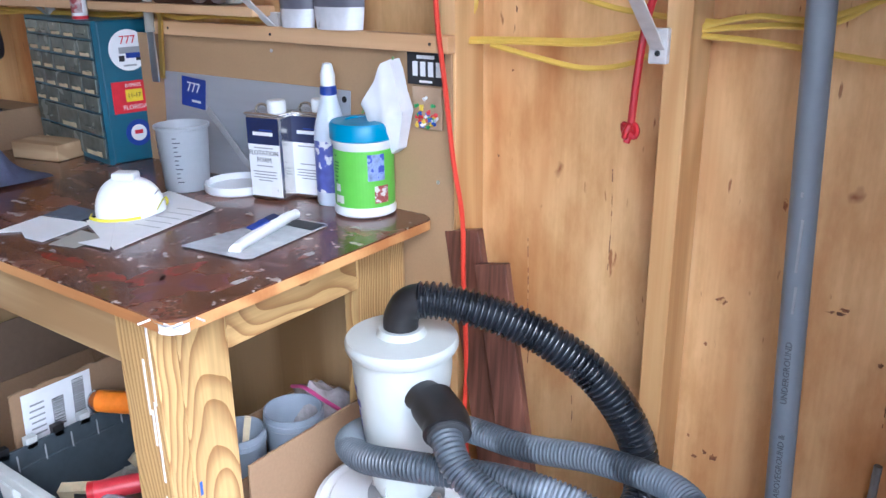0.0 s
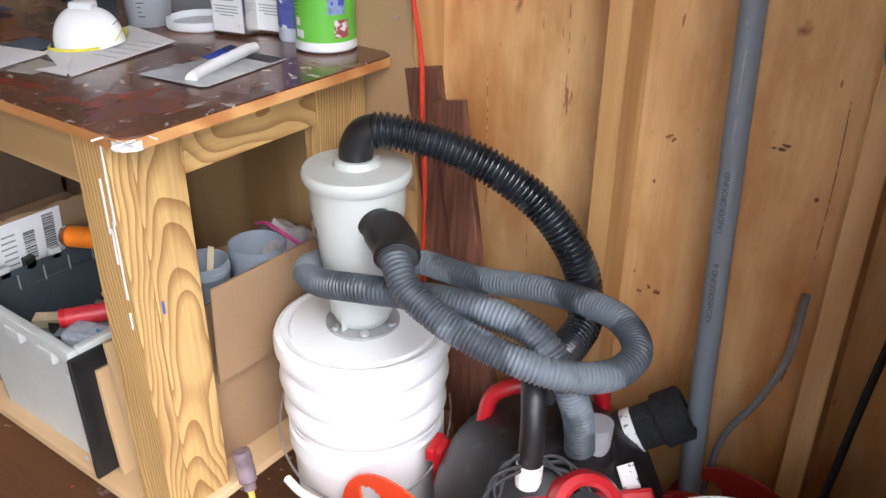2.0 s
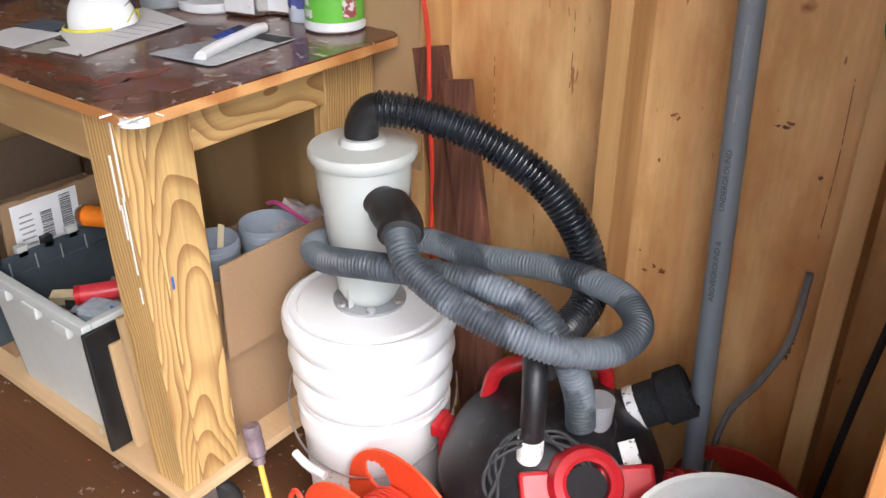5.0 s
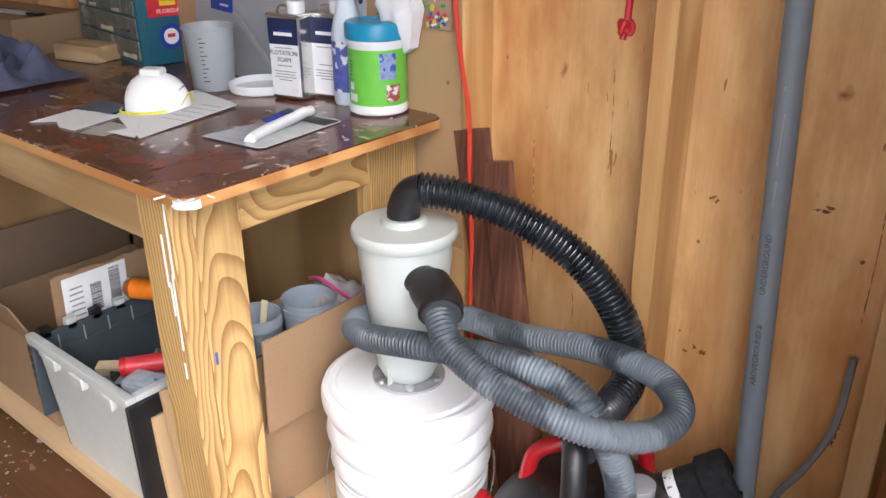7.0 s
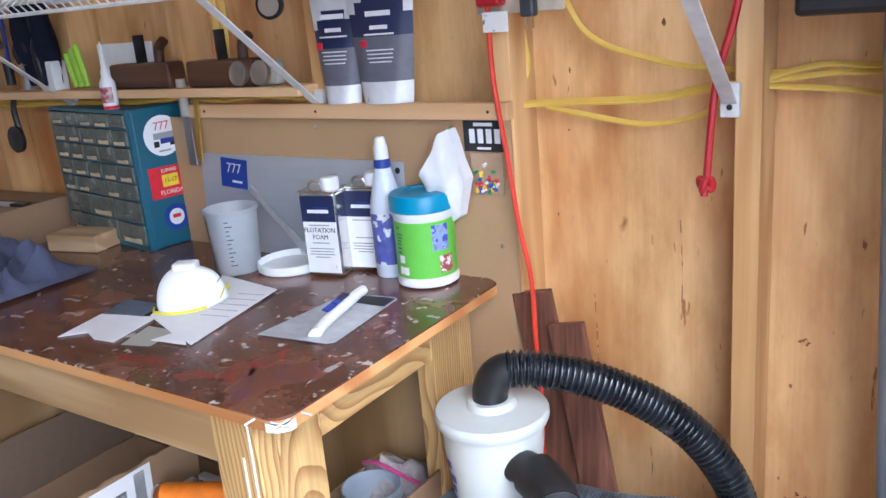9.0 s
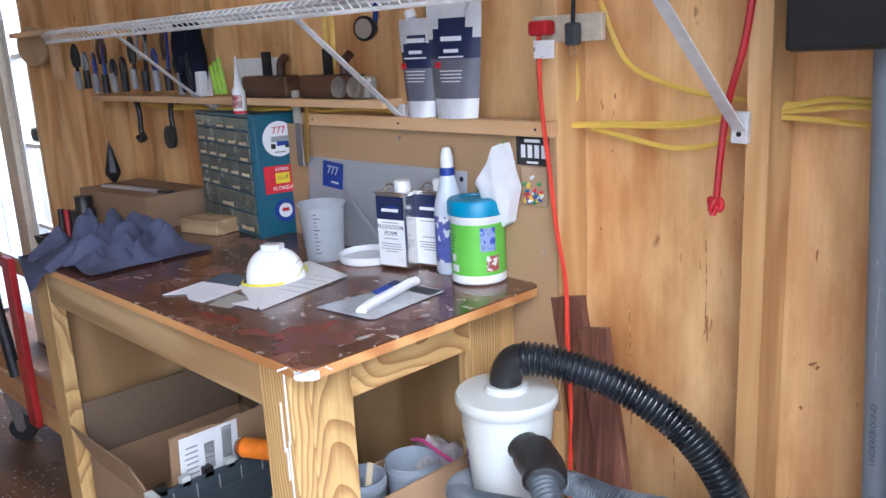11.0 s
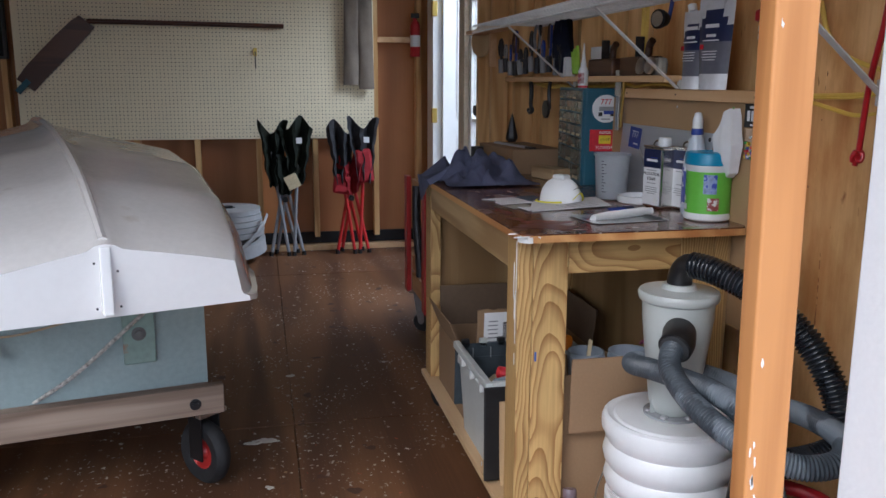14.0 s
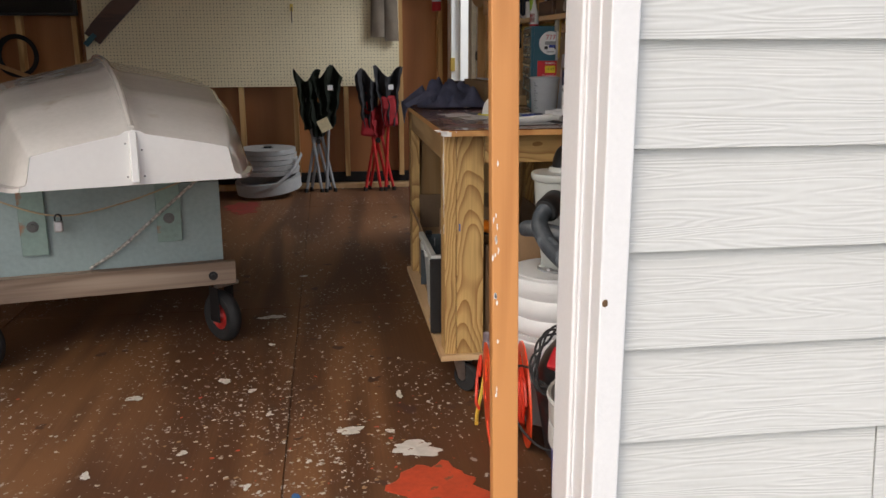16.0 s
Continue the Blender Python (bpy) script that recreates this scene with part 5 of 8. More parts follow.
M_BLUETUB = mat("blue_lid_plastic", (0.02, 0.24, 0.42), 0.35, vary=0.04)
M_GREENLB = mat("green_label", (0.16, 0.50, 0.05), 0.4, vary=0.05, scale=8)
M_GREEND = mat("dark_green_print", (0.03, 0.20, 0.03), 0.5)
M_NAVY = mat("navy_print", (0.012, 0.02, 0.075), 0.4, vary=0.1)
M_BLUEL = mat("blue_print", (0.02, 0.05, 0.30), 0.4)
M_BLACKI = mat("black_ink", (0.015, 0.015, 0.017), 0.5)
M_PAPER = mat("white_card", (0.76, 0.77, 0.78), 0.7, vary=0.03, scale=20, bump=0.05)
M_GREYCARD = mat("grey_card", (0.36, 0.35, 0.30), 0.8, vary=0.05)
M_REDST = mat("red_sticker", (0.60, 0.015, 0.03), 0.45)
M_YELST = mat("yellow_sticker", (0.80, 0.62, 0.02), 0.45)
M_TIN = mat("tinplate", (0.70, 0.69, 0.66), 0.22, 1.0, vary=0.06)
BTZ = 0.8855

# tub of wipes
tub = thing("wipes_tub", "white tub of wipes with blue lid and green label", "tub", (-1.085, 1.14, BTZ))
part("tub_body", lathe([(0.0, 0.0), (0.050, 0.0), (0.057, 0.004), (0.058, 0.012), (0.055, 0.018), (0.055, 0.128), (0.058, 0.132), (0.058, 0.142), (0.0, 0.142)], 44), M_BUCKET, tub, "", True)
part("lid", lathe([(0.0585, 0.140), (0.0605, 0.142), (0.0605, 0.166), (0.057, 0.171), (0.032, 0.173), (0.031, 0.170), (0.0, 0.170)], 44), M_BLUETUB, tub, "blue snap lid", True)
part("label", wrap(0.0556, 180, 420, 0.02, 0.124, 40), M_GREENLB, tub, "green printed label")
for i, (z, w) in enumerate(((0.112, 8), (0.100, 16), (0.094, 16), (0.088, 14), (0.082, 12), (0.074, 12), (0.066, 10))):
    part("text_bar", wrap(0.0559, 243, 243 + w, z, z + 0.0026, 6), M_GREEND, tub)
part("code_patch", wrap(0.0559, 246, 260, 0.048, 0.062, 6), M_PAPER, tub, "white code panel")
part("barcode", wrap(0.0559, 244, 268, 0.026, 0.041, 8), M_LABELTXT, tub, "printed barcode")
part("picture_patch", wrap(0.0559, 318, 352, 0.07, 0.118, 10), mat("print_blue_white", (0.35, 0.45, 0.75), 0.4, vary=0.3, scale=60, spots=((0.05, 0.08, 0.4), 60, 0.5)), tub, "blue and white printed picture")
part("picture_patch", wrap(0.0559, 330, 360, 0.028, 0.06, 10), mat("print_dark_red", (0.35, 0.08, 0.08), 0.4, vary=0.3, scale=70, spots=((0.7, 0.7, 0.7), 70, 0.55)), tub, "dark red printed picture")


# square tins
def tin(at, rz, label_text, label):
    t = thing("solvent_tin", label, "tin can", at, rz, "square tins")
    t.scale = (1.08, 1.08, 1.14)
    part("tin_body", box((-0.036, -0.026, 0.0), (0.036, 0.026, 0.148), 0.006), M_TIN, t)
    part("top_rim", box((-0.0375, -0.0275, 0.1455), (0.0375, 0.0275, 0.1505), 0.002), M_TIN, t)
    part("cap", lathe([(0.0, 0.15), (0.0155, 0.15), (0.0165, 0.153), (0.0165, 0.168), (0.0145, 0.171), (0.0, 0.171)], 24, pose(0.019, -0.005, 0)), M_BUCKET, t, "white screw cap", True)
    part("carry_loop", tube([(-0.03, 0, 0.151), (-0.022, 0, 0.16), (-0.008, 0, 0.16), (0.0, 0, 0.151)], 0.0022, 8), M_TIN, t, "", True)
    part("label", box((-0.032, -0.0269, 0.008), (0.034, -0.0262, 0.142)), M_PAPER, t, "white paper label")
    part("label_head", box((-0.0325, -0.0274, 0.098), (0.0345, -0.0268, 0.1425)), M_NAVY, t, "navy label head")
    part("logo_bar", box((-0.02, -0.0278, 0.113), (0.022, -0.0274, 0.119)), M_PAPER, t)
    part("logo_bar", box((-0.006, -0.0278, 0.121), (0.022, -0.0274, 0.1235)), M_BLUEL, t)
    if label_text:
        words("lettering", label_text[0], 0.0115, M_BLACKI, t, pose(0, -0.0272, 0.083, 90, 0, 0))
        words("lettering", label_text[1], 0.0115, M_BLACKI, t, pose(0, -0.0272, 0.071, 90, 0, 0))
    for z, w in ((0.091, 0.04), (0.06, 0.034), (0.05, 0.05), (0.045, 0.046), (0.04, 0.05), (0.035, 0.03)):
        part("text_bar", box((-w / 2, -0.0273, z), (w / 2, -0.0269, z + 0.0018)), M_GREYP, t)
    part("barcode", box((0.012, -0.0273, 0.012), (0.028, -0.0269, 0.026)), M_LABELTXT, t)
    return t


tin((-1.297, 1.112, BTZ), 12, ("FLOTATION", "FOAM"), "square tin of flotation foam with white and navy label")
tin((-1.235, 1.168, BTZ), 12, None, "second square tin with a white cap")

# spray bottle
spray = thing("spray_bottle", "white spray bottle with blue bands and a nozzle cap", "spray bottle", (-1.175, 1.150, BTZ))
spray.scale = (1.02, 1.02, 1.06)
part("bottle", lathe([(0.0, 0.0), (0.029, 0.0), (0.031, 0.004), (0.031, 0.12), (0.029, 0.14), (0.021, 0.17), (0.0145, 0.195), (0.0135, 0.212), (0.0, 0.212)], 32), mat("frosted_plastic", (0.60, 0.66, 0.74), 0.35, vary=0.04), spray, "", True)
part("band", lathe([(0.0142, 0.196), (0.0160, 0.198), (0.0150, 0.211), (0.0140, 0.212)], 28, None, False), M_BLUEL, spray, "blue collar", True)
part("label", wrap(0.0314, 190, 350, 0.025, 0.118, 24), mat("blue_white_label", (0.10, 0.12, 0.42), 0.4, vary=0.2, scale=40, spots=((0.7, 0.72, 0.75), 60, 0.56)), spray, "blue and white label")
part("nozzle", lathe([(0.0135, 0.212), (0.0135, 0.23), (0.010, 0.245), (0.008, 0.25), (0.0, 0.252)], 24), M_BUCKET, spray, "white cap", True)

# mixing cup
cup = thing("mixing_cup", "translucent graduated mixing cup standing on the bench", "mixing cup", (-1.505, 1.06, BTZ))
M_CUP = mat("translucent_plastic", (0.72, 0.76, 0.80), 0.32, vary=0.05, scale=12, trans=0.6)
part("cup_wall", lathe([(0.0, 0.0), (0.043, 0.0), (0.045, 0.003), (0.052, 0.126), (0.056, 0.128), (0.056, 0.133), (0.053, 0.134), (0.050, 0.128), (0.0435, 0.006), (0.0, 0.006)], 40), M_CUP, cup, "", True)
for i in range(11):
    z = 0.022 + i * 0.009
    r = 0.0453 + (z - 0.003) * 0.057 + 0.0006
    w = 16 if i % 3 == 0 else 9
    part("scale_mark", wrap(r, 300, 300 + w, z, z + 0.0016, 5), M_NAVY, cup)
for z, w in ((0.100, 20), (0.085, 26), (0.070, 22), (0.056, 18)):
    part("printed_block", wrap(0.0459 + (z - 0.003) * 0.057 + 0.0005, 222 - w / 2, 222 + w / 2, z, z + 0.008, 6, 0.0459 + z * 0.057 + 0.0008), M_BLUEL, cup)

# shallow white lid with oddments
dish = thing("shallow_dish", "shallow white plastic lid lying on the bench", "lid", (-1.405, 1.11, BTZ))
dish.scale = (1.15, 1.15, 1.1)
part("lid_body", lathe([(0.0, 0.0), (0.056, 0.0), (0.059, 0.003), (0.060, 0.017), (0.058, 0.018), (0.056, 0.006), (0.0, 0.005)], 40), M_BUCKET, dish, "", True)

# dust mask on folded cards
mask = thing("dust_mask", "white moulded dust mask with yellow elastic straps on folded card", "dust mask", (-1.435, 0.875, BTZ + 0.004), 30)
mb = bmesh.new()
rows = []
for i in range(15):
    v = i / 14
    rows.append([mb.verts.new((0.064 * math.cos(v * math.pi / 2) ** 0.75 * math.cos(a) * (1 + 0.08 * math.cos(3 * a)), 0.052 * math.cos(v * math.pi / 2) ** 0.75 * math.sin(a), 0.068 * math.sin(v * math.pi / 2) + 0.006 * math.cos(2 * a) * (1 - v))) for a in np.linspace(0, 2 * math.pi, 37)[:-1]])
for a, b in zip(rows, rows[1:]):
    for k in range(36):
        mb.faces.new((a[k], a[(k + 1) % 36], b[(k + 1) % 36], b[k]))
mb.faces.new(rows[-1])
bmesh.ops.remove_doubles(mb, verts=mb.verts, dist=0.0003)
part("shell", mb, mat("mask_felt", (0.82, 0.83, 0.83), 0.85, vary=0.02, bump=0.25, bscale=260), mask, "", True)
part("exhale_valve", box((-0.022, -0.016, 0.062), (0.022, 0.016, 0.078), 0.005), M_BUCKET, mask, "white exhale valve")
M_STRAP = mat("yellow_elastic", (0.72, 0.66, 0.03), 0.7, vary=0.1)
part("strap", tube([(-0.06, -0.03, 0.004), (-0.05, -0.052, 0.003), (-0.02, -0.062, 0.002), (0.02, -0.060, 0.004), (0.045, -0.05, 0.006)], 0.0028, 6, 10, 0.4), M_STRAP, mask, "yellow elastic strap", True)
part("strap", tube([(0.062, -0.022, 0.012), (0.070, 0.0, 0.03), (0.066, 0.018, 0.016), (0.058, 0.026, 0.006)], 0.0028, 6, 10, 0.4), M_STRAP, mask, "yellow elastic strap", True)
part("nose_clip", tube([(0.056, 0.012, 0.038), (0.06, 0.0, 0.044), (0.056, -0.012, 0.038)], 0.0025, 6, 8, 0.5), M_GREYP, mask, "metal nose clip", True)


def sheet(name, pts, z, material, parent, tilt=None, th=0.0012, label=""):
    bm = bmesh.new()
    lo = [bm.verts.new((x, y, z + (tilt(x, y) if tilt else 0))) for x, y in pts]
    hi = [bm.verts.new((v.co.x, v.co.y, v.co.z + th)) for v in lo]
    bm.faces.new(hi)
    bm.faces.new(lo[::-1])
    n = len(pts)
    for i in range(n):
        bm.faces.new((lo[i], lo[(i + 1) % n], hi[(i + 1) % n], hi[i]))
    bmesh.ops.recalc_face_normals(bm, faces=bm.faces)
    return part(name, bm, material, parent, label)


card = thing("opened_carton", "flattened white carton with fold-out flaps on the bench", "carton")
sheet("panel", [(-1.275, 0.735), (-1.325, 0.985), (-1.50, 1.01), (-1.46, 0.80)], BTZ + 0.001, M_PAPER, card, lambda x, y: 0.012 * max(0, (y - 0.75)))
sheet("flap", [(-1.28, 0.73), (-1.355, 0.72), (-1.345, 0.755), (-1.44, 0.79), (-1.40, 0.82)], BTZ + 0.0025, M_PAPER, card)
sheet("flap", [(-1.535, 0.665), (-1.50, 0.70), (-1.46, 0.685), (-1.415, 0.69), (-1.44, 0.80), (-1.56, 0.77)], BTZ + 0.001, M_PAPER, card)
sheet("flap", [(-1.395, 0.69), (-1.34, 0.705), (-1.35, 0.77), (-1.42, 0.765)], BTZ + 0.0005, M_GREYCARD, card, None, 0.0008, "grey inner flap")
sheet("flap", [(-1.56, 0.775), (-1.47, 0.79), (-1.48, 0.85), (-1.58, 0.84)], BTZ + 0.002, mat("slate_card", (0.10, 0.13, 0.18), 0.6), card, None, 0.001, "slate blue flap")
for i in range(5):
    bar(card, pose(-1.335 - 0.004 * i + 0.0, 0.84 + i * 0.026, BTZ + 0.0034 + 0.012 * (0.09 + i * 0.026), 0, 0, 12), 0.06, 0.002, M_GREYP, "text_line", 0.0002)

# blister pack with a sealant tube
blister = thing("sealant_pack", "clear blister pack holding a white sealant tube", "blister pack")
M_BLIS = mat("clear_blister_card", (0.46, 0.48, 0.50), 0.15, vary=0.12, scale=14, coat=0.5)
sheet("card", [(-1.20, 0.81), (-1.065, 0.825), (-1.055, 0.835), (-1.078, 1.03), (-1.09, 1.035), (-1.185, 1.02)], BTZ + 0.001, M_BLIS, blister, lambda x, y: 0.02 * max(0.0, 0.9 - y) * 0.5)
sheet("printed_end", [(-1.183, 0.985), (-1.078, 0.99), (-1.082, 1.028), (-1.185, 1.017)], BTZ + 0.0024, M_BLACKI, blister, None, 0.0004, "dark printed end")
tbm = bmesh.new()
add_tube(tbm, resample(spline([Vector((-1.10, 0.838, BTZ + 0.006)), Vector((-1.11, 0.87, BTZ + 0.010)), Vector((-1.128, 0.955, BTZ + 0.015)), Vector((-1.135, 0.99, BTZ + 0.017))], 10), 0.01), lambda i: 0.0155, 14, 0, 0.6)
part("sealant_tube", tbm, M_PAPER, blister, "white sealant tube", True)
part("tube_cap", tube([(-1.136, 0.992, BTZ + 0.017), (-1.141, 1.015, BTZ + 0.016)], 0.009, 12), M_PAPER, blister, "", True)
for k, (yy, ln) in enumerate(((0.945, 0.028), (0.925, 0.02), (0.9, 0.03))):
    part("printed_bar", box((-0.006, -ln / 2, 0), (0.006, ln / 2, 0.0026), 0, pose(-1.119 - (yy - 0.9) * 0.2, yy, BTZ + 0.0262 + (yy - 0.9) * 0.05, 0, 12, 12)), M_BLUEL if k else M_NAVY, blister)

# small-parts cabinet
M_TEALC = mat("teal_steel", (0.018, 0.10, 0.155), 0.4, vary=0.06, scale=6)
M_DRAWER = mat("smoky_drawer", (0.13, 0.15, 0.13), 0.25, vary=0.25, scale=16)
M_TAG = mat("cream_tag", (0.70, 0.60, 0.38), 0.6)
# its drawers face -y, its right side faces +x
cab = thing("parts_cabinet", "teal steel small-parts cabinet with clear drawers and stickers", "parts cabinet", (-1.818, 1.083, BTZ), -9)
CW, CD, CHH = 0.395, 0.150, 0.322
part("shell", box((-CW, 0.012, 0.0), (0.0, CD, CHH), 0.003), M_TEALC, cab)
fr = bmesh.new()
ROWSZ = [0.012, 0.065, 0.119, 0.160, 0.201, 0.242, 0.283]
HTS = [0.049, 0.050, 0.037, 0.037, 0.037, 0.037, 0.031]
add_box(fr, (-CW, 0.0, 0.0), (0.0, 0.0115, 0.011))
add_box(fr, (-CW, 0.0, CHH - 0.007), (0.0, 0.0115, CHH))
add_box(fr, (-CW, 0.0, 0.0112), (-CW + 0.008, 0.0115, CHH - 0.0072))
add_box(fr, (-0.008, 0.0, 0.0112), (0.0, 0.0115, CHH - 0.0072))
for z, h in list(zip(ROWSZ, HTS))[:-1]:
    add_box(fr, (-CW + 0.0082, 0.0, z + h), (-0.0082, 0.0115, z + h + 0.0035))
part("face_frame", fr, M_TEALC, cab)
rngd = random.Random(5)
for ri, (z, h) in enumerate(zip(ROWSZ, HTS)):
    cols = 3 if ri < 2 else 5
    w = (CW - 0.018) / cols
    for c in range(cols):
        x0 = -CW + 0.009 + c * w
        d = part("drawer", box((x0 + 0.001, -0.004, z + 0.001), (x0 + w - 0.001, 0.0105, z + h - 0.001), 0.002), M_DRAWER, cab, "clear smoky drawer")
        part("drawer_pull", box((x0 + w * 0.3, -0.010, z + h * 0.30), (x0 + w * 0.7, -0.0042, z + h * 0.36), 0.001), M_DRAWER, d)
        if rngd.random() < 0.85:
            part("drawer_tag", box((x0 + w * 0.2, -0.0052, z + h * 0.06), (x0 + w * 0.85, -0.0042, z + h * 0.3)), M_TAG, d, "cream paper tag")
stk = part("round_sticker", disc(0.046), M_PAPER, cab, "round white sticker with a cartoon aeroplane shape")
stk.matrix_basis = pose(0.0002, 0.078, 0.255, 90, 0, 90)
words("lettering", "777", 0.026, M_REDST, stk, pose(0, 0.022, 0.001))
for (px, py, pw, ph, mm) in ((0.002, 0.0, 0.05, 0.014, M_GREYP), (0.010, -0.012, 0.035, 0.012, M_BLUEL), (-0.018, -0.018, 0.013, 0.013, M_BLACKI), (0.022, -0.018, 0.013, 0.013, M_BLACKI), (0, -0.034, 0.03, 0.004, M_GREYP)):
    bar(stk, pose(px, py, 0.0012), pw, ph, mm, "printed_shape", 0.0004)
rs = part("red_sticker", box((-0.051, -0.036, 0), (0.051, 0.036, 0.0008)), M_REDST, cab, "red registration sticker")
rs.matrix_basis = pose(0.0002, 0.078, 0.15, 90, 0, 90)
words("lettering", "EXPIRES", 0.011, M_PAPER, rs, pose(0, 0.026, 0.001))
words("lettering", "FLORIDA", 0.0145, M_PAPER, rs, pose(0, -0.024, 0.001))
bar(rs, pose(0, 0.003, 0.0009), 0.04, 0.028, M_YELST, "yellow_square", 0.0006)
words("lettering", "11-17", 0.014, M_BLACKI, rs, pose(0, 0.003, 0.0017))
bs = part("round_sticker", disc(0.031), M_BLUEL, cab, "round blue and white club sticker")
bs.matrix_basis = pose(0.0002, 0.078, 0.066, 90, 0, 90)
part("sticker_middle", disc(0.019, 0.0006), M_PAPER, bs).matrix_basis = pose(0, 0, 0.0009)
bar(bs, pose(0, 0.002, 0.0016), 0.02, 0.009, M_REDST, "red_shape", 0.0004)

# wood block, towel, carton behind
blk = thing("wood_block", "short offcut of pale lumber on the bench", "wood block", (-2.03, 1.055, BTZ), 12)
part("block", box((-0.075, -0.04, 0), (0.075, 0.045, 0.04), 0.003), wood("offcut", (0.50, 0.36, 0.20), (0.36, 0.24, 0.12), "x", 9, 0.7, 2.0), blk)


def towel():
    bm = bmesh.new()
    nx, ny = 56, 44
    g_ = []
    for i in range(nx):
        row = []
        for j in range(ny):
            u, v = i / (nx - 1), j / (ny - 1)
            x = -2.15 + 0.34 * u + 0.02 * noise.noise(Vector((u * 4, v * 4, 1)))
            y = 0.63 + 0.31 * v + 0.02 * noise.noise(Vector((u * 4, v * 4, 5)))
            e = min(1.0, min(u, 1 - u) * 5) * min(1.0, (1 - v) * 4) * min(1.0, v * 6 + 0.3)
            h = 0.02 + 0.05 * e * math.exp(-((u - 0.45) ** 2) / 0.12 - ((v - 0.5) ** 2) / 0.14)
            h += e * 0.045 * (abs(noise.noise(Vector((u * 4.0 + v * 3.0, v * 4.5 - u * 2, 0.4)))) * 2.2 - 0.1) - 0.01 + 0.008 * noise.noise(Vector((u * 12 + v * 5, v * 10, 2))) * e
            h += e * 0.022 * (abs(noise.noise(Vector((u * 8.0 - v * 4.0, v * 7.0 + u * 5.0, 3.7)))) * 2.0 - 0.3)
            z = BTZ + max(0.002, min(0.125, h * (0.35 + 0.65 * e)) + 0.003)
            if v < 0.14 and u < 0.55:
                k = (0.14 - v) / 0.14
                y = 0.598 - 0.012 * (1 - k) + 0.01 * noise.noise(Vector((u * 9, 0, 3)))
                z = BTZ + 0.012 - 0.095 * k * (0.6 + 0.4 * math.cos(u * 6))
            row.append(bm.verts.new((x, y, z)))
        g_.append(row)
    for i in range(nx - 1):
        for j in range(ny - 1):
            bm.faces.new((g_[i][j], g_[i + 1][j], g_[i + 1][j + 1], g_[i][j + 1]))
    bmesh.ops.solidify(bm, geom=bm.faces[:], thickness=0.004)
    return bm


tw = thing("towel", "crumpled blue-grey terry towel hanging over the bench edge", "towel")
part("cloth", towel(), mat("terry_cloth", (0.20, 0.22, 0.35), 0.95, vary=0.22, scale=10, bump=0.8, bscale=420), tw, "", True)

# things under the bench
M_CARD = mat("cardboard", (0.29, 0.185, 0.10), 0.8, vary=0.06, scale=5, bump=0.1, bscale=150)
# darker cardboard copy with the boxes' inner shade in its colour, also for tape
M_CARDD = mat("shaded_cardboard_and_tape", (0.15, 0.10, 0.062), 0.85, vary=0.08, scale=5)
M_TOTE = mat("cloudy_clear_plastic", (0.50, 0.52, 0.50), 0.35, vary=0.06, scale=6)
SZ = ZL


def open_box(parent, x0, x1, y0, y1, z0, z1, th, material):
    for nm, lo, hi in (("bottom", (x0, y0, z0), (x1, y1, z0 + th)), ("front_side", (x0, y0, z0 + th), (x1, y0 + th, z1)), ("back_side", (x0, y1 - th, z0 + th), (x1, y1, z1)), ("end_side", (x0, y0 + th, z0 + th), (x0 + th, y1 - th, z1)), ("end_side", (x1 - th, y0 + th, z0 + th), (x1, y1 - th, z1))):
        part(nm, box(lo, hi, 0.0006), material, parent)


bigbox = thing("cardboard_box", "open cardboard box of jars and rags under the bench", "cardboard box", (0, 0, 0))
open_box(bigbox, -1.235, -1.075, 0.765, 1.125, SZ, 0.495, 0.005, M_CARD)
part("flap", box((-1.068, 0.77, 0.0), (-1.063, 1.12, 0.20), 0.0006, pose(0.02, 0, 0.295, 0, 3, 0)), M_CARD, bigbox)
M_JAR = mat("frosted_tub", (0.27, 0.31, 0.36), 0.35, vary=0.06)


def jar(at, r, h, label, fill=None):
    j = thing("plastic_tub", label, "plastic tub", at, 0, "frosted tubs")
    part("tub_wall", lathe([(0.0, 0.0), (r * 0.86, 0.0), (r * 0.88, 0.003), (r * 0.96, h * 0.8), (r, h * 0.82), (r, h * 0.9), (r * 0.97, h * 0.91), (r * 0.97, h), (r * 0.92, h), (r * 0.82, 0.006), (0.0, 0.006)], 32), M_JAR, j, "", True)
    return j


jar((-1.145, 0.975, 0.40), 0.058, 0.125, "frosted plastic tub lying among rags")
jar((-1.17, 0.862, 0.40), 0.05, 0.125, "frosted plastic tub with a stirring stick")
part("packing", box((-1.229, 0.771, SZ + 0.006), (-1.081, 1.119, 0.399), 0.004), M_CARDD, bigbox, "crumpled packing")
stick = thing("stir_stick", "bare wooden stirring stick in a tub", "stick")
part("stick_body", box((-0.006, -0.001, 0), (0.006, 0.001, 0.14), 0.0005, pose(-1.17, 0.862, 0.43, 8, 12, 30)), M_TAG, stick)
bagm = thing("plastic_bag", "clear zip bag with a pink seal in a box", "plastic bag", (-1.165, 1.07, 0.40))
bb = bmesh.new()
bmesh.ops.create_icosphere(bb, subdivisions=3, radius=0.075)
for v in bb.verts:
    v.co = Vector((v.co.x * 1.2, v.co.y * 0.8, (v.co.z + 0.07) * 0.85)) * (1 + 0.22 * noise.noise(v.co * 28))
    v.co.z = max(0.0, v.co.z)
part("bag_body", bb, mat("clear_film", (0.45, 0.42, 0.42), 0.15, vary=0.3, scale=18), bagm, "", True)
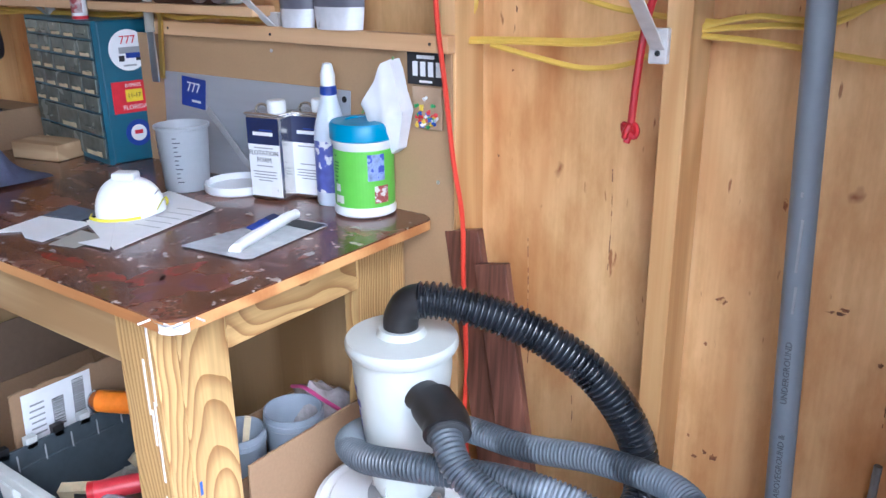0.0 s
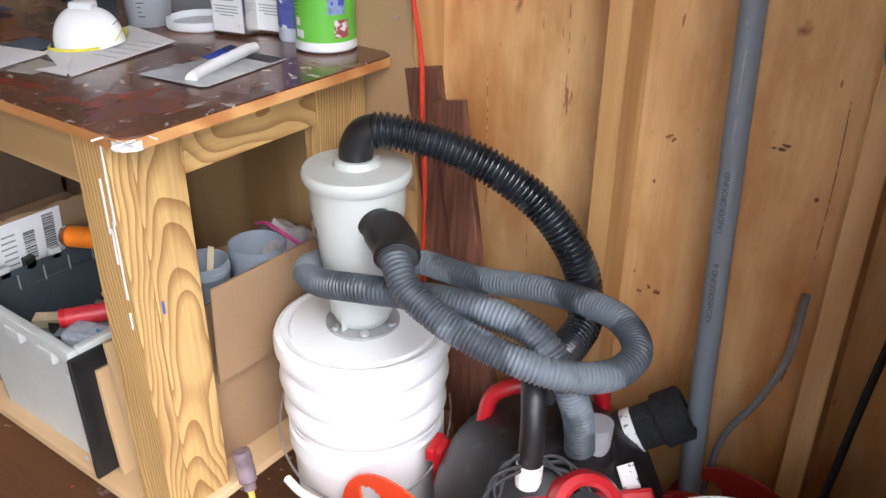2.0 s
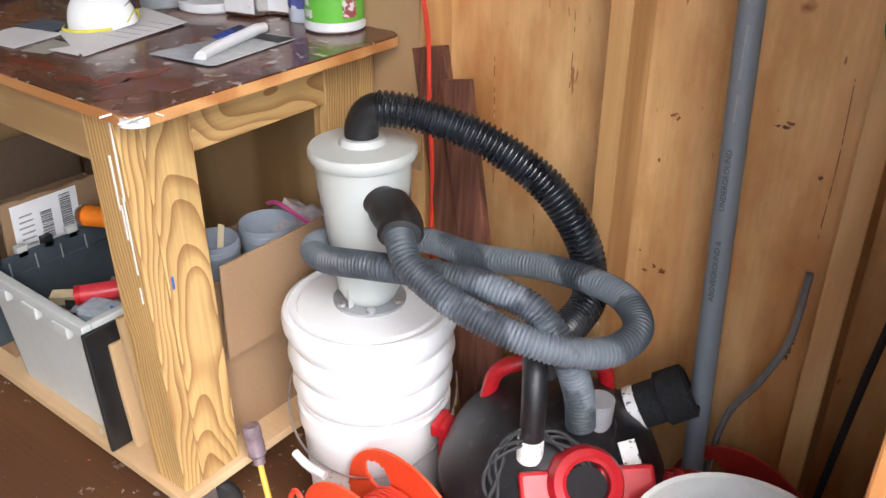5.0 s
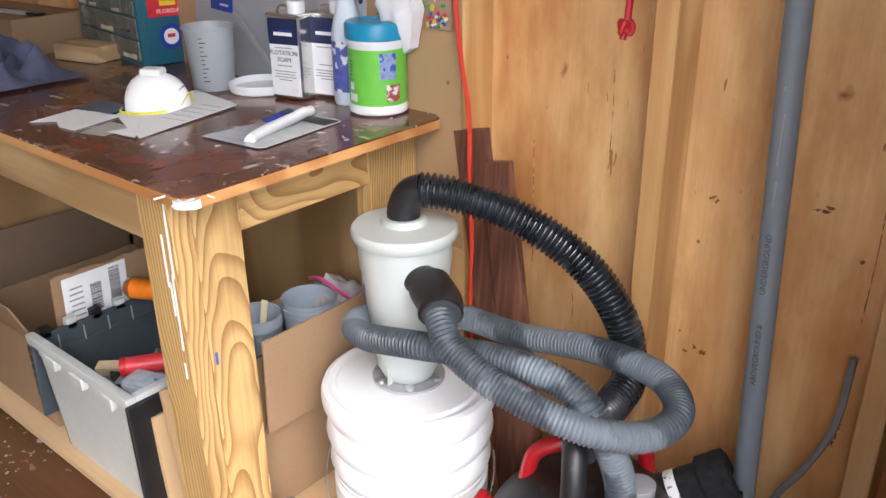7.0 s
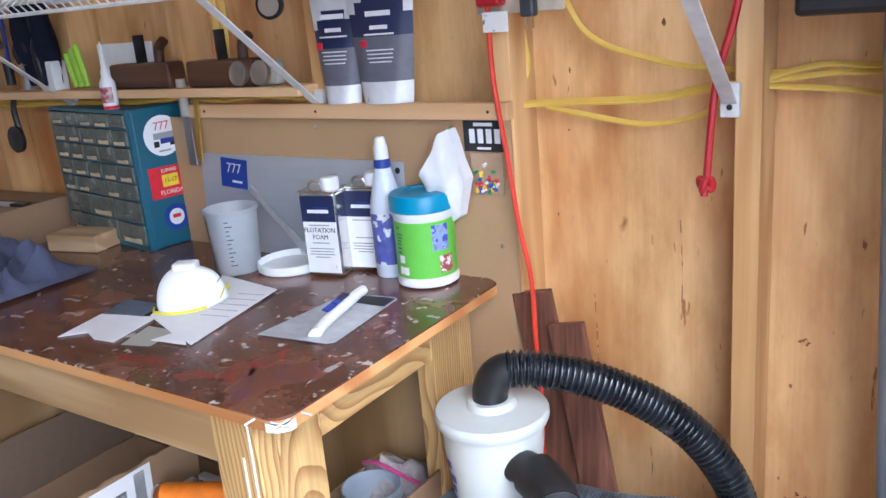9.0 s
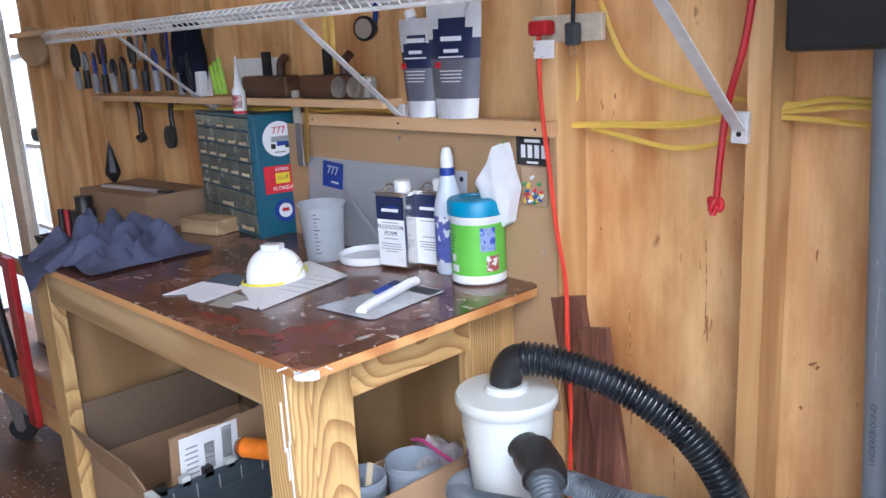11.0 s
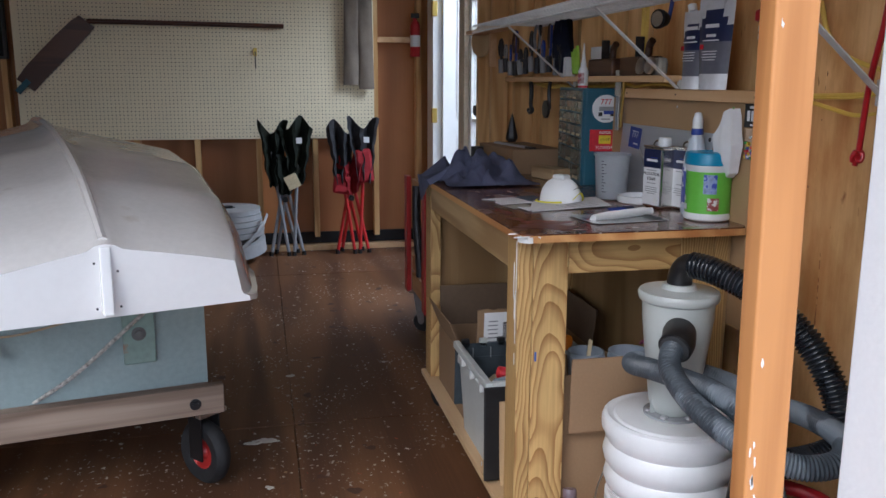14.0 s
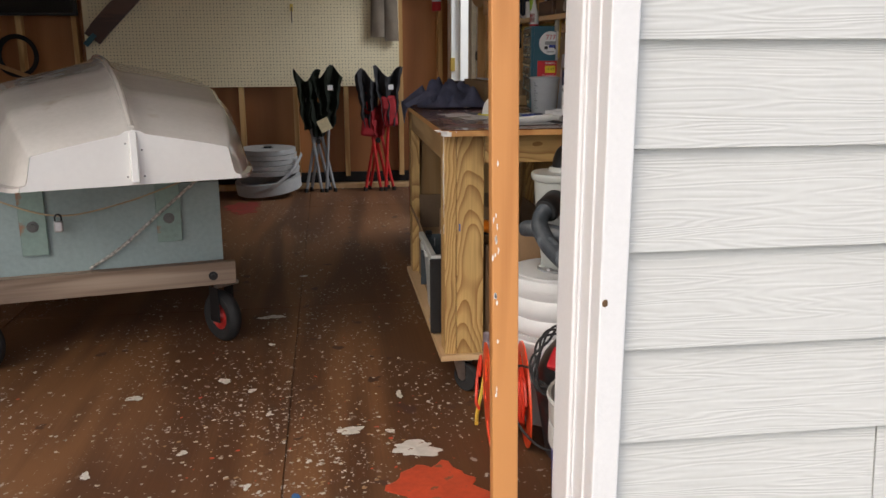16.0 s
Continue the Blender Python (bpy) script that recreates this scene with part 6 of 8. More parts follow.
part("zip_seal", tube([(-0.05, -0.03, 0.12), (0.0, -0.045, 0.14), (0.05, -0.04, 0.125), (0.08, -0.02, 0.1)], 0.004, 8), mat("pink_zip", (0.5, 0.06, 0.22), 0.4), bagm, "pink zip seal", True)

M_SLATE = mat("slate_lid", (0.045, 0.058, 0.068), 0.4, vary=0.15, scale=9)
tote = thing("storage_tote", "cloudy clear plastic tote full of tools, black lids folded down", "storage tote", (-1.435, 0.79, SZ), 0)


def tote_wall(x0, y0, x1, y1, th=0.004):
    """A wall that flares outward from the foot to the rim."""
    bm = bmesh.new()
    nx, ny = (y1 - y0), -(x1 - x0)
    q = math.hypot(nx, ny)
    nx, ny = nx / q, ny / q
    ring = []
    for z, f in ((0.0, 0.90), (0.23, 0.985), (0.232, 1.0), (0.275, 1.0)):
        ring.append([bm.verts.new((x0 * f, y0 * f, z)), bm.verts.new((x1 * f, y1 * f, z)), bm.verts.new((x1 * f - nx * th, y1 * f - ny * th, z)), bm.verts.new((x0 * f - nx * th, y0 * f - ny * th, z))])
    for a, b in zip(ring, ring[1:]):
        for k in range(4):
            bm.faces.new((a[k], a[(k + 1) % 4], b[(k + 1) % 4], b[k]))
    bm.faces.new(ring[0][::-1])
    bm.faces.new(ring[-1])
    bmesh.ops.recalc_face_normals(bm, faces=bm.faces)
    return bm


TX, TY = 0.185, 0.172
part("tote_bottom", box((-0.165, -0.153, 0), (0.165, 0.153, 0.004), 0.001), M_TOTE, tote)
part("tote_side", tote_wall(-TX, -TY, TX, -TY), M_TOTE, tote)
part("tote_side", tote_wall(TX, TY, -TX, TY), M_TOTE, tote)
part("tote_end", tote_wall(TX, -TY, TX, TY), M_TOTE, tote)
# clear end painted slate, the dark lid behind it put into the colour
part("tote_end", tote_wall(-TX, TY, -TX, -TY), M_SLATE, tote, "clear end coloured slate for the lid seen through it")
rim_b = bmesh.new()
for lo, hi in (((-TX - 0.012, -TY - 0.014, 0.262), (TX + 0.012, -TY + 0.006, 0.284)), ((-TX - 0.012, TY - 0.006, 0.262), (TX + 0.012, TY + 0.014, 0.284)), ((TX - 0.006, -TY + 0.0062, 0.262), (TX + 0.012, TY - 0.0062, 0.284))):
    add_box(rim_b, lo, hi, None, 0, 0.003)
for k in range(3):
    add_box(rim_b, (-0.13 + 0.11 * k, -TY - 0.016, 0.236), (-0.08 + 0.11 * k, -TY - 0.001, 0.2615), None, 0, 0.003)
part("tote_rim", rim_b, M_TOTE, tote, "thick stepped rim")
for k in range(6):
    part("lid_tooth", box((-TX - 0.014, -TY + 0.012 + k * 0.058, 0.262), (-TX + 0.004, -TY + 0.036 + k * 0.058, 0.288), 0.002), M_TOTE if k % 2 else M_BLACK, tote)
for k in range(5):
    part("inner_rib", box((-TX + 0.0045, -TY + 0.045 + k * 0.058, 0.03), (-TX + 0.007, -TY + 0.048 + k * 0.058, 0.262), 0.0005), M_GREYP, tote)
part("black_lid", box((-0.008, -TY - 0.006, -0.20), (0.0, TY, 0.0), 0.003, pose(-TX - 0.014, 0, 0.262, 0, 4, 0)), M_SLATE, tote, "slate lid half hanging outside")
lid_r = part("black_lid", box((0.0, -TY - 0.02, -0.255), (0.010, TY, 0.012), 0.003, pose(TX + 0.0135, 0, 0.262, 0, -2, 0)), M_BLACK, tote, "black lid half hanging outside")
for z in (0.05, 0.12, 0.235):
    part("lid_hole", lathe([(0, 0), (0.006, 0), (0.006, 0.001), (0, 0.001)], 12, pose(TX + 0.008, -TY - 0.0205, z, 90, 0, 0)), M_TOTE, lid_r)
M_ORB = mat("orange_label", (0.85, 0.23, 0.01), 0.4)
btl = thing("spray_can", "orange spray can lying on a tote", "spray can", (-1.60, 0.845, 0.452))
part("can_body", tube([(0.0, 0, 0), (0.14, 0.075, 0.0)], 0.024, 22), M_ORB, btl, "", True)
part("can_end", tube([(-0.008, 0.002, -0.001), (0.0, 0, 0)], 0.024, 22), M_TIN, btl, "", True)
caulk = thing("caulk_tube", "red caulking tube in a tote", "caulk tube", (-1.40, 0.70, 0.392))
part("tube_body", tube([(0.0, 0, 0), (0.10, 0.12, 0.01)], 0.019, 20), mat("red_tube", (0.55, 0.035, 0.05), 0.4), caulk, "", True)
part("tube_end", tube([(-0.008, -0.0095, -0.001), (0.0, 0.0, 0.0)], 0.020, 20), M_VACRED, caulk, "", True)
filler = bmesh.new()
rngf = random.Random(9)
for k in range(26):
    m = pose(rngf.uniform(-0.12, 0.12), rngf.uniform(-0.11, 0.11), rngf.uniform(0.12, 0.2), rngf.uniform(-40, 40), rngf.uniform(-40, 40), rngf.uniform(0, 360))
    add_box(filler, (-0.05, -0.012, -0.012), (0.05, 0.012, 0.012), m, k % 4, 0.0)
add_box(filler, (-0.16, -0.148, 0.01), (0.16, 0.148, 0.13), None, 3)
fl_ = part("tool_jumble", filler, [M_TAG, M_BLACK, M_JAR, M_GREYCARD], tote, "jumble of small tools and packets")
tagged(fl_, kind="stuff")
wp = thing("blue_packet", "crumpled clear and blue packet in a tote", "packet", (-1.325, 0.70, 0.36), 20)
part("packet_body", box((-0.05, -0.03, 0), (0.05, 0.03, 0.035), 0.01), mat("blue_white_film", (0.45, 0.52, 0.6), 0.2, vary=0.2, scale=20, spots=((0.05, 0.2, 0.5), 18, 0.55)), wp)

panels = thing("plywood_offcuts", "plywood offcuts leaning by the bench leg", "plywood offcut", (0, 0, 0))
M_OFF = wood("pale_offcut", (0.56, 0.40, 0.22), (0.45, 0.31, 0.16), "z", 4, 0.65, 1.5)
for k, (x, w, h, t) in enumerate(((-1.205, 0.10, 0.235, 5), (-1.165, 0.13, 0.30, 4))):
    part("offcut", box((-0.006, 0, 0), (0.006, w, h), 0.001, pose(x, 0.64 + 0.012 * k, SZ, 0, t - 10, 0)), M_OFF, panels)

lbox = thing("cardboard_box", "opened brown carton with raised flaps under the bench", "cardboard box", (0, 0, 0))
open_box(lbox, -2.06, -1.68, 0.65, 1.10, SZ, 0.35, 0.005, M_CARD)
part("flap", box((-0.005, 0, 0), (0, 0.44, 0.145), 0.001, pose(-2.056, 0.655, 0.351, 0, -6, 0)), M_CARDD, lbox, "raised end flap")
part("flap", box((-0.17, -0.005, 0), (0.17, 0, 0.12), 0.001, pose(-1.87, 0.656, 0.351, 22, 0, 0)), M_CARD, lbox, "front flap folded outward")
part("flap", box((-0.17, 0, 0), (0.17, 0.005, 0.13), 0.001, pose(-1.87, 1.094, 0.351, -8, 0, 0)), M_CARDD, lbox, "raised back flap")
for z0, dx in ((0.20, 0.0), (0.20, 0.028)):
    for q in range(6):
        part("printed_letter", box((-0.009, -0.0008, 0), (0.009, 0, 0.017), 0, pose(-1.745 + dx, 0.6495, z0 + q * 0.023, 0, 0, 0)), M_BLACKI, lbox)
# torn flap with the shipping label, facing along the bench
LABEL_AT = pose(-1.672, 0.69, 0.351, 0, 5, 0)
flap_b = bmesh.new()
rngq = random.Random(17)
lo_, hi_ = [], []
for k in range(18):
    y_, z_ = 0.30 * k / 17, 0.155 + 0.010 * rngq.random() - (0.02 if k > 14 else 0)
    lo_.append((y_, 0.0))
    hi_.append((y_, z_))
outl = lo_ + hi_[::-1]
fa_ = [flap_b.verts.new((0.0, a, b)) for a, b in outl]
fb_ = [flap_b.verts.new((-0.005, a, b)) for a, b in outl]
for k in range(17):
    q = len(outl) - 1 - k
    flap_b.faces.new((fa_[k], fa_[k + 1], fa_[q - 1], fa_[q]))
    flap_b.faces.new((fb_[k + 1], fb_[k], fb_[q], fb_[q - 1]))
for k in range(len(outl)):
    q = (k + 1) % len(outl)
    flap_b.faces.new((fa_[q], fa_[k], fb_[k], fb_[q]))
bmesh.ops.recalc_face_normals(flap_b, faces=flap_b.faces)
bmesh.ops.transform(flap_b, matrix=LABEL_AT, verts=flap_b.verts)
part("label_flap", flap_b, M_CARD, lbox, "torn cardboard flap")
part("white_label", box((0.0004, 0.022, 0.03), (0.0012, 0.175, 0.152), 0.0002, LABEL_AT), M_PAPER, lbox, "white shipping label with barcodes")
rngb = random.Random(23)
for y0, z0, n_, w_ in ((0.085, 0.05, 17, 0.026), (0.132, 0.05, 20, 0.026)):
    z_ = z0
    for q in range(n_):
        h_ = rngb.choice((0.0012, 0.0022, 0.0032))
        part("barcode_bar", box((0.0013, y0, z_), (0.0017, y0 + w_, z_ + h_), 0, LABEL_AT), M_BLACKI, lbox)
        z_ += h_ + rngb.choice((0.0014, 0.0024))
for q in range(6):
    part("text_bar", box((0.0013, 0.034 + 0.002 * (q % 3), 0.05 + q * 0.014), (0.0017, 0.068, 0.054 + q * 0.014), 0, LABEL_AT), M_GREYP, lbox)
# ---- on the wall behind the bench ----
panel = thing("hardboard_panel", "brown hardboard panel screwed across the studs", "hardboard panel")
part("panel_sheet", box((-2.17, SY - 0.0052, 0.62), (-0.918, SY - 0.0005, 1.178), 0.0008), M_HARD, panel)
for sx_ in (-2.1, -1.74, -1.36, -0.95):
    for sz_ in (0.95, 1.16):
        part("screw", lathe([(0, 0), (0.004, 0), (0.003, 0.0015), (0, 0.002)], 8, pose(sx_, SY - 0.0052, sz_, 90, 0, 0)), M_STEEL, panel, "steel screw head")
ledge = thing("ledge", "narrow pine ledge along the top of the hardboard", "ledge")
part("ledge_board", box((-1.735, SY - 0.024, 1.1795), (-0.912, SY - 0.001, 1.209), 0.002), M_RAIL, ledge)
for sx_ in (-1.66, -1.34, -0.95):
    part("nail", lathe([(0, 0), (0.003, 0), (0.0025, 0.001), (0, 0.0014)], 8, pose(sx_, SY - 0.024, 1.194, 90, 0, 0)), M_BLACKI, ledge, "dark nail head")
shelf = thing("wall_shelf", "pine shelf on the studs holding old tools", "shelf")
part("shelf_board", box((-2.90, SY - 0.06, 1.228), (-1.345, SY - 0.001, 1.247), 0.002), M_RAIL, shelf)
upshelf = thing("wall_shelf", "short pine shelf high beside the door", "shelf")
part("shelf_board", box((-3.5, SY - 0.10, 1.462), (-2.95, SY - 0.001, 1.48), 0.002), M_RAIL, upshelf)
part("cleat", box((-3.30, SY - 0.03, 1.30), (-3.26, SY - 0.001, 1.4615), 0.002), M_RAIL, upshelf)

# brushed metal plate leaning on the panel
plate = thing("aluminium_plate", "brushed aluminium plate with a blue sticker leaning on the panel", "metal plate")
M_ALU = mat("brushed_aluminium", (0.60, 0.63, 0.68), 0.42, 0.6, vary=0.05, scale=8, stretch=(0.1, 1, 1))
part("plate_sheet", box((-1.715, 0, 0), (-1.15, 0.002, 0.213), 0.0008, pose(0, 1.168, BTZ, -4, 0, 0)), M_ALU, plate)
part("hole", lathe([(0, 0), (0.006, 0), (0.006, 0.0006), (0, 0.0006)], 16, pose(-1.165, 1.1815, BTZ + 0.195, 86, 0, 0)), M_BLACKI, plate)
ps = part("sticker", box((-0.04, -0.032, 0), (0.04, 0.032, 0.0008)), M_BLUEL, plate, "blue sticker")
ps.matrix_basis = pose(-1.61, 1.1785, BTZ + 0.172, 86, 4, 0)
words("lettering", "777", 0.03, M_PAPER, ps, pose(0, 0.01, 0.001))
bar(ps, pose(0.01, -0.018, 0.0009), 0.03, 0.005, M_PAPER, "printed_bar", 0.0004)
brush = thing("scraper", "long thin metal scraper leaning on the plate", "scraper")
part("blade", box((-0.008, -0.001, 0), (0.008, 0.001, 0.20), 0.0008, pose(-1.40, 1.155, BTZ + 0.02, -4, -52, 0)), mat("pale_blade", (0.50, 0.51, 0.52), 0.4, 0.3), brush)

# plate with bars, bags
plq = thing("novelty_plate", "small black plate with pale lettering bars nailed to the panel", "plate")
part("plate_sheet", box((-1.012, SY - 0.0085, 1.122), (-0.93, SY - 0.0065, 1.178), 0.0008), M_BLACKI, plq)
for x, w in ((-0.996, 0.013), (-0.979, 0.013), (-0.962, 0.013), (-0.945, 0.013)):
    part("letter_bar", box((x - w / 2 + 0.003, SY - 0.0092, 1.137), (x + w / 2 + 0.001, SY - 0.0085, 1.162)), M_PAPER, plq)
part("letter_bar", box((-0.99, SY - 0.0092, 1.167), (-0.952, SY - 0.0085, 1.173)), M_PAPER, plq)
part("letter_bar", box((-0.985, SY - 0.0092, 1.126), (-0.957, SY - 0.0085, 1.130)), M_PAPER, plq)
pins = thing("pin_bag", "small clear bag of coloured push pins hung on the panel", "bag")
part("bag_film", box((-1.0, SY - 0.012, 1.045), (-0.935, SY - 0.0065, 1.12), 0.002), mat("thin_film", (0.42, 0.30, 0.19), 0.2, vary=0.1), pins)
rngp = random.Random(3)
PINS = [mat("pin_" + nm, c, 0.35) for nm, c in (("red", (0.6, 0.03, 0.03)), ("yellow", (0.8, 0.6, 0.04)), ("blue", (0.03, 0.1, 0.5)), ("white", (0.8, 0.8, 0.8)), ("green", (0.05, 0.35, 0.1)))]
for k in range(34):
    px, pz = rngp.uniform(-0.99, -0.945), 1.05 + abs(rngp.gauss(0, 0.018))
    part("push_pin", lathe([(0, -0.004), (0.0035, -0.003), (0.0025, 0.0), (0.004, 0.004), (0, 0.005)], 8, pose(px, SY - 0.0135, min(pz, 1.1), rngp.uniform(0, 180), rngp.uniform(0, 180), 0)), PINS[k % 5], pins)
wbag = thing("paper_bag", "white plastic bag hung by a green string on the panel", "bag", (-1.035, SY - 0.03, -0.006))
wb = bmesh.new()
OUT = [(0.012, 1.172), (0.045, 1.10), (0.052, 1.085), (0.025, 1.015), (0.0, 1.002), (-0.03, 1.03), (-0.062, 1.09), (-0.03, 1.13), (-0.008, 1.165)]
f_ = [wb.verts.new((x, -0.008 - 0.012 * math.sin((z - 1.0) * 14), z)) for x, z in OUT]
b_ = [wb.verts.new((x, 0.012, z)) for x, z in OUT]
cf = wb.verts.new((0.0, -0.03, 1.075))
for i in range(len(OUT)):
    j = (i + 1) % len(OUT)
    wb.faces.new((f_[i], f_[j], cf))
    wb.faces.new((f_[i], b_[i], b_[j], f_[j]))
wb.faces.new(b_)
bmesh.ops.recalc_face_normals(wb, faces=wb.faces)
bmesh.ops.triangulate(wb, faces=wb.faces[:])
bmesh.ops.subdivide_edges(wb, edges=wb.edges[:], cuts=3, use_grid_fill=True)
for v in wb.verts:
    k = noise.noise(Vector((v.co.x * 34, v.co.z * 16, 1.5)))
    v.co.y += 0.010 * k
    v.co.x = v.co.x * 0.85 + 0.003 * noise.noise(v.co * 40)
part("bag_body", wb, M_PAPER, wbag, "", True)
part("string", tube([(0.012, -0.002, 1.176), (-0.02, 0.0, 1.12), (-0.07, 0.002, 1.07)], 0.002, 6), mat("green_string", (0.2, 0.4, 0.12), 0.7), wbag, "green string", True)


# stand-up pouches on the ledge
def pouch(x, rz, label, w=0.105, h=0.205):
    p = thing("pouch", label, "pouch", (x, SY - 0.012, 1.2095), rz, "stand-up pouches")
    bm = bmesh.new()
    R = []
    for i in range(13):
        v = i / 12
        d = 0.022 * (1 - v) ** 0.7 + 0.0012
        ww = w / 2 * (0.74 + 0.30 * v ** 0.8)
        R.append([bm.verts.new((ww * s * (1.0 if v < 0.9 else 1 - (v - 0.9) * 0.6), q * d * (1 - abs(s) ** 3) - 0.0, h * v)) for s, q in [(s, -1) for s in np.linspace(-1, 1, 9)] + [(s, 1) for s in np.linspace(1, -1, 9)[1:-1]]])
    n = len(R[0])
    for a, b in zip(R, R[1:]):
        for k in range(n):
            bm.faces.new((a[k], a[(k + 1) % n], b[(k + 1) % n], b[k]))
    bm.faces.new(R[0][::-1])
    bm.faces.new(R[-1])
    for f in bm.faces:
        c = f.calc_center_median()
        v = c.z / h
        if c.y < -0.001 and abs(c.x) < w * 0.43:
            if 0.5 < v < 0.86 - 0.3 * max(0, abs(c.x) / (w / 2) - 0.2):
                f.material_index = 1
            elif 0.2 < v <= 0.5:
                f.material_index = 2
    part("pouch_body", bm, [mat("silver_film", (0.70, 0.71, 0.73), 0.3, 0.2, vary=0.08, scale=20), M_NAVY, mat("grey_print", (0.13, 0.13, 0.16), 0.4, vary=0.15)], p, "", True)
    for (z, ww, hh, mm) in ((0.155, 0.05, 0.009, M_PAPER), (0.132, 0.035, 0.007, M_PAPER), (0.122, 0.06, 0.003, M_PAPER), (0.095, 0.055, 0.002, M_PAPER), (0.088, 0.05, 0.002, M_PAPER), (0.081, 0.052, 0.002, M_PAPER), (0.074, 0.045, 0.002, M_PAPER)):
        d = 0.022 * (1 - z / h) ** 0.7 + 0.0016
        part("printed_bar", box((-ww / 2, -d - 0.0012, z), (ww / 2, -d + 0.0006, z + hh)), mm, p)
    d = 0.022 * (1 - 0.108 / h) ** 0.7 + 0.0016
    part("red_mark", box((-0.038, -d - 0.0012, 0.102), (-0.026, -d + 0.0006, 0.114)), M_REDST, p)
    part("spout_cap", lathe([(0, 0), (0.012, 0), (0.012, 0.018), (0, 0.019)], 18, pose(-0.015, 0, h, 0, -20, 0)), M_BUCKET, p, "white cap", True)
    return p


pouch(-1.272, 6, "silver and navy resin pouch standing on the ledge")
pouch(-1.165, 10, "large silver and navy resin pouch with a white cap", 0.135, 0.24)

# orange cord down the wall, red cord on the stud
cordA = thing("extension_lead", "bright orange extension cord hanging down the wall", "extension cord")
part("cord", tube([(-0.935, 1.165, 1.37), (-0.933, 1.165, 1.25), (-0.916, 1.165, 1.12), (-0.903, 1.168, 1.0), (-0.886, 1.17, 0.90), (-0.884, 1.17, 0.78), (-0.878, 1.17, 0.62), (-0.883, 1.17, 0.48), (-0.87, 1.17, 0.36), (-0.86, 1.16, 0.2), (-0.87, 1.13, 0.03), (-0.90, 1.12, 0.006)], 0.0045, 8), M_CORDO, cordA, "", True)
part("plug_end", box((-0.95, 1.15, 1.365), (-0.905, 1.178, 1.392), 0.006), M_VACRED, cordA, "red plug")
part("paper_tag", box((-0.942, 1.158, 1.325), (-0.895, 1.1595, 1.357), 0.0004), M_LABELTXT, cordA, "white paper tag")
cordB = thing("knotted_cord", "red cord with a knotted end hanging on a stud", "extension cord")
part("cord", tube([(-0.50, 1.15, 1.75), (-0.515, 1.155, 1.5), (-0.535, 1.16, 1.35), (-0.563, 1.165, 1.25), (-0.572, 1.165, 1.18), (-0.578, 1.165, 1.10)], 0.006, 8), M_VACRED, cordB, "", True)
KNOT = [Vector((-0.580 + 0.0052 * (math.sin(a) + 1.2 * math.sin(2 * a)), 1.163 + 0.0052 * (math.cos(a) - 1.2 * math.cos(2 * a)) * 0.8, 1.088 - 0.008 * math.sin(3 * a))) for a in np.linspace(0, 2 * math.pi, 13)[:-1]]
kb = bmesh.new()
add_tube(kb, spline(KNOT, 6, True) + [KNOT[0]], 0.0052, 8)
part("cord_end", kb, M_VACRED, cordB, "red knot", True)
part("cord_tail", tube([(-0.580, 1.163, 1.082), (-0.582, 1.161, 1.070)], 0.0055, 8), M_VACRED, cordB, "", True)

# yellow wiring between the studs
M_YEL = mat("yellow_cable_sheath", (0.72, 0.50, 0.08), 0.45, vary=0.06)
wiring = thing("house_wiring", "yellow electrical cable strung through the studs", "electrical cable")
YW = WY - 0.03
for pts in (((-0.86, YW, 1.42), (-0.80, YW, 1.31), (-0.68, YW, 1.262), (-0.55, SY + 0.045, 1.245), (-0.49, YW, 1.24)), ((-0.952, SY + 0.03, 1.198), (-0.86, YW, 1.20), (-0.70, YW, 1.205), (-0.62, YW, 1.218), (-0.545, SY + 0.045, 1.228)), ((-0.952, SY + 0.03, 1.194), (-0.86, YW, 1.196), (-0.70, YW, 1.200), (-0.60, YW, 1.216), (-0.545, SY + 0.045, 1.226)), ((-0.88, YW, 1.19), (-0.78, YW, 1.172), (-0.70, YW, 1.162), (-0.62, YW, 1.175), (-0.545, SY + 0.045, 1.215)), ((-0.93, YW, 1.45), (-0.918, YW, 1.32), (-0.915, YW, 1.25), (-0.945, SY + 0.03, 1.2)), ((-0.51, SY + 0.045, 1.235), (-0.44, YW, 1.25), (-0.36, YW, 1.248), (-0.28, YW, 1.275), (-0.14, SY + 0.05, 1.33)), ((-0.51, SY + 0.045, 1.23), (-0.42, YW, 1.238), (-0.34, YW, 1.243), (-0.26, YW, 1.29), (-0.14, SY + 0.05, 1.36)), ((-0.51, SY + 0.045, 1.222), (-0.42, YW, 1.215), (-0.30, YW, 1.20), (-0.14, SY + 0.05, 1.185)), ((-1.72, SY - 0.004, 1.222), (-1.62, SY - 0.012, 1.215), (-1.5, SY - 0.01, 1.222), (-1.36, SY - 0.006, 1.218)), ((-2.6, SY - 0.006, 1.215), (-2.4, SY - 0.012, 1.205), (-2.2, SY - 0.008, 1.212), (-1.78, SY - 0.006, 1.216)), ((-2.7, SY - 0.006, 1.222), (-2.35, SY - 0.01, 1.215), (-2.0, SY - 0.01, 1.208), (-1.74, SY - 0.006, 1.222))):
    part("cable", tube(pts, 0.0055, 8, 10, 0.55), M_YEL, wiring, "", True)

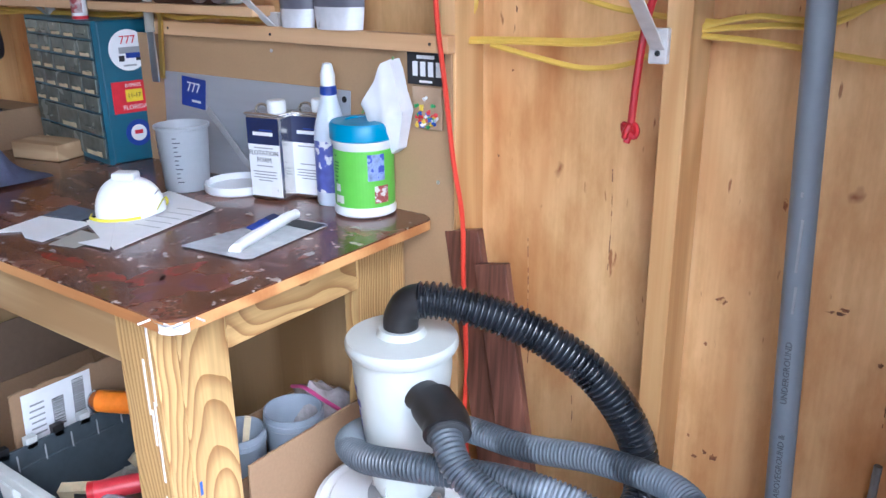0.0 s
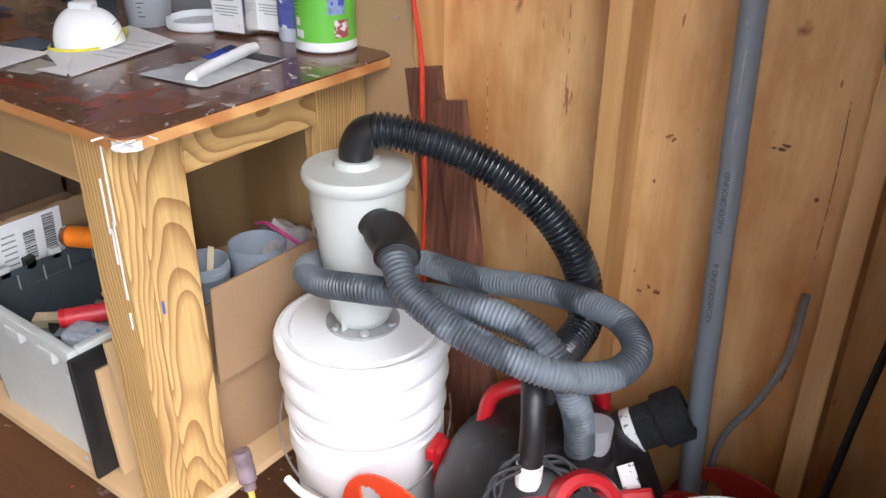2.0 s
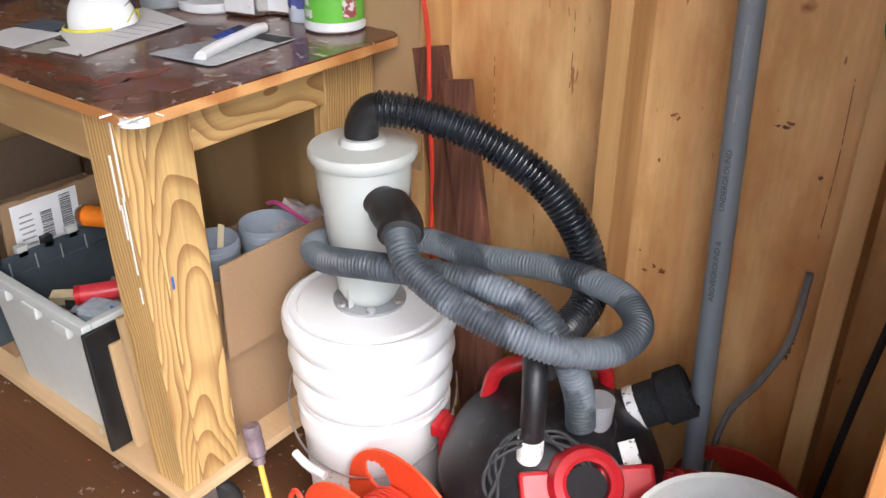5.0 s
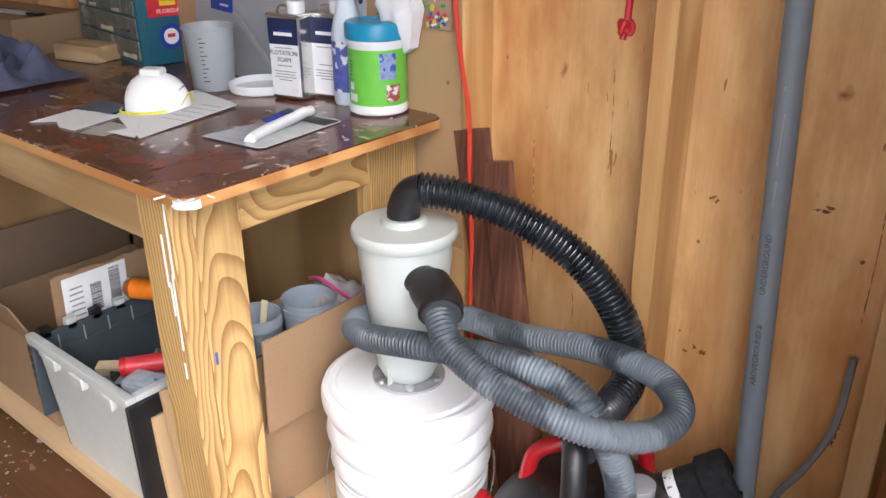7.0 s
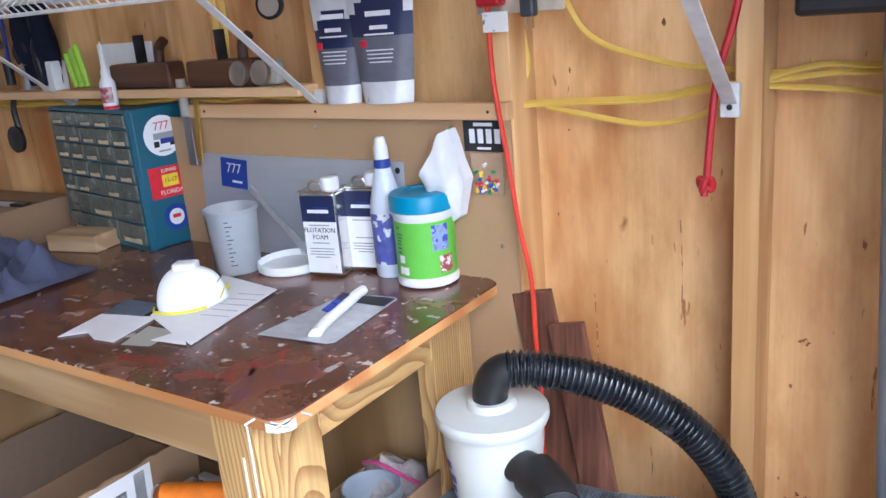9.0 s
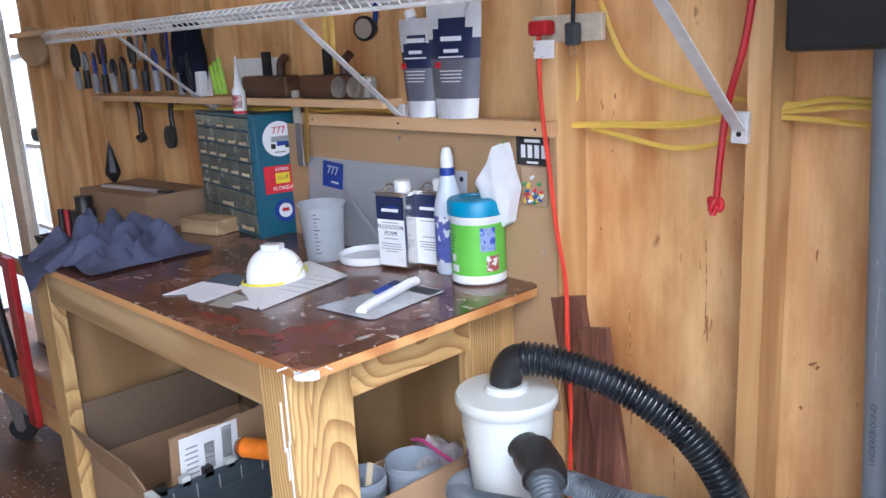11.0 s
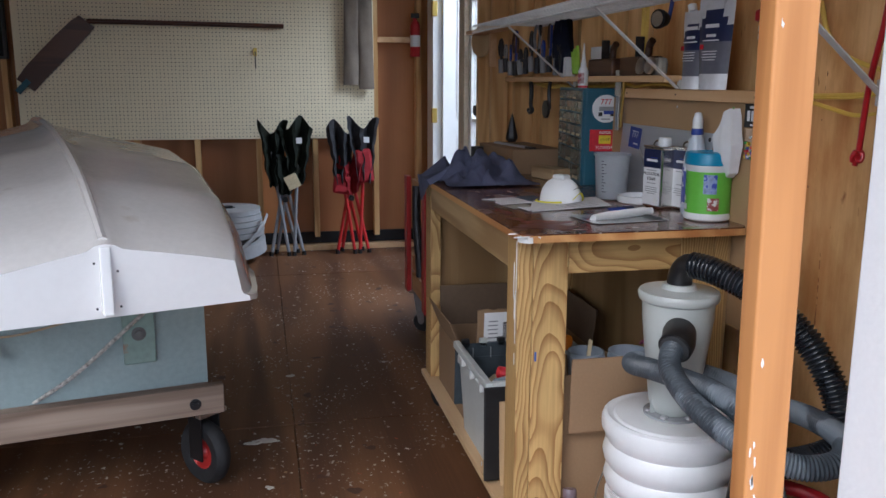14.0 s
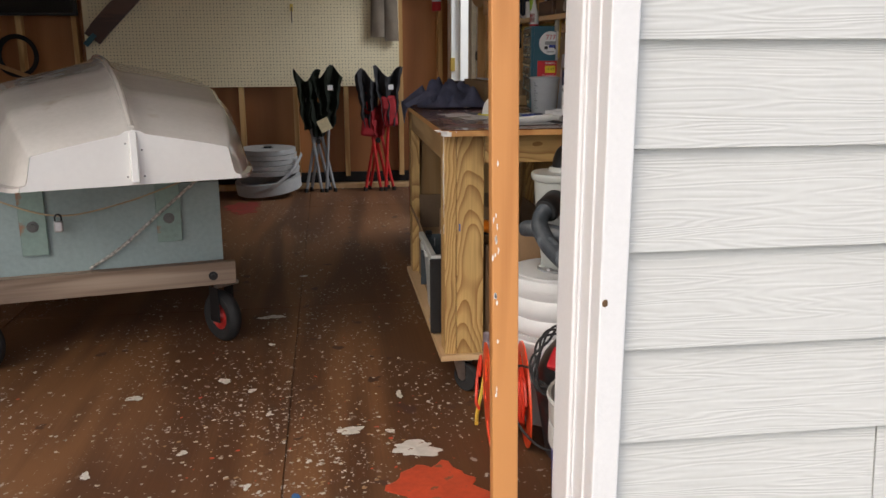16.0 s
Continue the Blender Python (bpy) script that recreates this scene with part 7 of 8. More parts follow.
# grey conduit, black box, junction, plug
pipe = thing("pvc_pipe", "grey plastic conduit pipe leaning on the wall", "pipe")
pm = bmesh.new()
add_tube(pm, [Vector((-0.282, 1.165, 0.0)), Vector((-0.320, 1.166, 0.9)), Vector((-0.345, 1.168, 1.5)), Vector((-0.366, 1.17, 2.0))], 0.0185, 24)
part("pipe_body", pm, mat("grey_pvc", (0.20, 0.225, 0.25), 0.4, vary=0.06, scale=6), pipe, "", True)
M_PIPEINK = mat("faded_pipe_ink", (0.085, 0.095, 0.105), 0.5)
for z0, text in ((0.625, "ABOVEGROUND &"), (0.775, "UNDERGROUND")):
    words("printed_line", text, 0.0125, M_PIPEINK, pipe, pose(-0.277 - 0.042 * (z0 / 0.9), 1.1463, z0, 90, 0, 0) @ pose(0, 0, 0, 0, 0, 92))
for z0, z1 in ((0.865, 0.905), (0.925, 1.0), (1.03, 1.037)):
    x = -0.282 - 0.042 * (z0 / 0.9)
    part("printed_line", box((x + 0.004, 1.1463, z0), (x + 0.0075, 1.149, z1), 0, pose(0, 0, 0)), M_GREYP, pipe)
bbx = thing("black_case", "black plastic case hung on the wall", "case")
part("case_body", box((-0.452, 1.10, 1.325), (-0.215, 1.19, 1.56), 0.008), M_BLACK, bbx)
part("case_lip", box((-0.456, 1.092, 1.42), (-0.211, 1.0995, 1.44), 0.002), M_BLACK, bbx)
part("catch", box((-0.30, 1.09, 1.316), (-0.28, 1.1, 1.3245), 0.002), M_STEEL, bbx, "steel catch")
jb = thing("wall_bracket_board", "cream painted board scrap above the cable", "board")
part("board_body", box((-0.97, 1.19, 1.352), (-0.815, 1.205, 1.40), 0.002), mat("cream_board", (0.62, 0.55, 0.42), 0.5), jb)
plg = thing("power_plug", "black two-prong plug hanging from its cord", "plug", (-0.865, 1.175, 1.345))
part("plug_body", box((-0.013, -0.01, 0), (0.013, 0.01, 0.04), 0.005), mat("dark_grey_plug", (0.05, 0.06, 0.07), 0.4), plg)
for s in (-1, 1):
    part("prong", box((s * 0.006 - 0.001, -0.003, -0.018), (s * 0.006 + 0.001, 0.003, -0.0003)), M_TIN, plg)
part("plug_cord", tube([(0, 0, 0.04), (0.002, 0, 0.1), (0.0, 0.0, 0.3)], 0.004, 8), M_RUBBER, plg, "", True)

# wire shelf with braces
wires = thing("wire_shelf", "white wire shelf on diagonal braces above the bench", "wire shelf")
M_WIRE = mat("white_vinyl_wire", (0.78, 0.78, 0.76), 0.35)
for y in (0.905, 1.03, 1.17):
    part("long_wire", tube([(-2.6, y, 1.45), (-0.40, y, 1.452)], 0.004, 8), M_WIRE, wires, "", True)
part("front_lip", tube([(-2.6, 0.902, 1.422), (-0.40, 0.902, 1.425)], 0.004, 8), M_WIRE, wires, "", True)
for k in range(86):
    x = -2.59 + k * 0.0255
    part("cross_wire", tube([(x, 0.902, 1.424), (x, 0.905, 1.4535), (x, 1.185, 1.4535)], 0.0017, 5, 2), M_WIRE, wires)
for sx in (-0.55, -1.34, -2.15):
    br = part("brace", box((-0.011, -0.0015, 0), (0.011, 0.0015, 0.355), 0.001, pose(sx, SY - 0.012, 1.205, 50, 0, 0)), M_WIRE, wires, "white diagonal brace")
    part("foot", box((sx - 0.014, SY - 0.014, 1.185), (sx + 0.014, SY - 0.001, 1.235), 0.002), M_WIRE, br)
    part("screw", lathe([(0, 0), (0.0045, 0), (0.0035, 0.002), (0, 0.0025)], 10, pose(sx, SY - 0.0142, 1.20, 90, 0, 0)), M_BLACKI, br)
roll = thing("tape_roll", "cream roll resting on the wire shelf", "roll", (-1.30, 0.95, 1.4536))
part("roll_body", lathe([(0.02, 0.0), (0.055, 0.0), (0.056, 0.045), (0.02, 0.046), (0.02, 0.0)], 28, None, False), mat("cream_roll", (0.66, 0.60, 0.48), 0.6), roll, "", True)

# glue bottle on the cabinet, shelf things
glue = thing("glue_bottle", "small white glue bottle with a pointed tip on the cabinet", "glue bottle", (-1.905, 1.115, BTZ + 0.322))
part("bottle", lathe([(0, 0), (0.0165, 0), (0.0175, 0.003), (0.0175, 0.058), (0.012, 0.068), (0.010, 0.072), (0.010, 0.084), (0.0075, 0.088), (0.002, 0.148), (0, 0.149)], 24), M_BUCKET, glue, "", True)
part("label", wrap(0.0178, 190, 350, 0.015, 0.05, 16), mat("red_label_print", (0.5, 0.35, 0.35), 0.5, vary=0.3, scale=60, spots=((0.3, 0.05, 0.06), 80, 0.5)), glue, "red and white label")
part("base_band", lathe([(0.0178, 0.001), (0.0178, 0.008)], 24, None, False), M_REDST, glue)
M_DKWOOD = wood("dark_old_wood", (0.10, 0.045, 0.02), (0.05, 0.02, 0.01), "x", 8, 0.5, 1.5)
M_IRON = mat("dark_iron", (0.05, 0.05, 0.055), 0.45, 0.6, vary=0.3, scale=20)
ZS = 1.2475


def shelf_tool(name, label, category, x, build):
    t = thing(name, label, category, (x, SY - 0.03, ZS))
    build(t)
    return t


def plane_tool(t):
    part("plane_body", box((-0.10, -0.025, 0), (0.10, 0.025, 0.055), 0.006), M_DKWOOD, t)
    part("plane_handle", tube([(0.05, 0, 0.055), (0.055, 0, 0.085), (0.075, 0, 0.10)], 0.011, 10), M_DKWOOD, t, "", True)
    part("plane_iron", box((-0.012, -0.014, 0.04), (-0.008, 0.014, 0.115), 0.001), M_IRON, t)


shelf_tool("wood_plane", "dark wooden hand plane on the shelf", "hand plane", -1.82, plane_tool)
shelf_tool("wood_plane", "second dark hand plane by pale card", "hand plane", -1.56, plane_tool)
shelf_tool("card_sheet", "curled pale card behind a plane", "card", -1.93, lambda t: part("card_body", box((-0.09, 0.025, 0), (0.11, 0.027, 0.10), 0.0005), M_PAPER, t))


def goggles(t):
    for s in (-1, 1):
        part("lens", lathe([(0.018, 0), (0.024, 0.002), (0.024, 0.012), (0.02, 0.014), (0, 0.012)], 20, pose(s * 0.03, -0.02, 0.026, 80, 0, 0)), M_STEEL, t, "", True)
    part("frame", box((-0.055, -0.012, 0), (0.055, 0.02, 0.05), 0.01), M_GREYCARD, t)


shelf_tool("goggles", "dull safety goggles on the shelf", "goggles", -1.47, goggles)
flash = thing("flashlight", "black flashlight with a bright lens on a stud", "flashlight", (-1.39, 1.15, 1.40))
part("head", lathe([(0, 0), (0.018, 0.0), (0.026, 0.02), (0.027, 0.03), (0, 0.03)], 24, pose(0, 0, 0, 90, 0, 20)), M_BLACK, flash, "", True)
part("reflector", lathe([(0, 0.031), (0.021, 0.031), (0.021, 0.033), (0, 0.033)], 24, pose(0, 0, 0, 90, 0, 20)), M_TIN, flash, "bright lens")
part("strap", tube([(0, 0.01, 0.0), (0.0, 0.02, 0.06), (0, 0.03, 0.12)], 0.006, 8), M_BLUEL, flash, "blue strap", True)


def hang(name, label, category, x, z, parts_):
    t = thing(name, label, category, (x, SY - 0.03, z))
    for nm, bm, mm, sm in parts_:
        part(nm, bm, mm, t, "", sm)
    return t


hang("hand_drill", "old hand drill hung under the shelf", "hand drill", -2.40, 1.06, [("gear", lathe([(0, 0), (0.035, 0), (0.035, 0.01), (0, 0.012)], 24, pose(0, 0, 0.06, 90, 0, 0)), M_IRON, False), ("frame", tube([(0, 0.01, 0.06), (-0.01, 0.01, 0.13), (0.005, 0.01, 0.18)], 0.008, 8), M_IRON, True)])
hang("brace_drill", "dark iron brace hung under the shelf", "brace drill", -2.62, 1.07, [("crank", tube([(0, 0, 0.16), (0.015, 0, 0.12), (0.01, 0, 0.06), (0.03, 0, 0.04), (0.0, 0, 0.03), (-0.02, 0, 0.04)], 0.009, 8), M_IRON, True)])
hang("wood_chisel", "slim steel chisel hung by the cabinet", "chisel", -1.715, 1.075, [("blade", box((-0.012, -0.002, 0.0), (0.012, 0.002, 0.11), 0.001), M_STEEL, False), ("handle", tube([(0, 0, 0.11), (0.002, 0, 0.19)], 0.011, 10), M_GREYCARD, True)])
hang("file_tool", "worn brass-coloured file hung by the cabinet", "file", -1.69, 1.085, [("blade", box((-0.006, -0.003, 0.0), (0.006, 0.003, 0.19), 0.001, pose(0, 0, 0, 0, 7, 0)), M_BRASS, False)])
hang("hand_bellows", "small dark pointed trowel on the wall", "trowel", -2.88, 0.93, [("blade", lathe([(0.0, 0.16), (0.012, 0.12), (0.028, 0.05), (0.028, 0.04), (0, 0.0)], 8), M_IRON, True), ("handle", tube([(0, 0, 0.0), (0, 0, -0.05)], 0.016, 10), M_BLACK, True)])
hang("yellow_strap", "yellow strap hung on a stud", "strap", -1.60, 1.26, [("webbing", tube([(0, 0.02, 0.24), (0.004, 0.02, 0.1), (0.0, 0.02, 0.0)], 0.006, 6, 8, 0.3), M_YEL, True), ("webbing", tube([(0.03, 0.02, 0.24), (0.028, 0.02, 0.1), (0.01, 0.02, 0.0)], 0.006, 6, 8, 0.3), M_YEL, True)])
# tools in a row beside the door
rngt = random.Random(11)
TOOLM = [M_IRON, M_BLACK, M_GREYP, M_BLUEL, M_DKWOOD, M_IRON]
for k in range(12):
    x = -3.02 + k * 0.075
    z0 = 1.255 + rngt.uniform(0, 0.03)
    L = rngt.uniform(0.10, 0.19)
    t = thing("hand_tool", "assorted hand tool hung beside the shelf", "hand tool", (x, SY - 0.045, z0), rngt.uniform(-20, 20), "hung hand tools")
    part("shank", box((-0.006, -0.004, 0), (0.006, 0.004, L), 0.001, pose(0, 0, 0, 0, rngt.uniform(-8, 8), 0)), TOOLM[(k * 5) % 6 if k % 2 else 0], t)
    part("jaw", tube([(-0.012, 0, L * 0.5), (-0.02, 0, L * 0.75), (-0.004, 0, L), (0.014, 0, L * 0.8), (0.012, 0, L * 0.5)], 0.006, 8), TOOLM[(k * 7 + 1) % 6], t, "", True)
    part("grip", tube([(0, 0, -0.002), (rngt.uniform(-0.01, 0.01), -0.004, 0.06)], 0.012, 10), TOOLM[(k * 3 + 2) % 6], t, "", True)
navy = thing("jacket", "dark navy cloth hung behind the brace", "cloth", (-2.2, SY - 0.02, 1.26))
nb = bmesh.new()
gr = []
for i in range(14):
    gr.append([nb.verts.new(((j / 9 - 0.5) * (0.10 + 0.06 * math.sin(i / 13 * 3.0)), -0.02 - 0.018 * math.sin(j * 1.3 + i * 0.2), i / 13 * 0.22)) for j in range(10)])
for a, b in zip(gr, gr[1:]):
    for j in range(9):
        nb.faces.new((a[j], a[j + 1], b[j + 1], b[j]))
bmesh.ops.solidify(nb, geom=nb.faces[:], thickness=0.006)
part("cloth_body", nb, mat("navy_cloth", (0.014, 0.02, 0.05), 0.9, vary=0.3, scale=15, bump=0.4, bscale=200), navy, "", True)
hivis = thing("marker_set", "lime green marker pens on the shelf", "marker", (-2.06, SY - 0.05, 1.2475))
for k in range(3):
    part("pen", tube([(k * 0.022, 0, 0.008), (k * 0.022 - 0.02, 0, 0.085 + 0.01 * k)], 0.007, 8), mat("lime_plastic", (0.35, 0.6, 0.03), 0.4), hivis, "", True)
bx2 = thing("small_box", "small white and blue cardboard box on the shelf", "box", (-2.18, SY - 0.03, 1.2475))
part("box_body", box((-0.03, -0.02, 0), (0.03, 0.02, 0.07), 0.002), M_PAPER, bx2)
orn = thing("wooden_disc", "round pale wooden plaque on the door post", "plaque", (-3.50, 1.18, 1.43))
part("plaque_body", lathe([(0, 0), (0.075, 0), (0.08, 0.006), (0.075, 0.014), (0, 0.016)], 32, pose(0, 0, 0, 90, 0, 25)), M_OFF, orn, "", True)

# boards leaning on the wall
M_MAHOG = wood("mahogany_board", (0.25, 0.105, 0.065), (0.06, 0.022, 0.013), "z", 14, 0.5, 1.6, contrast=(0.2, 0.75), fine=0.75)
for nm, x, w, h, ry, lab in (("leaning_board", -0.805, 0.075, 0.89, -12, "reddish hardwood board leaning on the wall"), ("leaning_board", -0.745, 0.065, 0.845, -11.5, "shorter reddish hardwood board leaning on the wall")):
    t = thing(nm, lab, "board", (x + 0.09, 1.13 - (0.02 if x > -0.80 else 0.0), 0.0), 0, "leaning boards")
    part("board_body", box((-w / 2, 0, 0), (w / 2, 0.018, h), 0.002, pose(0, 0, 0, -3.5, ry, 0)), M_MAHOG, t)
cable = thing("grey_cable", "grey flexible cable running down a stud", "cable")
part("cable_body", tube([(-0.19, 1.24, 0.62), (-0.195, 1.235, 0.5), (-0.22, 1.21, 0.42), (-0.26, 1.2, 0.33), (-0.275, 1.2, 0.2), (-0.28, 1.2, 0.05)], 0.0062, 8), mat("grey_sheath", (0.2, 0.2, 0.19), 0.5), cable, "", True)
cable2 = thing("black_cable", "thin black cable hanging in the corner", "cable")
part("cable_body", tube([(-0.05, 1.2, 1.1), (-0.055, 1.19, 0.7), (-0.07, 1.17, 0.5), (-0.085, 1.16, 0.3), (-0.10, 1.15, 0.1)], 0.006, 8), M_RUBBER, cable2, "", True)
# plain dark upright drawn for the dark band in this corner
lean = thing("dark_upright", "narrow dark upright in the front corner", "tube")
part("tube_body", tube([(0.012, 1.0, 0.0), (0.02, 1.02, 0.5), (0.034, 1.03, 1.0)], 0.022, 14), M_RUBBER, lean, "", True)
tape = thing("green_tape", "roll of green tape hung on the front stud", "tape roll", (-0.104, 1.16, 1.03))
part("tape_body", lathe([(0.03, 0), (0.05, 0), (0.05, 0.02), (0.03, 0.02), (0.03, 0)], 28, pose(0, 0, 0, 90, 0, 0), False), mat("green_tape", (0.02, 0.33, 0.14), 0.4), tape, "", True)

# ---- left of the bench: rolling rack and carton ----
M_REDW = mat("red_painted_wood", (0.42, 0.018, 0.02), 0.4, vary=0.1, scale=8)
M_SLAT = wood("slat_pine", (0.56, 0.32, 0.14), (0.42, 0.21, 0.08), "x", 6, 0.55, 1.6)
rack = thing("rolling_rack", "red painted rolling rack with pine slats and tools", "rolling rack")
for x in (-3.20, -2.75):
    for y in (0.72, 1.08):
        part("post", box((x - 0.035, y, 0.20), (x + 0.035, y + 0.022, 0.775), 0.003), M_REDW, rack, "red post")
for z0, z1 in ((0.21, 0.30), (0.315, 0.385), (0.72, 0.765)):
    part("slat", box((-3.16, 0.745, z0), (-2.30, 0.762, z1), 0.002), M_SLAT, rack)
part("floor_board", box((-3.2, 0.764, 0.205), (-2.30, 1.078, 0.222), 0.001), M_SLAT, rack)
part("top_board", box((-2.70, 0.80, 0.755), (-2.24, 1.16, 0.772), 0.002), M_SLAT, rack)
part("end_board", box((-2.30, 0.745, 0.2), (-2.282, 1.10, 0.754), 0.002), M_BLACK, rack, "dark end board")
part("back_board", box((-3.2, 1.082, 0.223), (-2.302, 1.098, 0.70), 0.002), M_SLAT, rack)
for cx, cy in ((-3.15, 0.77), (-2.42, 0.75), (-3.15, 1.05), (-2.42, 1.05)):
    caster(rack, cx, cy, 0.05, 0.03, 60, 0.2045)
part("level_clamp", tube([(-2.98, 0.735, 0.75), (-2.96, 0.73, 0.6), (-2.93, 0.735, 0.45), (-2.91, 0.74, 0.33)], 0.02, 10), M_IRON, rack, "old iron clamp", True)
tray = thing("tool_tray", "black tray of screwdrivers on the rack", "tool tray", (-2.70, 0.93, 0.7725), 10)
part("tray_body", lathe([(0, 0), (0.11, 0), (0.125, 0.05), (0.118, 0.05), (0.105, 0.006), (0, 0.006)], 4, pose(0, 0, 0, 0, 0, 45)), M_BLACK, tray)
for k, mm in enumerate((M_IRON, M_VACRED, M_BLACK, M_VACRED, M_IRON)):
    part("screwdriver", tube([(-0.07 + 0.035 * k, 0.0, 0.008), (-0.08 + 0.035 * k, 0.01, 0.075), (-0.082 + 0.035 * k, 0.012, 0.12)], 0.011, 10), mm, tray, "", True)
can2 = thing("spray_can", "black spray can on the rack", "spray can", (-2.50, 0.90, 0.7725))
part("can_body", lathe([(0, 0), (0.032, 0), (0.032, 0.15), (0.026, 0.16), (0.026, 0.195), (0, 0.197)], 28), M_BLACK, can2, "", True)
part("band", lathe([(0.0325, 0.10), (0.0325, 0.125)], 28, None, False), mat("lime_band", (0.35, 0.45, 0.03), 0.4), can2)
cbox = thing("cardboard_box", "closed cardboard carton beside the cabinet", "cardboard box", (-2.45, 1.06, 0.7725), 4)
part("carton_body", box((-0.20, -0.10, 0), (0.20, 0.11, 0.20), 0.002), M_CARD, cbox)
part("tape_strip", box((-0.2005, -0.02, 0.2), (0.2005, 0.02, 0.2006)), M_CARDD, cbox)
lev = thing("spirit_level", "slim silver and black ruler lying on a carton", "ruler", (-2.42, 1.03, 0.973), 8)
part("ruler_body", box((-0.17, -0.012, 0), (0.13, 0.012, 0.007), 0.001), M_ALU, lev)
part("ruler_end", box((0.1302, -0.013, 0), (0.18, 0.013, 0.008), 0.002), M_BLACK, lev)

# ---- back of the shed ----
# paddle with a long shaft
paddle = thing("paddle", "dark varnished wooden oar with a long shaft on the pegboard", "oar", (PX + 0.03, 0, 0))
M_VARN = wood("dark_varnish", (0.09, 0.03, 0.016), (0.05, 0.015, 0.008), "y", 8, 0.35, 1.5)
pb = bmesh.new()
prof = [(-1.06, 1.60, 0.10), (-1.10, 1.56, 0.12), (-1.2, 1.46, 0.13), (-1.3, 1.36, 0.13), (-1.40, 1.26, 0.125), (-1.47, 1.18, 0.115)]
ra, rb_, rc, rd = [], [], [], []
for y, z, w in prof:
    ra.append(pb.verts.new((0.008, y + w * 0.45, z + w * 0.02 - 0.03)))
    rb_.append(pb.verts.new((0.008, y - w * 0.45, z + w * 0.45)))
    rc.append(pb.verts.new((-0.008, y + w * 0.45, z + w * 0.02 - 0.03)))
    rd.append(pb.verts.new((-0.008, y - w * 0.45, z + w * 0.45)))
for i in range(len(prof) - 1):
    pb.faces.new((ra[i], ra[i + 1], rb_[i + 1], rb_[i]))
    pb.faces.new((rc[i], rd[i], rd[i + 1], rc[i + 1]))
    pb.faces.new((ra[i], rc[i], rc[i + 1], ra[i + 1]))
    pb.faces.new((rb_[i], rb_[i + 1], rd[i + 1], rd[i]))
pb.faces.new((ra[0], rb_[0], rd[0], rc[0]))
pb.faces.new((ra[-1], rc[-1], rd[-1], rb_[-1]))
bmesh.ops.recalc_face_normals(pb, faces=pb.faces)
part("blade", pb, M_VARN, paddle)
part("blade_tip", box((-0.01, -0.055, -0.02), (0.01, 0.055, 0.02), 0.004, pose(0, -1.485, 1.185, 45, 0, 0)), mat("teal_tip", (0.03, 0.11, 0.16), 0.5), paddle, "teal painted tip")
part("shaft", tube([(0, -1.06, 1.61), (0, -0.4, 1.605), (0, 0.22, 1.597)], 0.016, 12), M_VARN, paddle, "", True)
# grey trousers hanging
coat = thing("work_overalls", "grey-brown overalls hanging from a peg", "overalls", (PX + 0.02, 0.735, 0))
for y0, zb in ((-0.055, 1.20), (0.055, 1.17)):
    cb = bmesh.new()
    rings = []
    for i in range(10):
        z = zb + (2.0 - zb) * i / 9
        rings.append([cb.verts.new((0.03 + 0.025 * math.cos(a) * (0.8 + 0.2 * math.sin(3 * a + i)), y0 * (1 - 0.3 * i / 9) + 0.055 * math.sin(a), z)) for a in np.linspace(0, 2 * math.pi, 17)[:-1]])
    for a, b in zip(rings, rings[1:]):
        for k in range(16):
            cb.faces.new((a[k], a[(k + 1) % 16], b[(k + 1) % 16], b[k]))
    cb.faces.new(rings[0][::-1])
    cb.faces.new(rings[-1])
    part("trouser_side", cb, mat("grey_brown_cloth", (0.20, 0.165, 0.13), 0.9, vary=0.15, scale=9, bump=0.3, bscale=150), coat, "", True)
hookp = thing("peg_hook", "small brass hook on the pegboard", "hook", (PX + 0.007, 0.02, 1.40))
part("hook_wire", tube([(0, 0, 0.02), (0.02, 0, 0.02), (0.03, 0, -0.02), (0.02, 0, -0.05), (0.015, 0, -0.09)], 0.004, 8), M_IRON, hookp, "", True)
part("hook_plate", box((0, -0.012, -0.005), (0.006, 0.012, 0.05), 0.002), M_BRASS, hookp)
ext = thing("fire_extinguisher", "small red fire extinguisher on the wall", "fire extinguisher", (BX + 0.10, 1.15, 1.40))
part("cylinder", lathe([(0, 0), (0.033, 0), (0.037, 0.01), (0.037, 0.21), (0.03, 0.24), (0.014, 0.255), (0.014, 0.27), (0, 0.27)], 28), M_VACRED, ext, "", True)
part("label", wrap(0.0374, -80, 80, 0.07, 0.15, 16), M_PAPER, ext, "white label")
part("valve", box((-0.012, -0.03, 0.27), (0.012, 0.03, 0.305), 0.004), M_BLACK, ext)


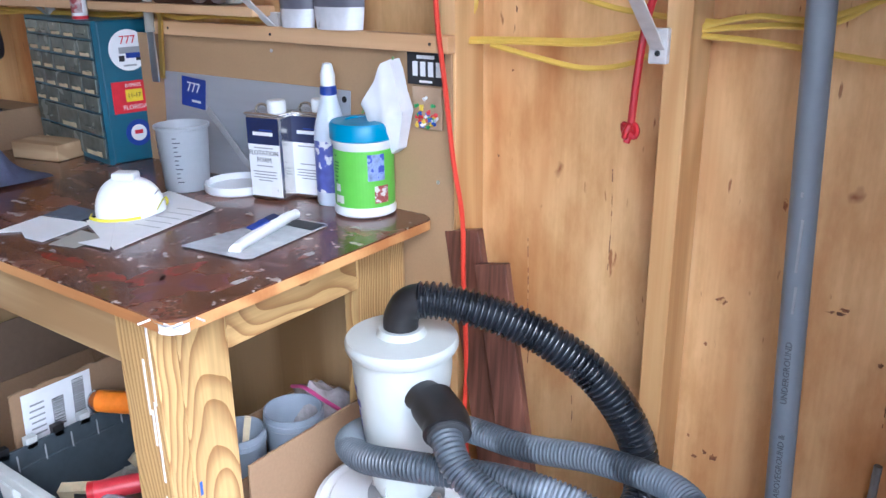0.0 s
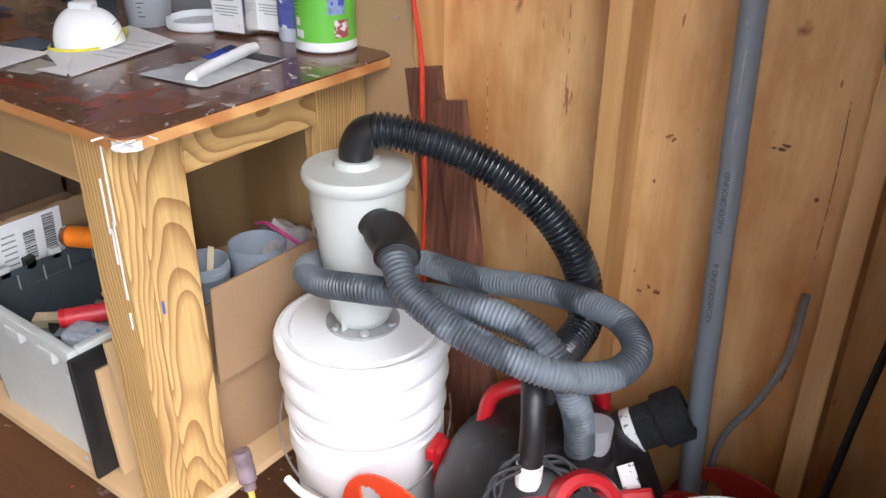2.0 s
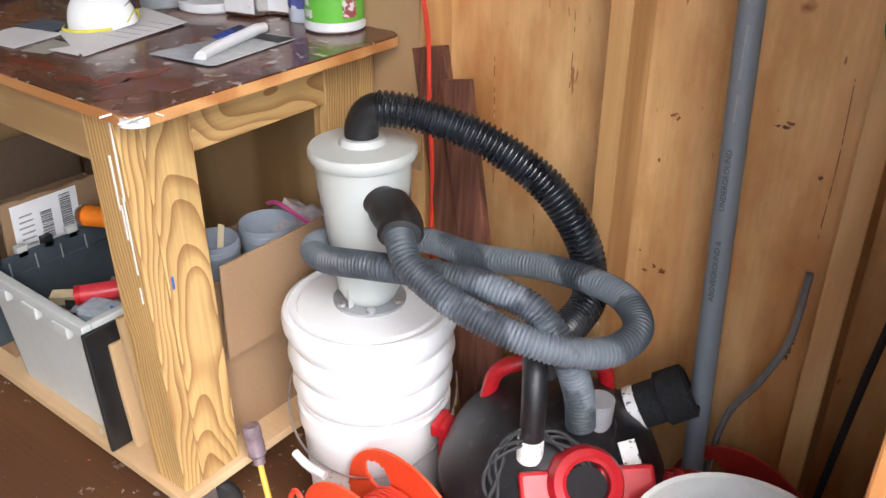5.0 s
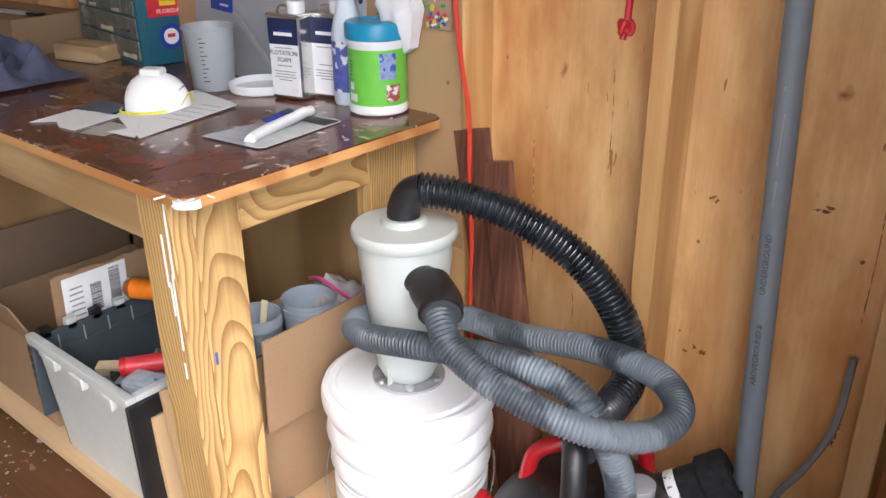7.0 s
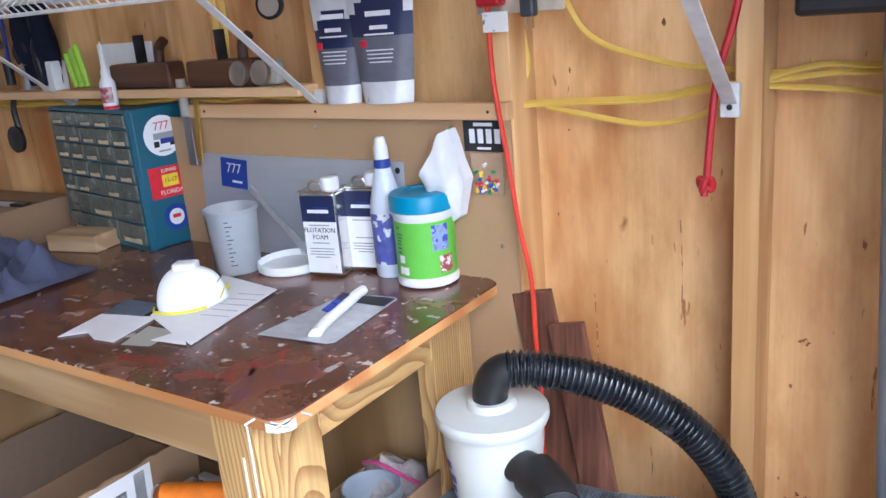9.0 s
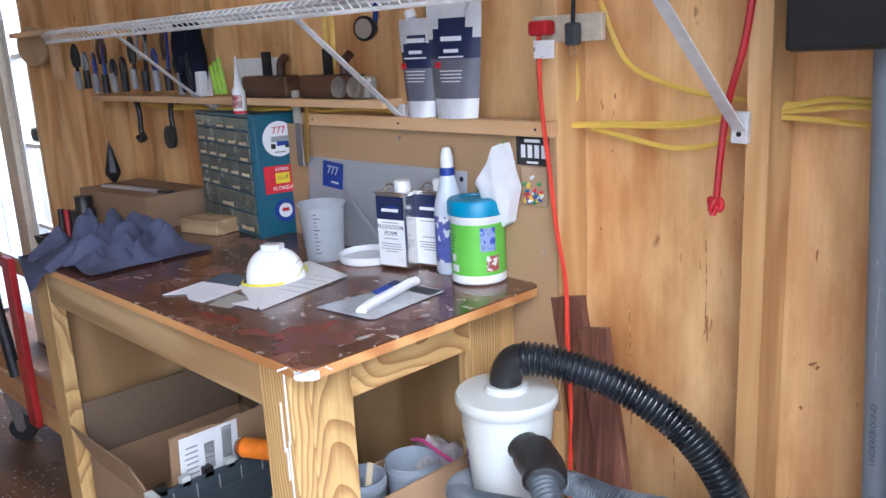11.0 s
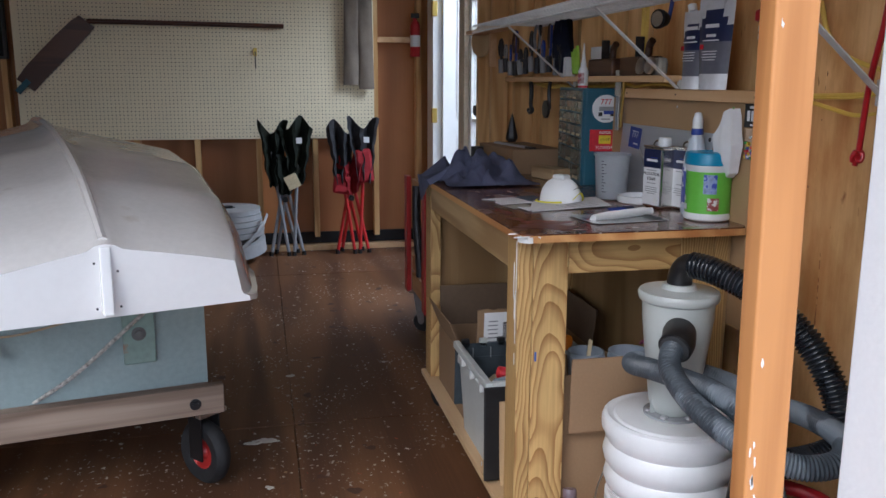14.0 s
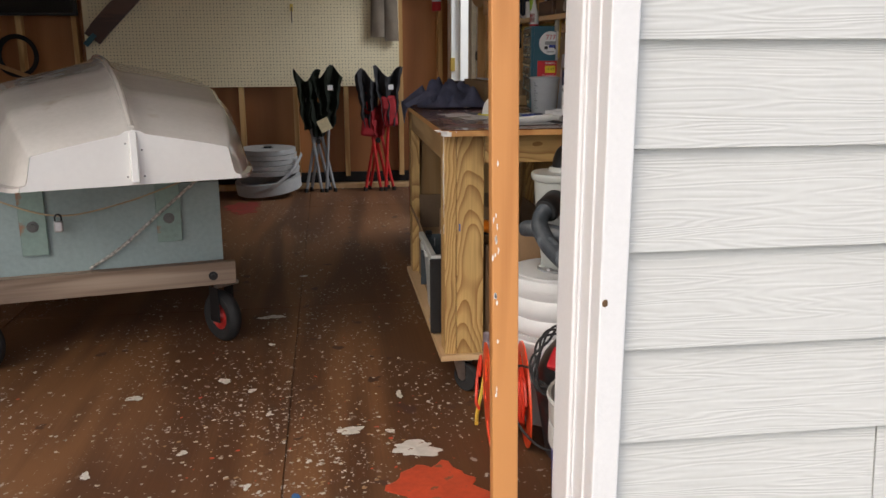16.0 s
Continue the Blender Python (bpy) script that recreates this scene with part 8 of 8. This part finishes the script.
# folded camp chairs leaning on the back wall
def camp_chair(y, tube_m, cloth_m, cloth2_m, label, lean):
    c = thing("camp_chair", label, "camp chair", (-5.18, y, 0), 0, "folded camp chairs")
    for k, (a, b) in enumerate((((0.03, -0.11, 0.0), (-0.03, 0.06, 0.86)), ((0.03, 0.12, 0.0), (-0.03, -0.06, 0.86)), ((-0.05, -0.07, 0.0), (-0.03, 0.04, 0.60)), ((-0.05, 0.08, 0.0), (-0.03, -0.05, 0.60)), ((0.05, 0.015, 0.0), (-0.01, -0.09, 0.78)), ((0.05, 0.05, 0.0), (-0.01, 0.10, 0.78)))):
        part("leg", tube([a, b], 0.012, 8), tube_m, c, "", True)
        part("foot", lathe([(0, 0), (0.017, 0), (0.015, 0.03), (0, 0.03)], 10, pose(*a)), M_BLACK, c, "", True)
    for k, (yc, w, z0, z1, mm) in enumerate(((-0.07, 0.20, 0.50, 0.92, cloth_m), (0.085, 0.22, 0.52, 0.94, cloth_m), (0.0, 0.26, 0.44, 0.68, cloth2_m))):
        bm = bmesh.new()
        g2 = []
        for i in range(13):
            v = i / 12
            g2.append([bm.verts.new((0.03 + 0.03 * math.sin(13.0 * u + 2 * k) + 0.03 * noise.noise(Vector((u * 4, v * 4, y * 3 + k))), yc + (u - 0.5) * w * (0.38 + 0.68 * v) + 0.02 * noise.noise(Vector((v * 5, k, y))), z0 + (z1 - z0) * v + 0.05 * v * math.sin(7.0 * u + 1.7 * k + y * 9) + 0.03 * noise.noise(Vector((u * 3, k, y * 5))))) for u in np.linspace(0, 1, 11)])
        for a, b in zip(g2, g2[1:]):
            for j in range(10):
                bm.faces.new((a[j], a[j + 1], b[j + 1], b[j]))
        bmesh.ops.solidify(bm, geom=bm.faces[:], thickness=0.012)
        part("folded_seat", bm, mm, c, "", True)
    part("white_patch", box((0.075, 0.085, 0.80), (0.079, 0.125, 0.84), 0.001), M_PAPER, c, "small white emblem")
    part("cross_joint", lathe([(0, -0.02), (0.02, -0.02), (0.02, 0.02), (0, 0.02)], 12, pose(0.0, 0.0, 0.40, 0, 90, 0)), M_BLACK, c)
    return c


M_OLIVE = mat("olive_nylon", (0.022, 0.03, 0.02), 0.8, vary=0.25, scale=10)
M_CHGREY = mat("charcoal_nylon", (0.07, 0.07, 0.08), 0.8, vary=0.25, scale=10)
M_CHRED = mat("red_nylon", (0.42, 0.02, 0.03), 0.75, vary=0.2, scale=10)
M_GREYTUBE = mat("grey_powder_coat", (0.35, 0.36, 0.38), 0.4, 0.3)
M_REDTUBE = mat("red_powder_coat", (0.58, 0.02, 0.02), 0.4)
ch1 = camp_chair(0.19, M_GREYTUBE, M_OLIVE, M_OLIVE, "folded olive camp chair with grey legs by the wall", 3)
part("paper_tag", box((0.08, -0.03, 0.50), (0.083, 0.06, 0.60), 0.001, pose(0, 0.27, 0.03, 25, 0, 0)), M_TAG, ch1, "hanging card tag")
ch2 = camp_chair(0.66, M_REDTUBE, M_CHGREY, M_CHRED, "folded grey and red camp chair with red legs", 3)
part("red_bag", box((0.02, 0.10, 0.50), (0.05, 0.22, 0.74), 0.02, pose(0, 0, 0, 6, 0, 0)), M_CHRED, ch2, "red nylon seat side")
part("red_bag", box((0.02, -0.20, 0.42), (0.05, -0.08, 0.56), 0.02, pose(0, 0, 0, -8, 0, 0)), M_CHRED, ch2, "red nylon seat side")

# rolls of grey edging on the floor
rollb = thing("edging_roll", "grey rolls of plastic strip stacked on the floor", "roll", (-5.06, -0.20, 0.03))
M_STRIP = mat("grey_strip", (0.46, 0.47, 0.48), 0.5, vary=0.1, scale=6)
part("lower_roll", lathe([(0.215, 0.0), (0.25, 0.0), (0.252, 0.09), (0.215, 0.092), (0.215, 0.0)], 44, pose(0, 0, 0.02, 6, 5, 0), False), M_STRIP, rollb, "", True)
for k in range(5):
    part("strip_coil", lathe([(0.05, 0.0), (0.235 - 0.006 * k, 0.0), (0.238 - 0.006 * k, 0.034), (0.05, 0.035), (0.05, 0.0)], 44, pose(0.004 * k, 0.0, 0.16 + 0.037 * k, 0, 3 - k * 0.5, 0), False), M_STRIP, rollb, "", True)
part("core", lathe([(0.0, 0.34), (0.03, 0.34), (0.03, 0.352), (0, 0.352)], 20), M_BLACK, rollb)
part("loose_strip", tube([(0.24, -0.1, 0.02), (0.30, 0.05, 0.08), (0.22, 0.2, 0.2), (0.1, 0.26, 0.3)], 0.018, 8, 10, 0.2), M_STRIP, rollb, "", True)
# screen and coiled hose on the back wall
tv = thing("flat_screen", "black flat screen on the back wall", "screen")
part("screen_body", box((BX + 0.09, -2.25, 1.36), (BX + 0.14, -1.56, 1.78), 0.006), M_BLACK, tv)
part("screen_glass", box((BX + 0.1405, -2.23, 1.38), (BX + 0.1425, -1.58, 1.76)), mat("screen_glass", (0.01, 0.01, 0.012), 0.1), tv)
coil = thing("coiled_cable", "black cable coil hung on the back wall", "cable coil", (BX + 0.10, -2.02, 1.07))
for k in range(5):
    part("loop", tube([(0.006 * k, (0.12 + 0.008 * k) * math.cos(a), (0.13 + 0.006 * k) * math.sin(a)) for a in np.linspace(0, 2 * math.pi, 25)], 0.006, 6, 2), M_RUBBER, coil, "", True)
lum = thing("loose_lumber", "pale lumber stick leaning across the corner", "lumber", (BX + 0.14, -2.2, 1.02))
part("stick_body", box((-0.012, -0.15, -0.015), (0.012, 0.55, 0.015), 0.002, pose(0, 0, 0, -22, 0, 0)), M_SLAT, lum)
